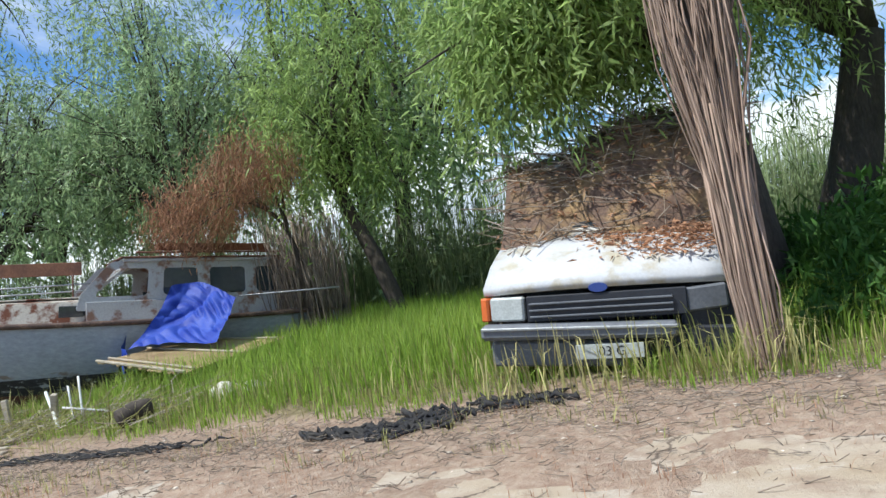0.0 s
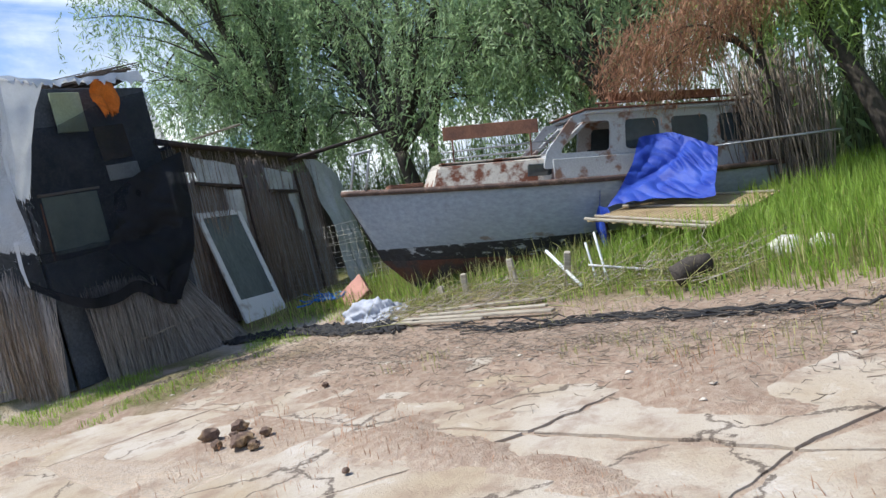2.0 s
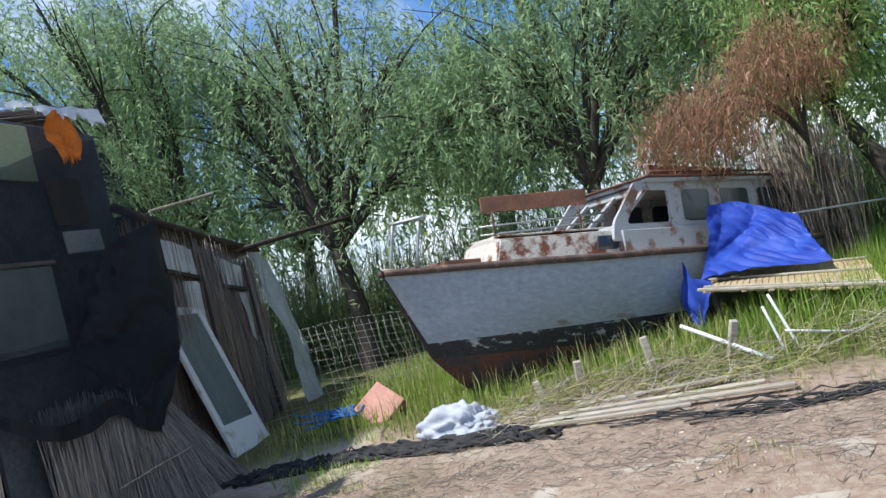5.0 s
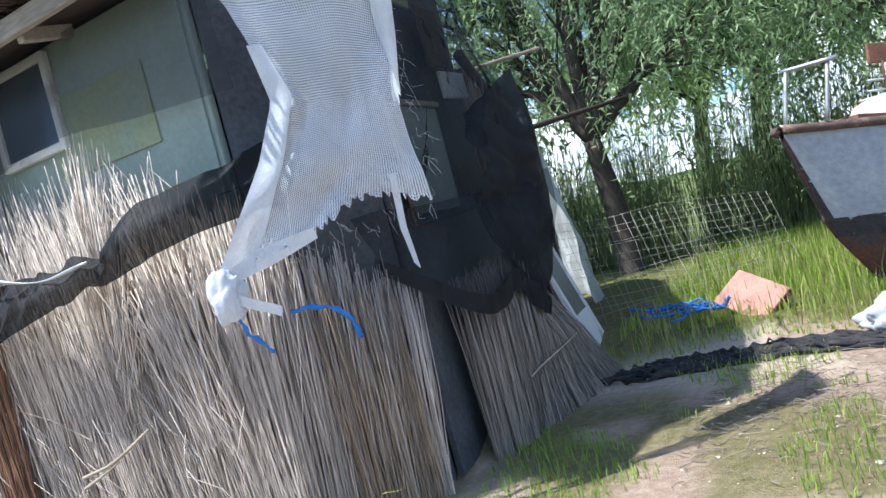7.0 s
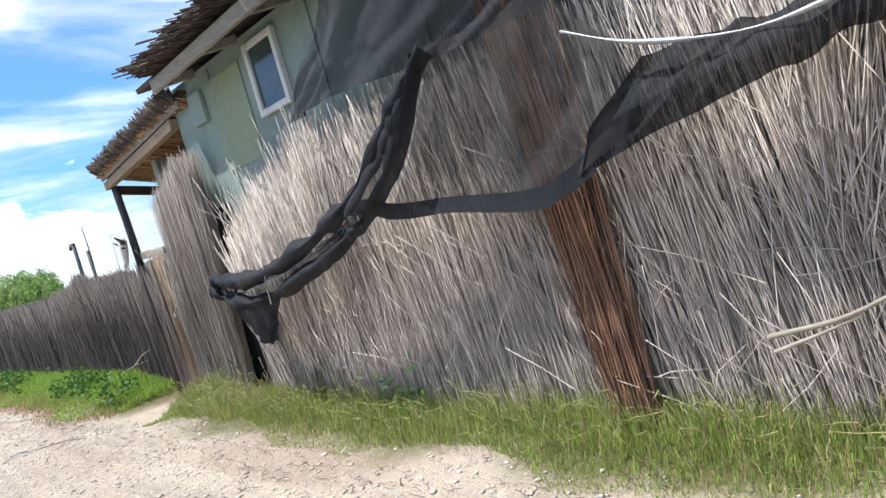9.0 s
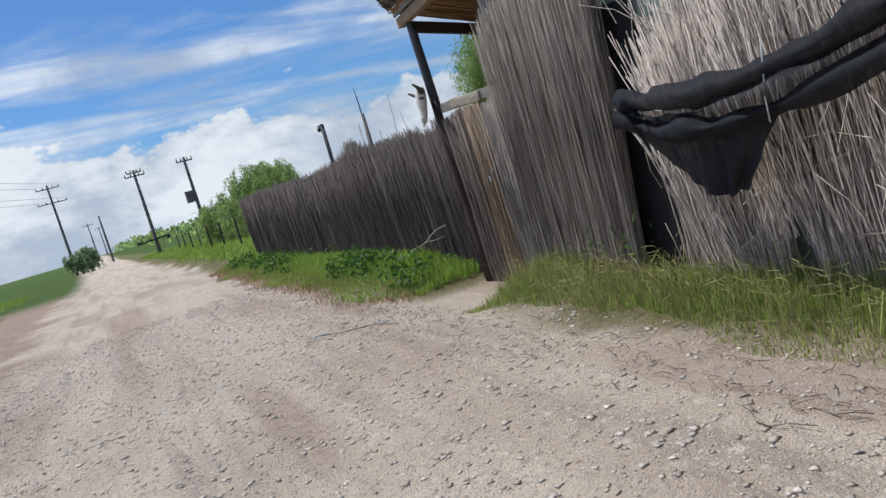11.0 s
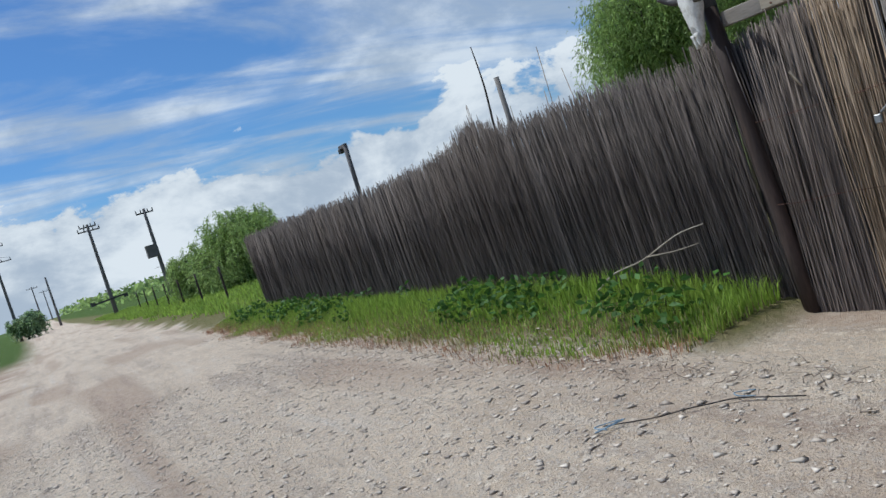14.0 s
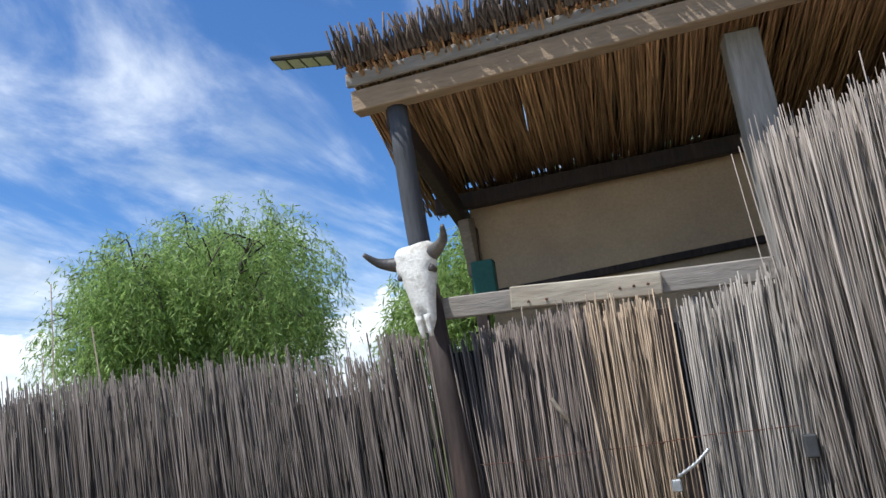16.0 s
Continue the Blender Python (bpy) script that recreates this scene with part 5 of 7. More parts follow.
def reed_fence():
    root = thing("fence", pose(0, 0, 0), "dark weathered reed fence along the track", "fence")
    prof = [(-23.32, 1.72), (-24.3, 1.68), (-25.2, 1.66), (-26.0, 1.72), (-26.3, 1.86), (-26.65, 1.86), (-26.75, 1.7), (-27.6, 1.62), (-29.5, 1.62), (-32, 1.66), (-34.5, 1.66), (-36.3, 1.66)]
    cuts = [-23.32, -25.0, -26.7, -28.6, -30.6, -32.6, -34.5, -36.3]
    px, pz = np.array([p[0] for p in prof])[::-1], np.array([p[1] for p in prof])[::-1]
    for a, b in zip(cuts[:-1], cuts[1:]):
        xs = np.linspace(a, b, 12)
        reed_screen("reed_mat", root, (a + 0.02, 3.9), (b - 0.02, 3.9), np.interp(xs, px, pz), REED_FENCE, 340 if a > -28 else 130, sway=0.06, lean=0.025, jitter=0.04, radius=0.0038 if a > -28 else 0.007, depth=0.03, layers=2)
    for x in (-25.95, -28.6, -30.6, -32.6, -34.5, -36.3):
        part("post", rod((x, 4.02, 0), (x - 0.02, 4.02, 2.3 if x == -25.95 else 1.75), 0.03, 0.026, wobble=0.005), WOOD_POST, root)
    for z in (0.55, 1.25):
        part("rail", rod((-23.3, 3.97, z + 0.05), (-36.3, 3.97, z + 0.05), 0.02, steps=14, wobble=0.01), WOOD_DARK, root)
    # added black strip: the shade seen between the fence reeds
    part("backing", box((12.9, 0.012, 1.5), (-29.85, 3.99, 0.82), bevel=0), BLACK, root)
    return root


reed_fence()


# ---- the boat ----
def boat():
    pitch, head = 8.5, math.degrees(math.atan2(0.763, 0.647))
    m = Matrix.Translation((-10.3, 7.35, 1.64)) @ Euler((0, 0, radians(head))).to_matrix().to_4x4() @ Euler((0, radians(pitch), 0)).to_matrix().to_4x4()
    root = thing("boat", m, "stranded grey cabin boat with rusting deck and red bottom", "boat")
    xs = np.array([0, 0.25, 0.6, 1.0, 1.5, 2.1, 2.8, 3.6, 4.5, 5.5, 6.6])
    half = np.interp(xs, [0, 0.25, 0.7, 1.5, 2.8, 4.0, 5.5, 6.6], [0.04, 0.16, 0.4, 0.74, 1.02, 1.1, 1.05, 0.92])
    sheer = np.interp(xs, [0, 1, 2, 3.5, 5, 6.6], [0, -0.045, -0.08, -0.1, -0.08, -0.03])
    keel = np.interp(xs, [0, 0.25, 0.6, 1.0, 1.8, 3.0, 6.6], [-0.1, -0.98, -1.3, -1.44, -1.46, -1.36, -0.95])

    def section(i, zs):
        """Half-breadth of the hull at the heights zs."""
        k = np.clip((zs - keel[i]) / (sheer[i] - keel[i]), 0, 1)
        return half[i] * (1 - (1 - k) ** 2.1) ** (0.62 if xs[i] > 1.5 else 0.95)

    def stem(z):
        return np.interp(z, [-1.35, -0.95, -0.8, 0], [0.55, 0.28, 0.2, 0.0])

    def strip(name, z_of_top, z_of_low, mat, rows, push=0.0, label=""):
        vs, n = [], len(xs)
        for s in (1, -1):
            for i in range(n):
                zt, zl = z_of_top(i), z_of_low(i)
                for z in np.linspace(zt, zl, rows):
                    y = section(i, np.array(z)) + push
                    xx = xs[i] + (stem(z) if xs[i] < 1 else 0) * max(0, 1 - xs[i])
                    vs.append((xx - (push if i == 0 else 0), -s * y, z))
        f = []
        for s in (0, 1):
            for i in range(n - 1):
                for j in range(rows - 1):
                    a = s * n * rows + i * rows + j
                    q = (a, a + rows, a + rows + 1, a + 1)
                    q = q if s == 0 else q[::-1]
                    f += [(q[0], q[1], q[2]), (q[0], q[2], q[3])]
        return part(name, (np.array(vs), np.array(f)), mat, root, label, True)

    wl = -0.82
    strip("hull_side", lambda i: sheer[i], lambda i: max(wl, keel[i] + 0.02), HULL_GREY, 9, 0.0, "grey painted topsides")
    strip("boot_top", lambda i: max(wl + 0.02, keel[i] + 0.03), lambda i: max(wl - 0.13 - 0.1 * xs[i] / 3, keel[i] + 0.01), HULL_BLACK, 4, 0.004, "flaking black waterline band")
    strip("bottom", lambda i: max(wl - 0.1 - 0.1 * xs[i] / 3, keel[i] + 0.02), lambda i: keel[i], HULL_RED, 8, 0.002, "rusty red bottom")
    # transom
    bm = bmesh.new()
    zs = np.linspace(sheer[-1], keel[-1], 9)
    ring = [bm.verts.new((xs[-1], -float(section(len(xs) - 1, np.array(z))), z)) for z in zs] + [bm.verts.new((xs[-1], float(section(len(xs) - 1, np.array(z))), z)) for z in zs[::-1][1:]]
    bm.faces.new(ring)
    part("transom", bm, HULL_GREY, root)
    # deck and rubbing strake
    v = [(x, s * h, z - 0.01) for x, h, z in zip(xs, half, sheer) for s in (-1, 0, 1)]
    v = [(x, y, z + (0.04 if y == 0 else 0)) for x, y, z in v]
    f = []
    for i in range(len(xs) - 1):
        for j in (0, 1):
            a = i * 3 + j
            f += [(a, a + 3, a + 4), (a, a + 4, a + 1)]
    part("deck", (np.array(v), np.array(f)), DECK_RUST, root, "rust-stained deck")
    for s in (-1, 1):
        line = bend(np.column_stack((xs, s * (half + 0.012), sheer - 0.02)), 3)
        part("rubbing_strake", tube(line, np.full(len(line), 0.042), 6), DECK_EDGE, root, "dark worn rubbing strake")

    def house(name, mat, x0, x1, w0, w1, z0, z1, rake, crown, label):
        """A deckhouse with raked front, leaning sides and a crowned top."""
        bm = bmesh.new()
        rings = []
        for x, w, front in ((x0, w0, True), (x1, w1, False)):
            top_x = x + rake if front else x
            ins = 0.06
            rings.append([bm.verts.new(p) for p in ((x, -w, z0), (top_x, -(w - ins), z1), (top_x, -(w - ins) * 0.5, z1 + crown * 0.8), (top_x, 0, z1 + crown),
                                                    (top_x, (w - ins) * 0.5, z1 + crown * 0.8), (top_x, w - ins, z1), (x, w, z0))])
        for i in range(6):
            bm.faces.new((rings[0][i], rings[1][i], rings[1][i + 1], rings[0][i + 1]))
        bm.faces.new(rings[0])
        bm.faces.new(rings[1][::-1])
        bmesh.ops.recalc_face_normals(bm, faces=bm.faces)
        bmesh.ops.bevel(bm, geom=bm.edges[:], offset=0.02, segments=2, affect="EDGES")
        return part(name, bm, mat, root, label)

    house("coach_roof", DECK_RUST, 1.15, 3.0, 0.42, 0.62, -0.08, 0.22, 0.12, 0.05, "peeling rust-streaked coach roof")
    part("coach_top", bar((1.3, 0, 0.265), (3.0, 0, 0.29), 0.62, 0.02), DECK_RUST, root)
    part("hatch", box((0.45, 0.5, 0.05), (0.85, 0, 0.02)), PLANK_BROWN, root, "brown foredeck hatch")
    # wheelhouse: plates with rounded window openings
    def rounded(pts, r=0.07, steps=5):
        """A closed outline with its corners rounded."""
        out, n = [], len(pts)
        for k in range(n):
            p, o, q = Vector(pts[k]), Vector(pts[k - 1]), Vector(pts[(k + 1) % n])
            a, b = p + (o - p).normalized() * r, p + (q - p).normalized() * r
            for s in np.linspace(0, 1, steps):
                out.append(a.lerp(p, s).lerp(p.lerp(b, s), s))
        return out

    def side_plate(s):
        bm = bmesh.new()
        loops = [rounded([(2.62, 0.08), (6.05, 0.08), (6.05, 0.77), (3.1, 0.77), (2.68, 0.3)], 0.05)]
        loops += [rounded(w) for w in ([(2.86, 0.27), (3.58, 0.27), (3.62, 0.67), (3.16, 0.67)], [(3.8, 0.27), (4.32, 0.27), (4.32, 0.67), (3.83, 0.67)],
                                       [(4.5, 0.27), (5.05, 0.27), (5.05, 0.67), (4.5, 0.67)], [(5.22, 0.27), (5.93, 0.27), (5.93, 0.67), (5.22, 0.67)])]
        for loop in loops:
            vs = [bm.verts.new((p.x, s * (0.67 - 0.08 * (p.y + 0.1)), p.y)) for p in loop]
            for k in range(len(vs)):
                bm.edges.new((vs[k], vs[(k + 1) % len(vs)]))
        bmesh.ops.triangle_fill(bm, use_beauty=True, edges=bm.edges[:])
        ext = bmesh.ops.extrude_face_region(bm, geom=bm.faces[:])
        for v in ext["geom"]:
            if isinstance(v, bmesh.types.BMVert):
                v.co.y -= s * 0.04
        bmesh.ops.recalc_face_normals(bm, faces=bm.faces)
        return bm

    wh = 0.68
    x0, x1, x2, x3, x4 = 2.75, 3.35, 4.32, 5.05, 6.05
    zs, zl, zt = -0.1, 0.36, 0.74
    for s in (-1, 1):
        part("cabin_side", box((x4 - x0, 0.035, zl - zs - 0.16), ((x0 + x4) / 2, s * (wh - 0.02), (zl + zs - 0.16) / 2 + 0.0)), CABIN_WHITE, root, "white cabin side with rust")
        part("window_wall", side_plate(s), CABIN_WHITE, root, "white window wall with rounded openings")
        for xa, xb in ((x1 + 0.4, x2 + 0.05), (x2 + 0.13, x3 + 0.05), (x3 + 0.12, x4 - 0.07)):
            part("pane", box((xb - xa, 0.006, zt - zl + 0.02), ((xa + xb) / 2, s * (wh - 0.085), (zt + zl) / 2 - 0.06), bevel=0), GLASS_DARK, root)
    for y in (-0.56, 0.0, 0.56):
        part("windscreen_pillar", bar((x0, y, zl - 0.12), (x1, y * 0.95, zt - 0.02), 0.07, 0.05), CABIN_WHITE, root)
    part("windscreen_sill", box((0.08, 1.22, 0.14), (x0, 0, zl - 0.16)), CABIN_WHITE, root)
    part("windscreen_head", box((0.1, 1.2, 0.08), (x1, 0, zt - 0.03)), CABIN_WHITE, root)
    part("cabin_front", box((0.03, 1.24, 0.35), (x0 + 0.02, 0, 0.1)), CABIN_WHITE, root)
    part("roof", box((x4 - x1 + 0.2, 1.36, 0.05), ((x1 + x4) / 2, 0, zt + 0.05), bevel=0.02), CABIN_WHITE, root, "dirty white cabin roof")
    part("roof_edge", box((x4 - x1 + 0.26, 1.4, 0.025), ((x1 + x4) / 2, 0, zt + 0.085), bevel=0.01), RUST, root, "rusty roof edge")
    part("aft_wall", box((0.04, 1.28, 1.0), (x4, 0, zt - 0.5)), CABIN_WHITE, root)
    for s in (-1, 1):
        part("porthole", box((0.5, 0.02, 0.16), (2.66, s * 0.586, 0.08), (s * -11, 0, s * -6), bevel=0.055), GLASS_DARK, root, "rounded dark porthole")
        part("roof_rail", rod((x1 + 0.1, s * 0.55, zt + 0.17), (x4, s * 0.55, zt + 0.17), 0.014), RUST, root)
        for x in np.linspace(x1 + 0.15, x4 - 0.1, 4):
            part("rail_stay", rod((x, s * 0.55, zt + 0.09), (x, s * 0.55, zt + 0.17), 0.011, sides=6, steps=2), RUST, root)
    # bow posts with a cross bar, and guard rails carrying a board
    for x, y in ((0.12, 0.05), (0.3, -0.22)):
        part("bow_post", rod((x, y, 0), (x + 0.09, y, 0.5), 0.018), METAL_GREY, root)
    part("bow_bar", rod((0.19, 0.08, 0.5), (0.42, -0.3, 0.52), 0.02), METAL_GREY, root)
    part("board", bar((1.5, 0.3, 0.72), (2.78, -0.08, 0.72), 0.035, 0.19), PLANK_BROWN, root, "brown board along the rail")
    for x, y in ((1.62, 0.27), (2.66, -0.05)):
        part("cleat", box((0.03, 0.05, 0.2), (x, y + 0.05, 0.72)), WOOD_PALE, root)
        part("stanchion", rod((x, y - 0.02, 0.2), (x, y - 0.02, 0.64), 0.012), RUST, root)
    for z in (0.36, 0.46):
        part("guard_rail", rod((1.45, 0.3, z), (3.05, -0.14, z + 0.04), 0.012), METAL_GREY, root)
    part("roof_board", bar((x1 + 0.5, -0.1, zt + 0.3), (x4 - 0.3, 0.2, zt + 0.32), 0.06, 0.12), PLANK_BROWN, root, "plank on the cabin roof")


boat()


# ---- tarpaulin on its reed board ----
def tarp_and_board():
    pts = {"l": (-7.3, 8.3, 0.62), "f": (-5.75, 7.85, 0.36), "r": (-5.55, 9.95, 0.42), "b": (-7.2, 10.0, 0.62)}
    c = [Vector(pts[k]) for k in "lfrb"]
    root = thing("reed_board", pose(0, 0, 0), "tan reed board propped beside the boat", "board")
    n = 26
    a, d = (c[1] - c[0]), (c[3] - c[0])
    for i in range(n):
        k0, k1 = i / n, (i + 0.93) / n
        far = c[3].lerp(c[2], k0).lerp(c[3].lerp(c[2], k1), 0.5)
        near = c[0].lerp(c[1], (k0 + k1) / 2)
        ext = (near - far).normalized() * random.uniform(-0.05, 0.07)
        part("slat", bar(near + ext, far, (c[1] - c[0]).length / n * 0.95, 0.022, 0.004), BOARD_TAN, root)
    for k in (0.08, 0.5, 0.92):
        part("batten", bar(c[0].lerp(c[3], k) + Vector((0, 0, 0.03)), c[1].lerp(c[2], k) + Vector((0, 0, 0.03)), 0.035, 0.025), WOOD_PALE, root, "pale batten")
    part("edge_batten", bar(c[0] + Vector((-0.05, -0.02, 0.03)), c[1] + Vector((0.02, -0.02, 0.03)), 0.04, 0.03), WOOD_PALE, root)
    for p in ((-7.2, 8.5), (-5.9, 8.1), (-5.7, 9.8), (-7.1, 9.8)):
        top = 0.58 - 0.13 * (p[0] + 7.3)
        part("leg", rod((p[0], p[1], float(height(*p)) - 0.05), (p[0], p[1], top), 0.018), WOOD_DARK, root)
    t = thing("tarpaulin", pose(0, 0, 0), "crumpled blue tarpaulin thrown over the board", "tarpaulin")
    cloth_part("sheet", [[(-7.04, 9.65, 1.46), (-6.82, 9.92, 1.46), (-6.45, 9.88, 1.3), (-6.14, 9.8, 1.12)],
                         [(-7.1, 9.4, 1.16), (-6.75, 9.72, 1.12), (-6.4, 9.6, 1.02), (-6.1, 9.5, 0.9)],
                         [(-7.2, 9.12, 0.9), (-6.85, 9.42, 0.84), (-6.4, 9.3, 0.78), (-6.06, 9.2, 0.74)],
                         [(-7.32, 8.86, 0.68), (-6.95, 8.95, 0.68), (-6.4, 9.0, 0.64), (-6.0, 8.95, 0.6)]], TARP, t, folds=0.02, nu=150, nv=130, seed=23, lumps=0.3, crease=0.045)
    cloth_part("hanging_corner", [[(-7.5, 9.05, 0.92), (-7.4, 8.85, 0.74), (-7.2, 8.7, 0.68)], [(-7.5, 9.0, 0.52), (-7.42, 8.82, 0.4), (-7.26, 8.7, 0.48)], [(-7.48, 8.95, 0.3), (-7.42, 8.84, 0.14), (-7.34, 8.76, 0.3)]],
               TARP, t, folds=0.05, nu=40, nv=40, seed=22, crease=0.03)
    part("pole", rod((-6.3, 10.15, 1.12), (-4.9, 10.6, 0.98), 0.014), METAL_GREY, t, "thin pole")


tarp_and_board()


# ---- abandoned van ----
def van():
    m = Matrix.Translation((-1.7, 6.15, 0.05)) @ Euler((0, radians(5.5), 0)).to_matrix().to_4x4()
    root = thing("van", m, "abandoned white van overgrown and heaped with dead leaves", "van")
    w = 1.92

    def loft(name, prof, mat, inset=(), label="", smooth=True):
        """Sides follow a profile of (y, z); the width draws in with each point's inset."""
        bm = bmesh.new()
        cols = []
        for k in np.linspace(0, 1, 9):
            cols.append([bm.verts.new((i + (w - 2 * i) * k, y + 0.10 * (2 * k - 1) ** 2, z + 0.03 * (1 - (2 * k - 1) ** 2))) for (y, z), i in zip(prof, inset)])
        for a, b in zip(cols[:-1], cols[1:]):
            for j in range(len(prof) - 1):
                bm.faces.new((a[j], b[j], b[j + 1], a[j + 1]))
        bmesh.ops.recalc_face_normals(bm, faces=bm.faces)
        bmesh.ops.solidify(bm, geom=bm.faces[:], thickness=0.012)
        return part(name, bm, mat, root, label, smooth)

    loft("bonnet", [(0.0, 0.74), (-0.01, 0.8), (0.06, 0.88), (0.2, 0.97), (0.45, 1.07), (0.7, 1.14)], VAN_WHITE, (0.0, 0.0, 0.02, 0.03, 0.05, 0.06), "white bonnet")
    loft("bonnet_rear", [(0.68, 1.13), (0.76, 1.21)], VAN_DIRTY, (0.05, 0.06), "soiled scuttle")
    loft("windscreen", [(0.74, 1.2), (0.94, 1.46), (1.15, 1.71)], GLASS_DARK, (0.08, 0.12, 0.17))
    loft("roof", [(1.13, 1.7), (1.3, 1.8), (2.0, 1.86), (3.5, 1.84)], VAN_DIRTY, (0.16, 0.14, 0.1, 0.1), "dirty white roof")
    for s, x in ((0, 0.0), (1, w)):
        bm = bmesh.new()
        prof = [(0.06, 0.3), (0.06, 0.78), (0.2, 0.96), (0.66, 1.12), (0.72, 1.2), (1.12, 1.7), (1.3, 1.79), (3.5, 1.82), (3.52, 0.3)]
        ins = [0, 0, 0.02, 0.05, 0.07, 0.16, 0.12, 0.1, 0.0]
        ring = [bm.verts.new((x + (i if s == 0 else -i), y + 0.1, z)) for (y, z), i in zip(prof, ins)]
        bm.faces.new(ring if s else ring[::-1])
        bmesh.ops.solidify(bm, geom=bm.faces[:], thickness=0.03 if s else 0.03)
        part("side_panel", bm, VAN_DIRTY, root)
        door = part("side_window", box((0.012, 0.6, 0.4), (x + (0.07 if s == 0 else -0.07), 1.75, 1.5), (0, 12 if s == 0 else -12, 0)), GLASS_DARK, root)
        wheel = part("wheel", rod((x + (0.02 if s == 0 else -0.2), 0.95, 0.26), (x + (0.2 if s == 0 else -0.02), 0.95, 0.26), 0.31, 0.31, 20, steps=3), TYRE, root)
        part("rim", rod((x + (0.0 if s == 0 else -0.1), 0.95, 0.26), (x + (0.1 if s == 0 else -0.0), 0.95, 0.26), 0.17, 0.17, 16, steps=2), METAL_GREY, wheel)
    part("back_panel", box((w - 0.1, 0.04, 1.6), (w / 2, 3.6, 1.08)), VAN_DIRTY, root)
    part("floor_pan", box((w - 0.1, 3.3, 0.06), (w / 2, 1.9, 0.3)), PLASTIC_DARK, root)
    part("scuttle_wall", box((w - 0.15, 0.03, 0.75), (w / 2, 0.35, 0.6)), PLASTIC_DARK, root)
    # nose
    part("grille", box((1.2, 0.06, 0.2), (0.96, 0.03, 0.63)), PLASTIC_DARK, root, "dark slatted grille")
    for z in (0.57, 0.62, 0.67):
        part("grille_slat", box((1.08, 0.03, 0.014), (0.92, -0.012, z), bevel=0.003), PLASTIC_GREY, root)
    part("headlight", box((0.28, 0.08, 0.19), (0.2, 0.06, 0.635), (0, 0, -8), bevel=0.015), LAMP_GLASS, root, "cloudy square headlight")
    # solid dark box painting the shade of the open lamp hole
    part("lamp_hollow", box((0.42, 0.1, 0.4), (w - 0.2, 0.13, 0.5), (0, 0, 6), bevel=0.02), PLASTIC_DARK, root, "dark block for the shade inside the crushed wing")
    part("headlight", box((0.3, 0.05, 0.18), (w - 0.22, 0.06, 0.64), (0, -4, 8), bevel=0.015), PLASTIC_GREY, root, "broken dull headlight")
    part("indicator", box((0.07, 0.1, 0.19), (0.02, 0.1, 0.635), (0, 0, -20), bevel=0.012), AMBER, root, "amber indicator")
    part("bumper", box((1.5, 0.14, 0.12), (0.74, -0.03, 0.45), (0, 1.5, 0), bevel=0.03), PLASTIC_GREY, root, "grey faded bumper")
    part("bumper_strip", box((1.48, 0.02, 0.025), (0.74, -0.105, 0.48), (0, 1.5, 0), bevel=0.006), METAL_GREY, root)
    part("valance", box((1.1, 0.06, 0.2), (0.6, 0.03, 0.27), (0, 2, 0), bevel=0.02), PLASTIC_GREY, root)
    part("lower_panel", box((0.75, 0.05, 0.36), (1.5, 0.07, 0.26), (0, 3, 0), bevel=0.02), PLASTIC_DARK, root)
    plate = part("number_plate", box((0.5, 0.015, 0.11), (0.98, -0.13, 0.3), bevel=0.003), LAMP_GLASS, root, "grubby number plate")
    txt = bpy.data.curves.new("plate_text", "FONT")
    txt.body, txt.size, txt.extrude, txt.align_x, txt.align_y = "03 G", 0.1, 0.001, "CENTER", "CENTER"
    ob = new("plate_text", txt)
    dg = bpy.context.evaluated_depsgraph_get()
    me = bpy.data.meshes.new_from_object(ob.evaluated_get(dg))
    bpy.data.objects.remove(ob)
    me.materials.clear()
    me.materials.append(PLASTIC_DARK)
    lett = part("lettering", me, PLASTIC_DARK, plate)
    lett.matrix_local = pose(1.0, -0.1395, 0.3, 90, 0, 0)
    bm = bmesh.new()
    bmesh.ops.create_cone(bm, cap_ends=True, segments=24, radius1=0.075, radius2=0.07, depth=0.012, matrix=pose(0.92, -0.004, 0.77, 90) @ Matrix.Diagonal((1, 0.5, 1, 1)))
    part("badge", bm, LOGO_BLUE, root, "oval blue badge")
    # heap of leaf litter and twigs on windscreen and roof
    heap = thing("leaf_heap", m.copy(), "heap of brown leaves and twigs on the van", "debris")
    gx, gy = np.meshgrid(np.linspace(0.06, 1.95, 48), np.linspace(0.6, 3.5, 70))
    surf = np.interp(gy, [0.6, 0.75, 1.15, 1.3, 2.0, 4.6], [1.11, 1.21, 1.72, 1.81, 1.87, 1.86])
    thick = (0.09 + 0.2 * sstep(gx, 0.3, 1.3) * sstep(gy, 0.7, 1.4)) * (0.55 + 0.9 * vnoise(gx, gy, 0.3, 31)) * sstep(gx, 0.06, 0.3) * (1 - 0.85 * sstep(gy, 1.0, 1.25) * sstep(-gx, -0.75, -0.5)) + 0.05 * (vnoise(gx, gy, 0.06, 32) - 0.5)
    edge = sstep(gx - 0.45 * vnoise(gx, gy, 0.3, 33) - 0.4 * sstep(gy, 1.0, 1.25), -0.12, 0.1) * sstep(gy - 0.3 * vnoise(gx, gy, 0.4, 34), 0.52, 0.62)
    gz = surf - 0.015 + thick * edge
    v = np.stack((gx.ravel(), gy.ravel(), gz.ravel()), 1)
    idx = np.arange(gx.size).reshape(gx.shape)
    a, b, c, d = idx[:-1, :-1].ravel(), idx[:-1, 1:].ravel(), idx[1:, 1:].ravel(), idx[1:, :-1].ravel()
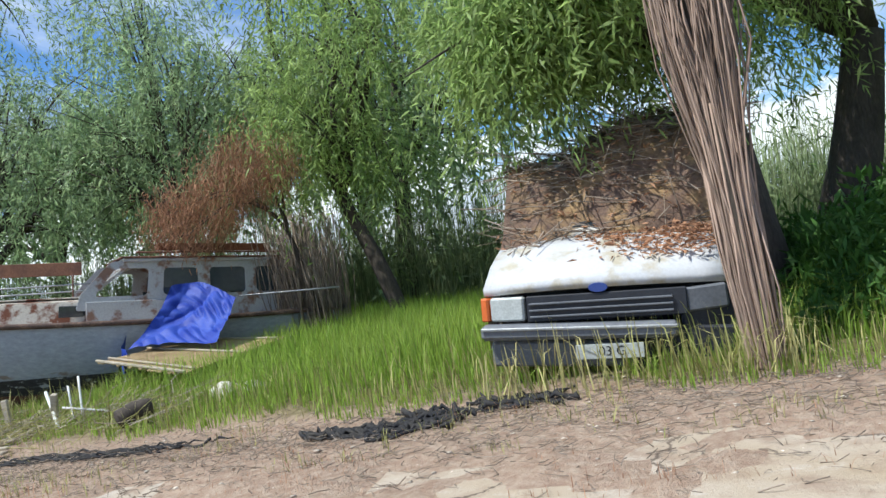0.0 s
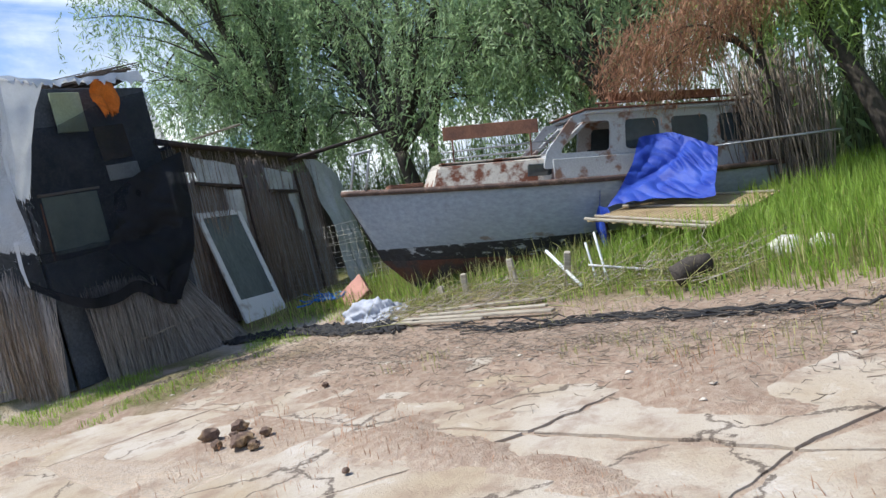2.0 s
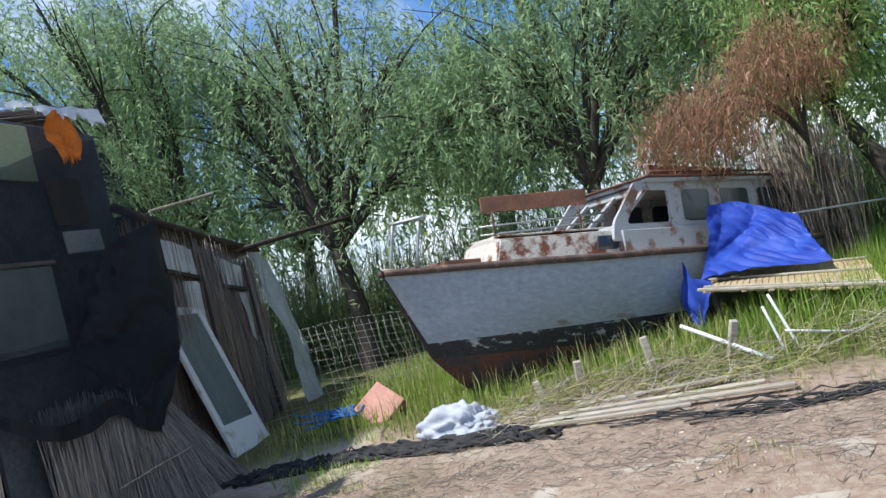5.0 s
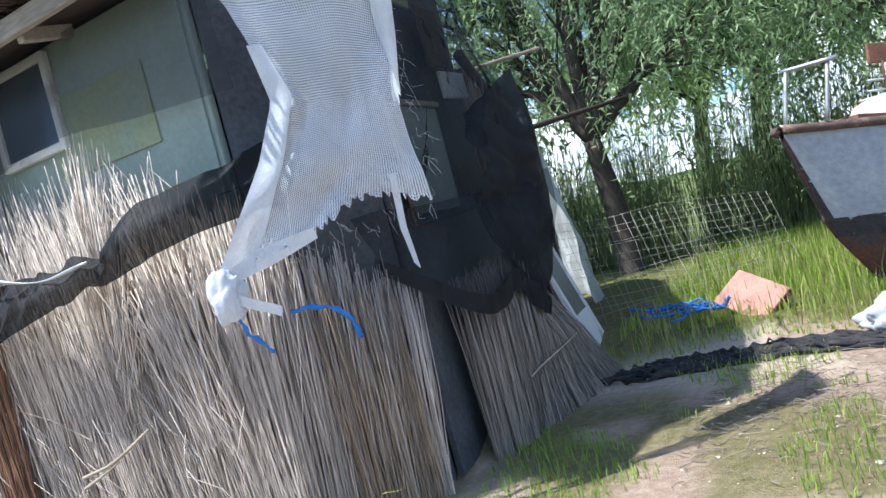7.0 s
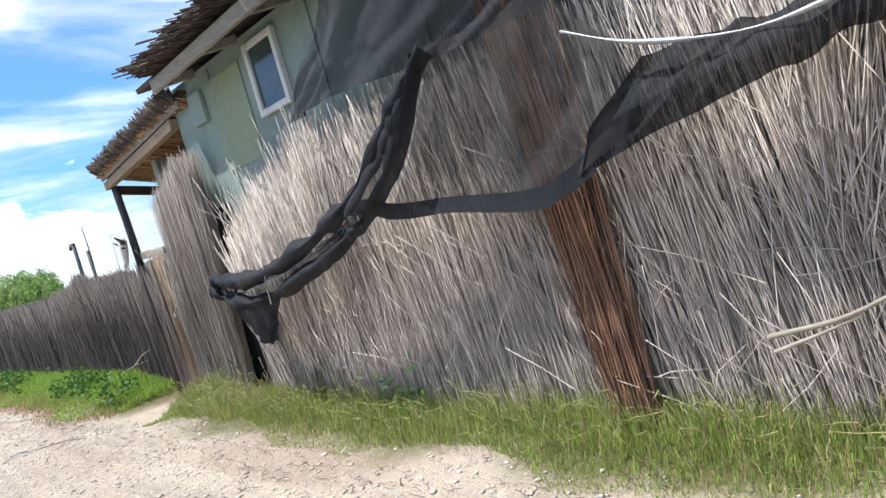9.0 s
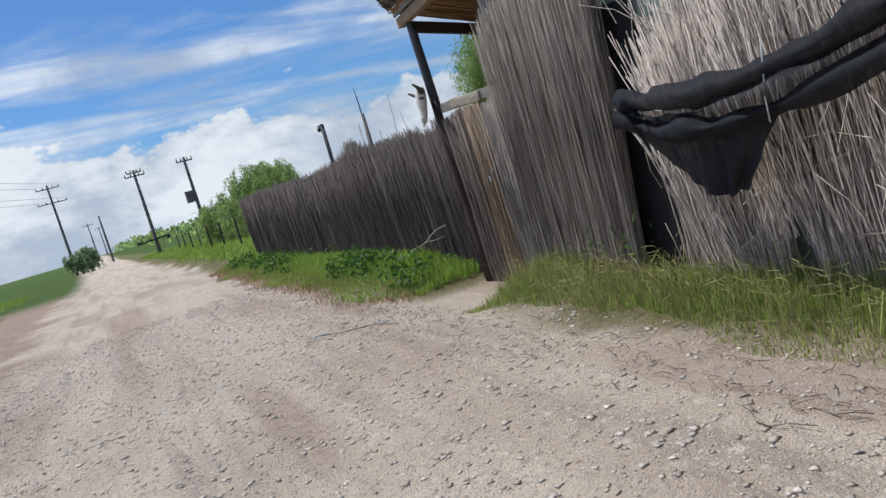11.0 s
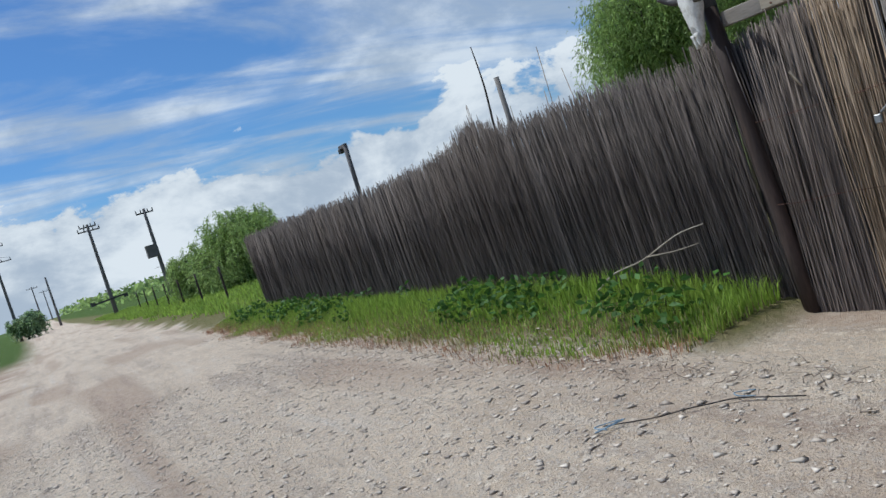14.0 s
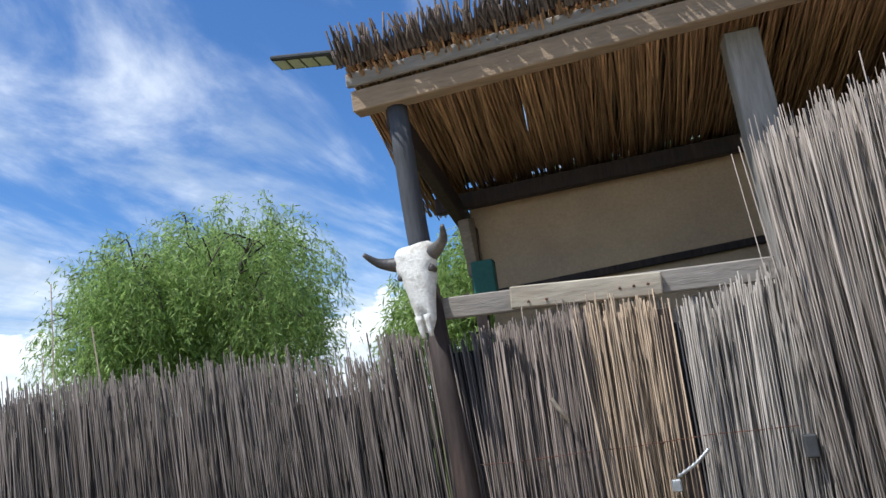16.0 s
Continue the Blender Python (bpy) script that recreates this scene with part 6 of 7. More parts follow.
    part("litter", (v, np.concatenate((np.stack((a, b, c), 1), np.stack((a, c, d), 1)))), SOIL_DEBRIS, heap, "", True)
    n = 2600
    k = rng.integers(0, len(v), n)
    at = v[k] + rng.normal(0, 0.02, (n, 3))
    way = rng.normal(0, 1, (n, 3)) * (1, 1, 0.35)
    tagged(part("leaf_litter", leaves(at, way, rng.uniform(0.06, 0.12, n), rng.uniform(0.012, 0.025, n)), LEAF_DEAD, heap), kind="stuff")
    n = 900
    fx, fy = rng.uniform(0.75, 1.85, n), rng.uniform(0.15, 0.72, n)
    ok = fx + fy * 0.9 + rng.normal(0, 0.15, n) > 1.35
    fx, fy = fx[ok], fy[ok]
    at = np.column_stack((fx, fy, np.interp(fy, [0.06, 0.2, 0.45, 0.7], [0.9, 1.0, 1.1, 1.17]) + 0.012))
    tagged(part("bonnet_litter", leaves(at, rng.normal(0, 1, (len(at), 3)) * (1, 1, 0.15), rng.uniform(0.05, 0.11, len(at)), rng.uniform(0.012, 0.03, len(at))), LEAF_DEAD, heap), kind="stuff")
    n = 760
    k = rng.integers(0, len(v), n)
    at = v[k] + (0, 0, 0.03)
    way = unit(rng.normal(0, 1, (n, 3)) * (1, 0.7, 0.25) + (0.4, 0, 0.05))
    tagged(part("twig_litter", stalks(at - way * 0.25, at + way * rng.uniform(0.15, 0.55, (n, 1)), rng.uniform(0.003, 0.008, n), 0.03), TWIG, heap, "dry twigs"), kind="stuff")
    for p, q, r in (((0.7, 0.9, 1.45), (1.7, 1.7, 2.1), 0.014), ((1.2, 1.3, 2.0), (2.0, 1.7, 2.3), 0.012), ((0.3, 0.5, 1.12), (1.2, 0.8, 1.3), 0.009), ((1.5, 0.9, 1.4), (1.75, 1.3, 2.25), 0.012)):
        part("stick", rod(p, q, r, r * 0.5, 6, 0.03, 7), TWIG, heap)


van()


# ---- sheaf of reeds leaning on the tree by the van ----
def reed_sheaf():
    root = thing("reed_sheaf", pose(0, 0, 0), "tall sheaf of bare stems leaning beside the van", "reed sheaf")
    n = 420
    foot = np.array((0.36, 5.85, -0.05))
    tip = np.array((0.3, 6.25, 3.4))
    a = rng.uniform(0, 6.28, n)
    r = np.sqrt(rng.uniform(0, 1, n))
    ring = np.column_stack((np.cos(a), np.sin(a), np.zeros(n))) * r[:, None]
    base = foot + ring * 0.12
    k = rng.uniform(0.25, 0.7, (n, 1))
    mid = foot * (1 - k) + tip * k + ring * (0.12 + 0.12 * k * k)
    top = tip + ring * 0.36 + np.column_stack((np.zeros(n), np.zeros(n), rng.uniform(-0.6, 0.5, n)))
    tagged(part("reed_mass", join(stalks(base, mid, 0.011 * rng.uniform(0.7, 1.4, n), 0.02, 0.95), stalks(mid, top, 0.0105 * rng.uniform(0.6, 1.2, n), 0.05, 0.5)), TWIG_SHEAF, root), kind="stuff")
    core = tube(bend([foot, foot * 0.55 + tip * 0.45, tip], 5), np.linspace(0.1, 0.19, 11), 10)
    part("core", core, BARK, root)


TWIG_SHEAF = material("sheaf_stems", (0.3, 0.215, 0.17), 0.85, 0.2, 3, 30, (0.22, 0.16, 0.13), island=0.35, stretch=(1, 1, 0.3))
reed_sheaf()


# ---- trees ----
def willow(base, fork, limbs, strands, leaf_mat, spread=1.0, droop=0.9, size=(0.1, 0.02), trunk=0.2, label="grey-green willow with drooping foliage", seed=1, per=30, name="tree", reach=0.0):
    """A willow: leaning trunk, limbs to given ends, and hanging strands of narrow leaves round each limb's end."""
    global rng
    keep, rng = rng, np.random.default_rng(seed)
    root = thing(name, pose(*base), label, "tree")
    b = np.zeros(3)
    f = np.asarray(fork, float) - base
    part("trunk", tube(bend([b - (0, 0, 0.2), b * 0.5 + f * 0.5 + rng.normal(0, 0.12, 3) * (1, 1, 0), f], 6), np.linspace(trunk * 1.25, trunk * 0.75, 13), 10), BARK, root, "", True)
    wood, at, way = [], [], []
    for e in limbs:
        e = np.asarray(e, float) - base
        mid = f * 0.5 + e * 0.5 + (0, 0, 0.3) + rng.normal(0, 0.15, 3)
        line = bend([f, mid, e], 6)
        part("limb", tube(line, np.linspace(trunk * 0.6, trunk * 0.12, len(line)), 7), BARK, root, "", True)
        for q in range(9):
            s = line[rng.integers(4, len(line))]
            t = e + rng.normal(0, 0.62, 3) * (spread, spread, 0.6 * spread)
            tw = bend([s, (s + t) / 2 + (0, 0, 0.15), t], 4)
            wood.append(tube(tw, np.linspace(trunk * 0.14, 0.006, len(tw)), 5))
        n = strands // len(limbs)
        c = rng.normal(0, 1, (n, 3))
        c = unit(c) * rng.uniform(0.25, 1.0, (n, 1)) ** 0.6
        start = e + c * np.array((1.15, 1.15, 0.85)) * spread * rng.uniform(0.7, 1.25)
        ln = rng.uniform(0.35, 1.0, n) * droop * np.where(rng.uniform(0, 1, n) < 0.22, 1.9, 1.0)
        outw = unit(c * (1, 1, 0.2) + rng.normal(0, 0.3, (n, 3)))
        m = per
        k = np.linspace(0, 1, m)[None, :, None]
        p = start[:, None] + outw[:, None] * (0.35 * np.sqrt(k)) * ln[:, None, None] - np.array((0, 0, 1.0)) * (k ** 1.4) * ln[:, None, None] + rng.normal(0, 0.035, (n, m, 3))
        d = rng.normal(0, 0.6, (n, m, 3)) + outw[:, None] * 0.35 + np.array((0, 0, -0.55))
        at.append(p.reshape(-1, 3))
        way.append(d.reshape(-1, 3))
    tagged(part("twigwork", join(*wood), BARK, root, "", True), kind="stuff")
    at, way = np.concatenate(at), np.concatenate(way)
    n = len(at)
    part("crown", leaves(at, way, size[0] * rng.uniform(0.7, 1.3, n), size[1] * rng.uniform(0.7, 1.3, n)), leaf_mat, root)
    rng = keep
    return root


def ends(c, r, n, seed, flat=0.7):
    """Limb ends spread through an ellipsoid."""
    q = np.random.default_rng(seed)
    v = unit(q.normal(0, 1, (n, 3))) * q.uniform(0.35, 1.0, (n, 1))
    return np.asarray(c) + v * np.asarray(r)


BIG = (0.14, 0.027)
willow((-13.15, 12.2, -0.1), (-13.28, 12.2, 2.35), np.vstack(([(-13.9, 12.2, 5.3), (-15.3, 12.3, 5.9), (-12.75, 12.2, 5.6), (-11.9, 12.1, 4.6), (-11.2, 12.3, 5.2), (-13.4, 12.0, 6.6), (-14.6, 11.9, 3.5), (-11.6, 12.0, 3.3), (-10.4, 12.2, 4.0)], ends((-13.4, 12.6, 6.0), (2.8, 1.6, 2.3), 7, 1))), 1150, LEAF_COOL, 1.1, 1.3, BIG, 0.18, seed=11)
willow((-16.0, 12.2, 0), (-16.2, 12.0, 2.9), np.vstack((ends((-17.0, 11.6, 5.9), (2.8, 2.0, 2.8), 12, 2), [(-15.4, 11.8, 3.6), (-17.4, 11.8, 3.4)])), 1500, LEAF_COOL, 1.1, 1.3, BIG, 0.2, seed=12)
willow((-8.5, 12.6, -0.1), (-8.7, 12.5, 2.2), np.vstack((ends((-8.9, 12.7, 5.2), (2.6, 1.6, 2.5), 10, 3), [(-9.8, 12.5, 3.1), (-7.4, 12.4, 3.2)])), 1150, LEAF_COOL, 1.05, 1.3, BIG, 0.15, seed=13)
willow((-4.35, 11.9, -0.05), (-5.2, 12.0, 2.4), ends((-4.9, 11.9, 4.7), (2.0, 1.4, 2.1), 9, 4), 760, LEAF, 1.0, 1.2, BIG, 0.13, label="young bright green willow with a slanting trunk", seed=14)
willow((-11.0, 16.0, -0.3), (-11.0, 16.0, 3), ends((-10.8, 16.2, 5.4), (4.4, 1.6, 2.3), 12, 5), 380, LEAF_COOL, 1.35, 1.5, (0.2, 0.05), 0.2, seed=15)
willow((-19.5, 15.0, -0.3), (-19.7, 15.0, 3), ends((-19.8, 14.5, 6.2), (3.4, 2.0, 3.0), 11, 6), 480, LEAF_COOL, 1.3, 1.5, (0.2, 0.05), 0.2, seed=16)
for bx, by, hz, sd in ((-18.0, 19.0, 5.2, 61), (-13.0, 20.0, 5.4, 62), (-8.0, 19.0, 5.4, 63), (-5.6, 15.5, 5.0, 67)):
    willow((bx, by, -0.5), (bx + 0.3, by, 3.0), ends((bx, by, hz), (3.2, 1.6, 2.8), 11, sd), 190, LEAF_COOL if sd % 2 else LEAF, 1.5, 1.6, (0.26, 0.07), 0.2, seed=sd)
willow((1.55, 10.6, -0.1), (2.5, 10.7, 2.9), ends((1.2, 10.3, 5.0), (3.2, 1.7, 1.9), 11, 7), 900, LEAF, 1.05, 1.4, BIG, 0.3, label="dark-trunked willow overhanging the van", seed=17)
willow((0.75, 7.9, -0.1), (0.5, 8.1, 2.5), ends((-0.6, 8.0, 3.5), (1.7, 1.0, 0.8), 11, 8), 1100, LEAF, 0.7, 0.9, BIG, 0.22, label="willow growing against the van", seed=18)
willow((5.0, 9.5, -0.1), (5.0, 9.8, 2.6), ends((4.8, 9.6, 4.5), (2.2, 1.6, 1.9), 8, 9), 900, LEAF, 1.0, 1.4, BIG, 0.22, seed=19)
willow((-26.5, 7.4, 0), (-26.5, 7.4, 1.8), ends((-26.5, 7.5, 2.95), (1.6, 1.1, 0.9), 24, 10), 3300, LEAF, 0.48, 0.7, (0.075, 0.013), 0.07, label="bright green willow behind the reed fence", seed=20)
willow((-23.6, 8.6, 0), (-23.6, 8.6, 1.8), ends((-23.7, 8.4, 2.7), (0.9, 0.7, 0.8), 8, 11), 800, LEAF, 0.5, 0.8, (0.1, 0.018), 0.08, label="slender willow behind the porch", seed=21)
willow((-58.0, 8.8, 0), (-58.0, 8.8, 1.2), ends((-58.5, 8.6, 2.0), (4.2, 2.4, 1.4), 22, 12), 3000, LEAF, 1.0, 1.2, (0.18, 0.045), 0.15, label="round yellow-green willow beyond the fence", seed=22)
willow((-108, -1.6, 0), (-108, -1.6, 0.9), ends((-108, -1.6, 1.8), (1.5, 1.5, 0.8), 5, 13), 260, LEAF_COOL, 0.7, 0.8, (0.3, 0.12), 0.1, label="small dark roadside bush", seed=23, name="shrub")


def dead_branches():
    root = thing("dead_branches", pose(-6.4, 10.3, 0.9), "dead rust-brown branches hanging over the boat cabin", "branches")
    r = np.random.default_rng(41)
    n = 1100
    c = unit(r.normal(0, 1, (n, 3))) * r.uniform(0.2, 1, (n, 1)) ** 0.5 * (1.5, 0.7, 0.55) + (0.0, 0.0, 1.8)
    c[:, 2] += 0.33 * c[:, 0] + 0.12 * np.sin(c[:, 0] * 4.1)
    start = c * (0.7, 0.7, 1.0) + (0.35, 0.05, 0.25)
    part("brushwood", stalks(start * 0.35 + c * 0.65, c + r.normal(0, 0.06, (n, 3)) - (0.05, 0, 0.3), 0.0035, 0.05), LEAF_DEAD, root)
    k = r.integers(0, n, 5200)
    at = c[k] - (0.03, 0, 0) + r.normal(0, 0.12, (5200, 3)) * (1, 1, 1.3)
    part("dry_foliage", leaves(at, r.normal(0, 0.5, (5200, 3)) + (0, 0, -0.8), r.uniform(0.06, 0.13, 5200), r.uniform(0.008, 0.018, 5200)), LEAF_DEAD, root)
    for e in c[::160]:
        part("limb", tube(bend([(0.9, 0.9, -1.0), (0.7, 0.6, 1.0), e * 0.5 + np.array((0.5, 0.3, 1.0)), e], 4), np.linspace(0.035, 0.006, 13), 6), BARK, root)


dead_branches()


# ---- reed belt, grass, weeds ----
def stuff(name, pair, mat, label, category):
    tagged(part(name, pair, mat), label, category, kind="stuff")


def scatter(n, x0, x1, y0, y1):
    return rng.uniform(x0, x1, n), rng.uniform(y0, y1, n)


def reed_belt():
    n = 9000
    x, y = scatter(n, -24, 9, 13.8, 17.5)
    keep = (np.abs(x + 12.8) > 0.3)
    x, y = x[keep], y[keep]
    n = len(x)
    base = np.column_stack((x, y, height(x, y)))
    head = base + np.column_stack((rng.normal(0.12, 0.12, n), rng.normal(0, 0.1, n), rng.uniform(1.4, 2.6, n)))
    k = rng.integers(0, n, 26000)
    f = rng.uniform(0.3, 1.0, (26000, 1))
    at = base[k] * (1 - f) + head[k] * f
    way = rng.normal(0, 0.6, (26000, 3)) + (0.25, 0, 0.7)
    stuff("reeds", join(stalks(base, head, 0.008, 0.06), leaves(at, way, rng.uniform(0.25, 0.5, 26000), rng.uniform(0.018, 0.03, 26000))), REED_GREEN, "belt of tall green reeds at the water", "reeds")
    n = 420
    x, y = scatter(n, -6.3, -5.3, 10.9, 11.9)
    base = np.column_stack((x, y, height(x, y)))
    head = base + np.column_stack((rng.normal(0, 0.12, n), rng.normal(0, 0.1, n), rng.uniform(1.2, 2.3, n)))
    stuff("dry_reeds", stalks(base, head, 0.008, 0.05), TWIG, "clump of dry grey reeds behind the boat", "reeds")


reed_belt()


def grass():
    def bed(n, x0, x1, y0, y1, tall, wide, mask, mat, name, label, lean=0.35):
        x, y = scatter(n, x0, x1, y0, y1)
        ok = mask(x, y)
        x, y = x[ok], y[ok]
        h = tall(x, y) * rng.uniform(0.55, 1.25, len(x))
        base = np.column_stack((x, y, height(x, y) - 0.01))
        stuff(name, blades(base, h, wide * rng.uniform(0.6, 1.4, len(x)), lean), mat, label, "grass")

    def patch(x, y):
        return vnoise(x, y, 0.9, 51) * 0.7 + vnoise(x, y, 0.3, 52) * 0.3

    bed(95000, -12.0, 6.5, 5.2, 13.5, lambda x, y: (0.14 + 0.34 * sstep(y - meadow_edge(x), 0.0, 1.3) * (0.6 + 0.7 * patch(x, y))) * (1 - 0.55 * sstep(-x, 6.5, 7.5)), 0.011,
        lambda x, y: (y > meadow_edge(x) + (patch(x, y) - 0.5) * 0.9) & (rng.uniform(0, 1, len(x)) < 0.25 + 1.3 * patch(x, y)), GRASS, "meadow_grass", "lush green bank grass")
    bed(16000, -12.0, 6.5, 5.2, 12, lambda x, y: 0.2 + 0.3 * patch(x, y), 0.009, lambda x, y: y > meadow_edge(x) + (patch(x, y) - 0.4), GRASS_DRY, "straw_grass", "yellowing grass among the green")

    def verge(x, y):
        e = meadow_edge(x)
        gate = (np.abs(x + 22.55) < 0.75)
        return (y > e + (patch(x, y) - 0.5) * 0.7) & (y < 3.86) & ~gate & (rng.uniform(0, 1, len(x)) < 0.3 + patch(x, y)) & ((y < 3.42) | (x < -20))

    bed(36000, -21.8, -11.7, 2.5, 3.6, lambda x, y: 0.04 + 0.13 * sstep(y, 2.9, 3.35), 0.0055, verge, GRASS, "verge_grass", "green verge grass below the reeds")
    bed(34000, -21.8, -11.7, 2.45, 3.6, lambda x, y: 0.05 + 0.2 * sstep(y, 2.9, 3.35), 0.0042, verge, GRASS_DRY, "verge_straw", "straw-coloured seeding grass", 0.5)
    bed(52000, -37.5, -21.8, 2.5, 3.9, lambda x, y: 0.06 + 0.12 * sstep(y, 2.8, 3.7), 0.010, verge, GRASS, "fence_grass", "short green grass along the fence")
    bed(14000, -37.5, -21.8, 2.4, 3.5, lambda x, y: 0.05 + 0.07 * patch(x, y), 0.008, lambda x, y: verge(x, y + 0.15), GRASS_DRY, "fence_straw", "dry grass along the track")
    bed(12000, -37.5, -21.8, 2.35, 3.1, lambda x, y: 0.03 + 0.07 * patch(x, y), 0.005, lambda x, y: verge(x, y + 0.3), LEAF_DEAD, "brown_stubble", "brown dead grass at the track edge", 0.6)
    bed(30000, -90, -37, 3.0, 10, lambda x, y: 0.1 + 0.2 * patch(x, y), 0.04, lambda x, y: y > 3.0 + patch(x, y) * 1.2, GRASS, "far_grass", "rough grass beside the track")
    bed(45000, -75, -8, -16, -3.6, lambda x, y: 0.05 + 0.14 * patch(x, y), 0.025, lambda x, y: -y > 3.7 + patch(x, y) * 1.4, GRASS, "field_grass", "short green field grass")
    bed(5000, -11, 3, 4.4, 6.6, lambda x, y: 0.05 + 0.08 * patch(x, y), 0.006, lambda x, y: patch(x, y) > 0.52, GRASS_DRY, "dry_tufts", "dry tufts in the concrete joints", 0.6)
    bed(5000, -12.4, -10.0, 3.2, 6.4, lambda x, y: 0.04 + 0.08 * patch(x, y), 0.007, lambda x, y: patch(x, y) > 0.42, GRASS, "sparse_grass", "sparse low grass beside the shack")
    bed(22000, -10.5, 3, 0.6, 6.0, lambda x, y: 0.015 + 0.06 * patch(x, y), 0.0035, lambda x, y: (drift(x, y) > 0.03) & (vnoise(x, y, 0.6, 59) > 0.45), LEAF_DEAD, "brown_tufts", "low dead grass on earth drifts", 0.8)
    bed(7000, -10.5, 2, 1.2, 5.6, lambda x, y: 0.03 + 0.09 * patch(x, y), 0.004, lambda x, y: (np.abs(vnoise(x + 0.4 * y, y, 1.5, 58) - 0.5) < 0.07) | (patch(x, y) > 0.68), LEAF_DEAD, "dead_stubble", "reddish dead stubble in the joints", 0.7)
    n = 3600
    x = rng.uniform(-36, -23.6, n)
    y = 3.35 + rng.uniform(-0.35, 0.42, n)
    ok = vnoise(x, y, 0.8, 57) > 0.5
    base = np.column_stack((x, y, height(x, y)))[ok] + np.column_stack((np.zeros(ok.sum()), np.zeros(ok.sum()), rng.uniform(0, 0.25, ok.sum())))
    stuff("weeds", leaves(base, rng.normal(0, 1, (len(base), 3)) * (1, 1, 0.5) + (0, 0, 0.5), rng.uniform(0.05, 0.12, len(base)), rng.uniform(0.03, 0.06, len(base))), WEED, "broad-leaved weeds at the fence foot", "weeds")
    # seeding grass at the van's nose and by the reeds
    n = 260
    x = np.concatenate((rng.uniform(-1.6, 0.6, 170), rng.uniform(-19, -12.2, 90)))
    y = np.where(x > -5, 5.9 + rng.uniform(-0.3, 0.12, n) - 0.15 * (x > 0), rng.uniform(3.05, 3.3, n))
    base = np.column_stack((x, y, height(x, y)))
    near_van = x > -5
    v1 = blades(base, np.where(near_van, rng.uniform(0.35, 0.65, n), rng.uniform(0.2, 0.36, n)), np.where(near_van, 0.012, 0.006), 0.55, 0.6)
    stuff("seeding_grass", v1, GRASS_DRY, "tall arching seeding grass", "grass")
    n = 900
    x, y = rng.uniform(-21.0, -12.3, n), rng.uniform(2.95, 3.32, n)
    ok = vnoise(x, y, 0.7, 63) > 0.38
    x, y, n = x[ok], y[ok], ok.sum()
    foot = np.column_stack((x, y, height(x, y)))
    lean = rng.normal(0, 0.09, (n, 2)) - (0.05, 0.03)
    ear = foot + np.column_stack((lean, rng.uniform(0.16, 0.34, n)))
    tip = ear + np.column_stack((lean * 0.6, rng.uniform(-0.02, 0.05, n)))
    stuff("barley_grass", join(stalks(foot, ear, 0.0012, 0.01), stalks(ear, tip, rng.uniform(0.0025, 0.0045, n), 0.006, 0.3)), GRASS_DRY, "wild barley in ear along the reeds", "grass")
    n = 700
    x, y = rng.uniform(-20.5, -12.3, n), rng.uniform(3.1, 3.34, n)
    ok = vnoise(x, y, 0.9, 64) > 0.58
    base = np.column_stack((x, y, height(x, y) + rng.uniform(0.02, 0.45, n)))[ok]
    stuff("dull_weeds", leaves(base, rng.normal(0, 1, (len(base), 3)) * (1, 1, 0.4) + (0, 0, 0.4), rng.uniform(0.05, 0.13, len(base)), rng.uniform(0.012, 0.03, len(base))), WEED, "dull green weeds at the foot of the reeds", "weeds")


grass()


def undergrowth():
    n = 26000
    x, y = scatter(n, 0.7, 7.0, 6.3, 10.5)
    top = 0.25 + 1.1 * vnoise(x, y, 0.9, 61) * sstep(x + (y - 6.3) * 0.3, 0.8, 1.8)
    at = np.column_stack((x, y, height(x, y) + top * rng.uniform(0, 1, n) ** 0.6))
    stuff("undergrowth", leaves(at, rng.normal(0, 0.6, (n, 3)) + (0, 0, 0.5), rng.uniform(0.1, 0.22, n), rng.uniform(0.02, 0.05, n)), WEED, "dark rank undergrowth beneath the willows", "undergrowth")


undergrowth()


# ---- litter and loose things on the ground ----
def rope_heap(name, line, r, mat, label, strands=5):
    root = thing(name, pose(0, 0, 0), label, "netting")
    line = bend(line, 3)
    for k in range(strands):
        q = line[rng.integers(0, 3):len(line) - rng.integers(0, 3)]
        p = bend(q + rng.normal(0, 0.09, 3) * (1, 1, 0) + rng.normal(0, 0.05, q.shape) * (1, 1, 0), 4)
        p[:, 2] = height(p[:, 0], p[:, 1]) + 0.008 + np.abs(rng.normal(0, 0.014 + 0.5 * r, len(p)))
        part("strand", tube(p, r * rng.uniform(0.15, 1.5, len(p)), 6), mat, root)


rope_heap("old_net", [(-11.9, 6.2, 0), (-11.2, 6.3, 0), (-10.4, 6.4, 0), (-9.4, 6.2, 0), (-8.6, 6.05, 0)], 0.02, ROPE_BLACK, "black fishing net trailing along the grass edge", 30)
rope_heap("old_net", [(-8.2, 6.0, 0), (-7, 5.75, 0), (-5.9, 5.8, 0), (-4.8, 5.6, 0), (-3.8, 5.55, 0)], 0.009, ROPE_BLACK, "black fishing net trailing along the grass edge", 10)
rope_heap("old_net", [(-3.0, 5.35, 0), (-2.5, 5.25, 0), (-2.1, 5.3, 0), (-1.9, 5.45, 0), (-2.2, 5.6, 0)], 0.016, ROPE_BLACK, "matted heap of black net by the van", 18)
rope_heap("old_net", [(-2.0, 5.75, 0), (-1.4, 5.7, 0), (-1.0, 5.6, 0)], 0.02, ROPE_BLACK, "matted heap of black net by the van", 8)


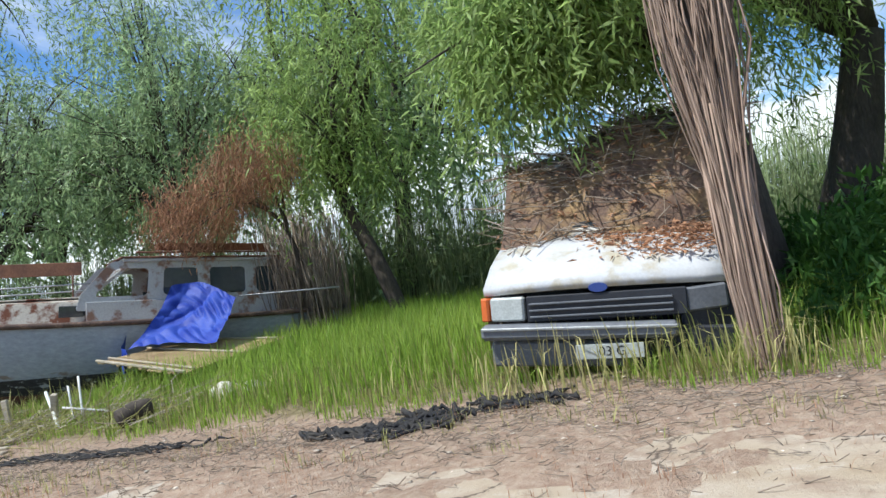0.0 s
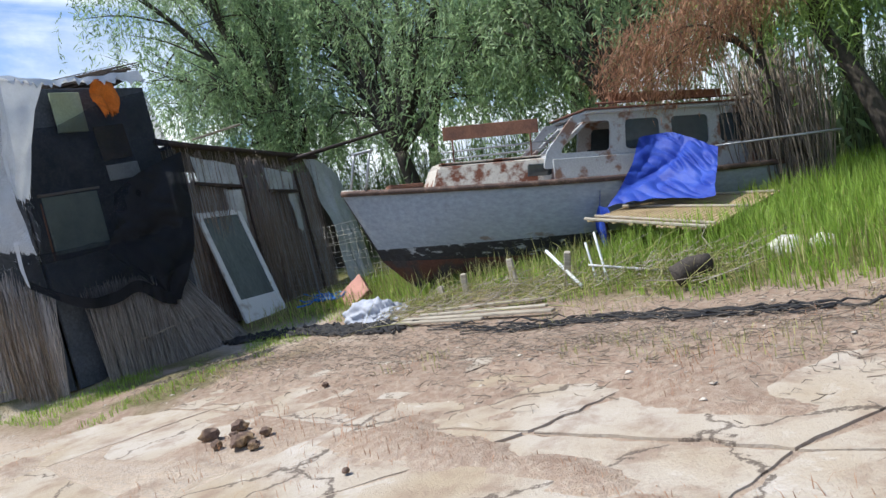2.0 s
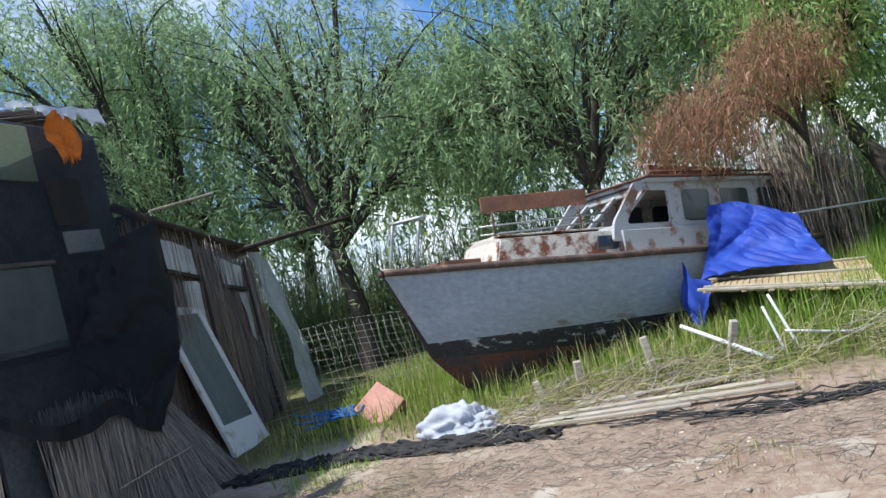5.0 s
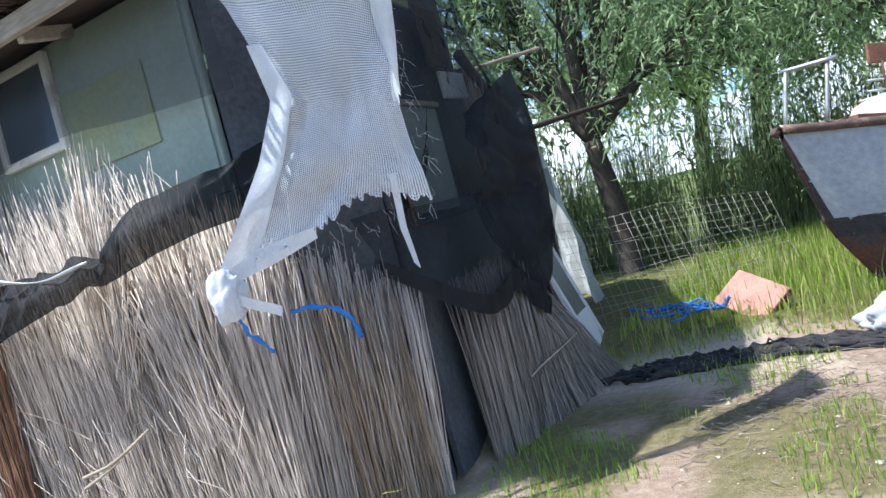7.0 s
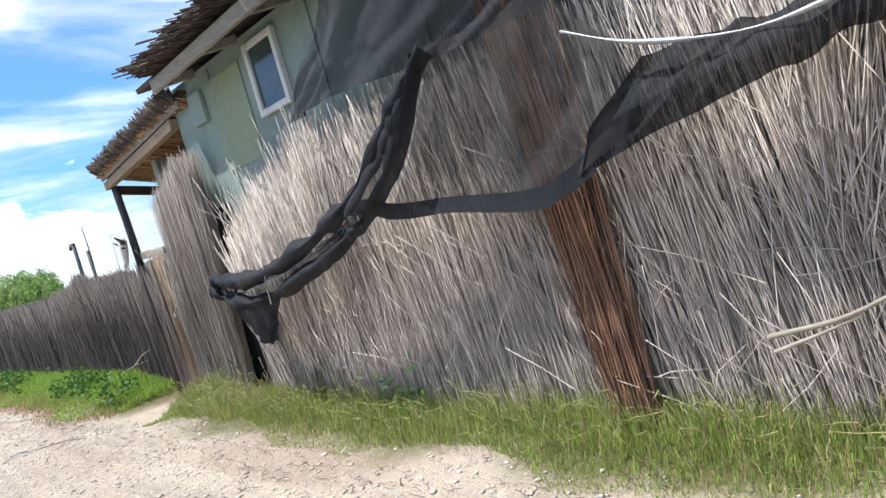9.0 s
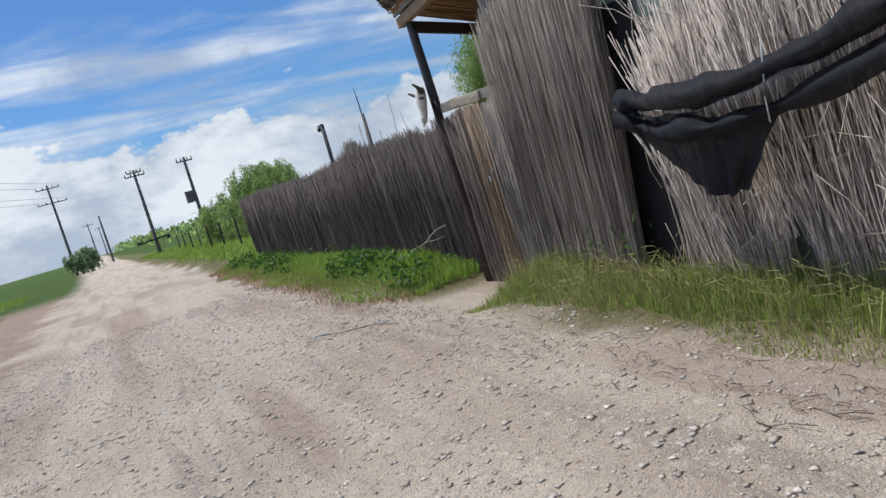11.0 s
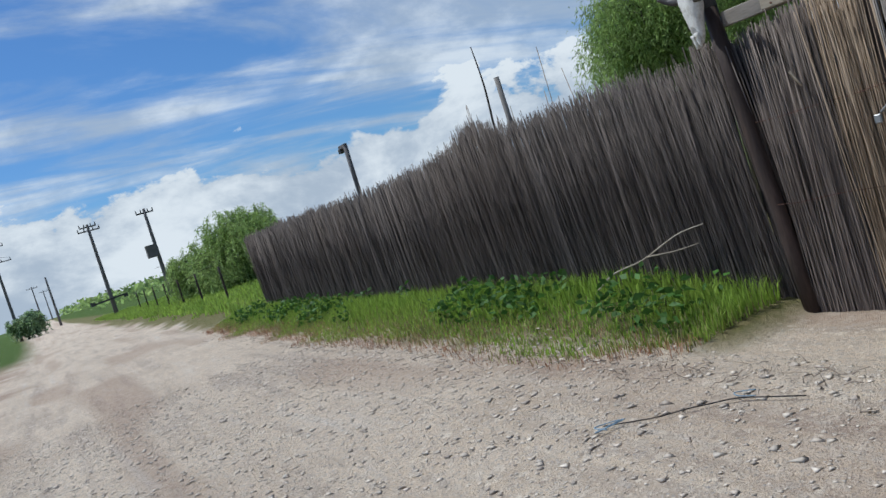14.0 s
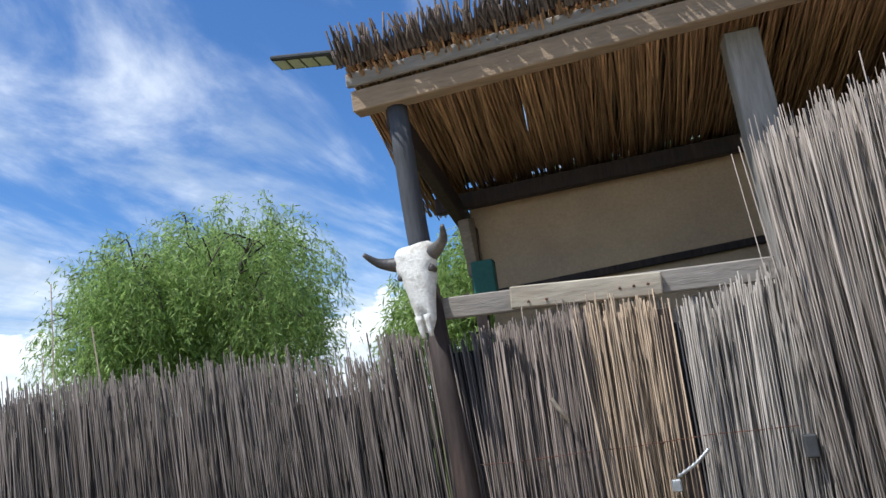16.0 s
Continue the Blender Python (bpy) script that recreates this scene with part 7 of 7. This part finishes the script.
def pieces():
    r = np.random.default_rng(77)
    root = thing("red_board", pose(-10.9, 7.7, 0.24, 0, 0, 0), "square faded red board tipped on a corner", "board")
    u, w = Vector((0.72, -0.1, 0.02)).normalized(), Vector((-0.16, 0.52, 0.42)).normalized()
    face = Matrix((u, w, u.cross(w))).transposed().to_4x4() @ pose(0, 0, 0, 0, 0, 45)
    bm = box((0.5, 0.5, 0.02))
    bm.transform(face)
    part("panel", bm, TILE_RED, root)
    for k, at in enumerate(((0, -0.24, -0.05), (0.24, 0, -0.05))):
        bm = box((0.5, 0.02, 0.09) if k == 0 else (0.02, 0.46, 0.09), at)
        bm.transform(face)
        part("rim", bm, PLANK_BROWN, root, "brown split edge")
    root = thing("white_cloth", pose(-9.6, 6.75, float(height(-9.6, 6.75))), "crumpled white cloth on the ground", "cloth")
    bm = bmesh.new()
    bmesh.ops.create_icosphere(bm, subdivisions=5, radius=0.29)
    for v in bm.verts:
        a = v.co.copy()
        v.co *= 1 + 0.45 * noise.noise(a * 4) + 0.4 * abs(noise.noise(a * 10)) + 0.15 * abs(noise.noise(a * 25))
        v.co.z = max(v.co.z, -0.02) * (0.75 if a.x < 0.1 else 0.5)
        v.co.x *= 1.25
    part("fold", bm, CLOTH_WHITE, root, "", True)
    for a, b, w in (((-8.75, 6.28), (-6.75, 6.2), 0.08), ((-8.6, 6.42), (-6.95, 6.42), 0.06), ((-8.8, 6.16), (-7.5, 6.08), 0.05), ((-8.5, 6.6), (-7.2, 6.75), 0.06)):
        a, b = (Vector((*p, float(height(*p)) + 0.05)) for p in (a, b))
        tagged(part("plank", bar(a, b, w, 0.028), WOOD_PALE), "weathered pale plank lying in the grass", "plank", "planks by the boat")
    for p, h, t in (((-8.55, 7.25), 0.32, 4), ((-7.85, 7.3), 0.4, -4), ((-7.2, 7.3), 0.42, 14), ((-8.95, 7.3), 0.2, -8)):
        ob = part("stake", box((0.07, 0.06, h), (0, 0, h / 2), bevel=0.008), WOOD_PALE)
        ob.matrix_world = pose(p[0], p[1], float(height(*p)) - 0.04, t, t, 20)
        tagged(ob, "short pale wooden stake in the grass", "stake", "stakes by the boat")
    for k, (a, b, rr) in enumerate((((-6.6, 7.1, 0.05), (-6.75, 7.3, 0.58), 0.013), ((-6.72, 7.1, 0.05), (-6.82, 7.2, 0.5), 0.012), ((-6.85, 7.0, 0.08), (-7.55, 7.6, 0.42), 0.02), ((-6.0, 7.2, 0.1), (-6.7, 6.95, 0.3), 0.012))):
        ob = part("pipe", rod(a, b, rr, sides=10), WHITE_PAINT, None, "", True)
        tagged(ob, "thin white plastic pipe tossed in the grass", "pipe", "white pipes")
    root = thing("log", pose(-5.58, 6.72, 0.1), "short split grey log at the grass edge", "log")
    part("wood", rod((-0.12, -0.08, 0.04), (0.14, 0.1, 0.1), 0.105, 0.085, 12, 0.03), BARK, root)
    for p, s in (((-4.9, 7.35), 0.16), ((-4.6, 7.4), 0.13)):
        bm = bmesh.new()
        bmesh.ops.create_icosphere(bm, subdivisions=3, radius=s)
        for v in bm.verts:
            v.co *= 1 + 0.3 * noise.noise(v.co * 9)
            v.co.z *= 0.75
        ob = part("white_sack", bm, SHEET_WHITE, None, "", True)
        ob.matrix_world = pose(*p, float(height(*p)) + s * 0.5)
        tagged(ob, "lumpy off-white sack in the grass", "sack", "sacks in the grass")
    # cut canes and straw strewn before the boat
    for n, mat, name, label in ((420, WOOD_PALE, "cut_canes", "pale cut canes strewn before the boat"), (520, GRASS_DRY, "flattened_straw", "flattened yellow-green straw before the boat")):
        x = r.uniform(-9.3, -5.2, n)
        y = 6.75 + 0.1 * (x + 7) + r.normal(0.25, 0.32, n)
        a = r.normal(0.3, 0.7, n)
        ln = r.uniform(0.15, 0.6, n)
        foot = np.column_stack((x, y, height(x, y) + r.uniform(0.02, 0.16, n)))
        head = foot + np.column_stack((np.cos(a) * ln, np.sin(a) * ln, r.normal(0.02, 0.1, n)))
        stuff(name, stalks(foot, head, r.uniform(0.002, 0.0055, n), 0.03), mat, label, "litter")
    # wire mesh panel between lean-to and boat
    root = thing("wire_mesh", pose(0, 0, 0), "bent sheet of welded wire mesh", "wire mesh")
    a, b = np.array((-12.45, 7.9, 0.05)), np.array((-10.5, 9.3, 0.0))
    for k in np.linspace(0, 1, 26):
        p = a + (b - a) * k
        part("wire", rod(p, p + (-0.35 + 0.1 * k, 0.35, 1.25 - 0.2 * k), 0.0021, sides=4, wobble=0.02), WIRE, root)
    for z in np.linspace(0.02, 1, 15):
        o = np.array((-0.35, 0.35, 1.25)) * z
        o2 = np.array((-0.25, 0.35, 1.05)) * z
        part("wire", rod(a + o, b + o2, 0.0021, sides=4, wobble=0.025), WIRE, root)
    root = thing("blue_net", pose(0, 0, 0), "tangle of blue rope at the reed wall", "rope")
    for k in range(7):
        p = bend(np.array([(-11.9, 7.7, 0.1), (-11.6, 7.9, 0.14), (-11.3, 7.7, 0.1), (-11.5, 7.5, 0.1)]) + r.normal(0, 0.12, (4, 3)) * (1, 1, 0.3), 6)
        p[:, 2] = height(p[:, 0], p[:, 1]) + 0.1 + np.abs(r.normal(0, 0.03, len(p)))
        part("strand", tube(p, np.full(len(p), 0.012), 5), BLUE_ROPE, root)
    # clods, stones, sticks
    n = 14
    for k in range(n):
        x, y = (-7.5 + r.normal(0, 0.17), 3.08 + r.normal(0, 0.1)) if k < 9 else (r.uniform(-9, 0), r.uniform(1.5, 5))
        s = r.uniform(0.03, 0.07) if k < 9 else r.uniform(0.015, 0.03)
        bm = bmesh.new()
        bmesh.ops.create_icosphere(bm, subdivisions=2, radius=s)
        for v in bm.verts:
            v.co *= 1 + 0.5 * noise.noise(v.co * 25 + Vector((k, 0, 0)))
            v.co.z *= 0.7
        ob = part("clod", bm, SOIL_DEBRIS)
        ob.matrix_world = pose(x, y, float(height(x, y)) + 0.02 + s * 0.35, 0, 0, r.uniform(0, 360))
        tagged(ob, "dry brown clod of earth", "clod", "clods on the concrete")
    root = thing("branch", pose(0, 0, 0), "bare pale branch leaning on the reed fence", "branch")
    part("wood", tube(bend([(-24.9, 3.55, 0.15), (-24.65, 3.62, 0.32), (-24.35, 3.7, 0.4), (-24.0, 3.76, 0.55), (-23.75, 3.8, 0.6)], 5), np.linspace(0.01, 0.004, 21), 6), WOOD_PALE, root)
    part("twig", tube(bend([(-24.3, 3.7, 0.42), (-24.0, 3.72, 0.44), (-23.8, 3.76, 0.47)], 4), np.linspace(0.007, 0.003, 9), 5), WOOD_PALE, root)
    root = thing("stick", pose(0, 0, 0), "forked dry stick stuck in the reeds", "stick")
    part("wood", tube(bend([(-14.3, 3.22, 0.62), (-13.95, 3.2, 0.7), (-13.6, 3.22, 0.86)], 5), np.linspace(0.014, 0.007, 11), 6), WOOD_PALE, root)
    part("fork", tube(bend([(-14.28, 3.2, 0.56), (-14.05, 3.2, 0.64), (-13.9, 3.2, 0.7)], 4), np.linspace(0.01, 0.006, 9), 6), WOOD_PALE, root)
    root = thing("wire", pose(0, 0, 0), "length of dark wire with blue string on the track", "wire")
    p = bend([(-22.75, 1.72, 0), (-22.6, 1.85, 0), (-22.45, 2.05, 0), (-22.3, 2.2, 0), (-22.05, 2.3, 0)], 6)
    p[:, 2] = height(p[:, 0], p[:, 1]) + 0.02
    part("strand", tube(p, np.full(len(p), 0.0035), 5), ROPE_BLACK, root)
    for c in ((-22.72, 1.75), (-22.28, 2.22)):
        q = bend(np.array([(c[0], c[1], 0)] * 5) + r.normal(0, 0.05, (5, 3)), 5)
        q[:, 2] = height(q[:, 0], q[:, 1]) + 0.025
        part("string", tube(q, np.full(len(q), 0.003), 5), BLUE_PALE, root, "pale blue string")


WIRE = material("dull_wire", (0.46, 0.43, 0.38), 0.6, 0.2, 8, 60, metal=0.3)
SHEET_WHITE = material("sack_white", (0.62, 0.58, 0.52), 0.8, 0.15, 6, 60)
BLUE_PALE = material("pale_blue_string", (0.25, 0.36, 0.45), 0.8, 0.2, 9, 60)
pieces()


def stones():
    n = 72000
    x = np.concatenate((rng.uniform(-30, -11, 70000), rng.uniform(-11, 3, 2000)))
    y = np.concatenate((rng.uniform(-3.6, 3.0, 70000), rng.uniform(3.8, 6.2, 2000)))
    s = rng.gamma(0.9, 0.005, n) + 0.003
    s = np.where(rng.uniform(0, 1, n) < 0.07, rng.uniform(0.014, 0.034, n), s)
    z = height(x, y)
    dirs = np.array([(1, 0, 0), (-0.5, 0.87, 0), (-0.5, -0.87, 0), (0.2, 0.1, 0.8), (-0.2, -0.1, -0.5), (0.5, 0.6, 0.3)])
    v = dirs[None] * s[:, None, None] * rng.uniform(0.6, 1.3, (n, 6, 3)) * (1, 1, 0.36)
    a = rng.uniform(0, 6.28, n)
    c, d = np.cos(a)[:, None], np.sin(a)[:, None]
    v = np.stack((v[..., 0] * c - v[..., 1] * d, v[..., 0] * d + v[..., 1] * c, v[..., 2]), -1) + np.column_stack((x, y, z + s * 0.08))[:, None]
    f = np.array([(0, 5, 3), (5, 1, 3), (1, 2, 3), (2, 0, 3), (5, 0, 4), (1, 5, 4), (2, 1, 4), (0, 2, 4)])
    stuff("stones", (v.reshape(-1, 3), (f[None] + (np.arange(n) * 6)[:, None, None]).reshape(-1, 3)), STONE, "loose pale stones on the track", "stones")
    n = 9600
    x = np.concatenate((rng.uniform(-11, 1, 7000), rng.uniform(-36, -11, 2600)))
    y = np.concatenate((rng.normal(5.2, 0.6, 7000), np.where(rng.uniform(0, 1, 2600) < 0.4, rng.normal(2.55, 0.2, 2600), rng.normal(-2.7, 0.5, 2600))))
    base = np.column_stack((x, y, height(x, y) + 0.012))
    a = rng.uniform(0, 6.28, n)
    ln = rng.uniform(0.04, 0.17, n)
    head = base + np.column_stack((np.cos(a) * ln, np.sin(a) * ln * 0.5, rng.uniform(0, 0.03, n)))
    stuff("straw_litter", stalks(base, head, rng.uniform(0.0015, 0.004, n), 0.01), TWIG, "dry twigs and straw strewn on the ground", "litter")


stones()


# ---- behind the fence and far off ----
def lamp_pole():
    root = thing("lamp_pole", pose(-35.5, 6.4, 0), "grey pole with a short lamp arm behind the fence", "street lamp")
    part("pole", rod((0, 0, 0), (0.02, 0, 3.05), 0.055), CONCRETE_POLE, root)
    part("arm", box((0.36, 0.08, 0.08), (-0.12, 0, 3.08)), CONCRETE_POLE, root)
    part("head", box((0.14, 0.1, 0.1), (-0.27, 0, 3.0)), LAMP_DARK, root)
    root = thing("bare_sapling", pose(-26.5, 4.2, 0), "thin bare stem rising behind the fence", "sapling")
    part("stem", tube(bend([(0, 0, 0), (-0.02, 0, 1.6), (0.03, 0, 2.3), (0.0, 0, 2.75)], 5), np.linspace(0.02, 0.006, 16), 6), BARK, root)
    n = 11
    x = rng.uniform(-27.3, -25.2, n)
    base = np.column_stack((x, np.full(n, 4.35), np.zeros(n)))
    head = base + np.column_stack((rng.normal(0, 0.1, n), np.zeros(n), rng.uniform(1.7, 2.5, n)))
    stuff("reed_stems", stalks(base, head, 0.006, 0.04), TWIG, "thin dry reed stems above the fence", "reeds")


lamp_pole()


def utility_pole(x, y, h, arms, label, lamp=False):
    root = thing("utility_pole", pose(x, y, float(height(x, y)) - 0.1), label, "utility pole", "utility poles")
    part("shaft", rod((0, 0, 0), (0, 0, h), 0.17, 0.1, 8), CONCRETE_POLE, root)
    for z, w in arms:
        part("crossarm", box((0.1, w, 0.1), (0, 0, z)), CONCRETE_POLE, root)
        for s in (-0.48, -0.2, 0.2, 0.48):
            part("insulator", rod((0, s * w, z + 0.05), (0, s * w, z + 0.28), 0.05, 0.03, 6, steps=2), LAMP_DARK, root)
    if lamp:
        part("transformer", box((0.6, 0.7, 0.9), (0.2, -0.4, h * 0.55)), CONCRETE_POLE, root)


utility_pole(-84, 4.9, 7.4, ((6.9, 1.6), (7.2, 1.2)), "dark concrete pole with crossarms beside the track")
utility_pole(-78, 8.3, 6.9, ((6.6, 1.2),), "dark concrete pole with a transformer", True)
utility_pole(-109, -2.3, 10.4, ((10.0, 2.4), (8.4, 3.0)), "tall double-armed power pole in the field")
utility_pole(-129, 2.0, 6.6, (), "plain distant power pole")
utility_pole(-190, 0.5, 8.0, ((7.6, 2.0),), "distant power pole with a crossarm")
utility_pole(-240, 3.0, 8.0, ((7.6, 2.0),), "distant power pole with a crossarm")


def barrier_and_wires():
    root = thing("barrier", pose(-83.6, 4.8, 0), "dark cross barrier at the foot of a pole", "barrier")
    part("bar", bar((0, -1.4, 1.35), (0, 1.2, 1.5), 0.12, 0.14), LAMP_DARK, root)
    for s in (-1.3, 1.1):
        part("weight", box((0.2, 0.3, 0.3), (0, s, 1.4)), LAMP_DARK, root)
    root = thing("power_lines", pose(0, 0, 0), "sagging overhead power lines across the field", "power line")
    for dy, z in ((-1.1, 10.2), (1.1, 10.2), (-1.4, 8.6), (1.4, 8.6)):
        p = bend([(-109, -2.3 + dy, z), (-75, -9 + dy, z - 0.9), (-40, -15.5 + dy, z + 0.1), (0, -25 + dy, z - 0.8)], 8)
        part("wire", tube(p, np.full(len(p), 0.014), 4), LAMP_DARK, root)
    root = thing("field_fence", pose(0, 0, 0), "row of thin posts along the track", "fence")
    for k in range(7):
        x = -46 - 5.0 * k
        part("post", rod((x, 5.2 + 0.1 * k, 0), (x, 5.2 + 0.1 * k, 1.35), 0.045, 0.04, 6), WOOD_DARK, root)
    n = 6000
    x = rng.uniform(-420, -130, n)
    y = rng.uniform(8, 60, n)
    at = np.column_stack((x, y, height(x, y) + rng.uniform(0, 2.6, n) * (0.5 + vnoise(x, y, 25, 91))))
    stuff("far_bushes", leaves(at, rng.normal(0, 1, (n, 3)), rng.uniform(0.6, 1.4, n), rng.uniform(0.4, 0.9, n)), LEAF, "distant line of bushes along the horizon", "bushes")


barrier_and_wires()
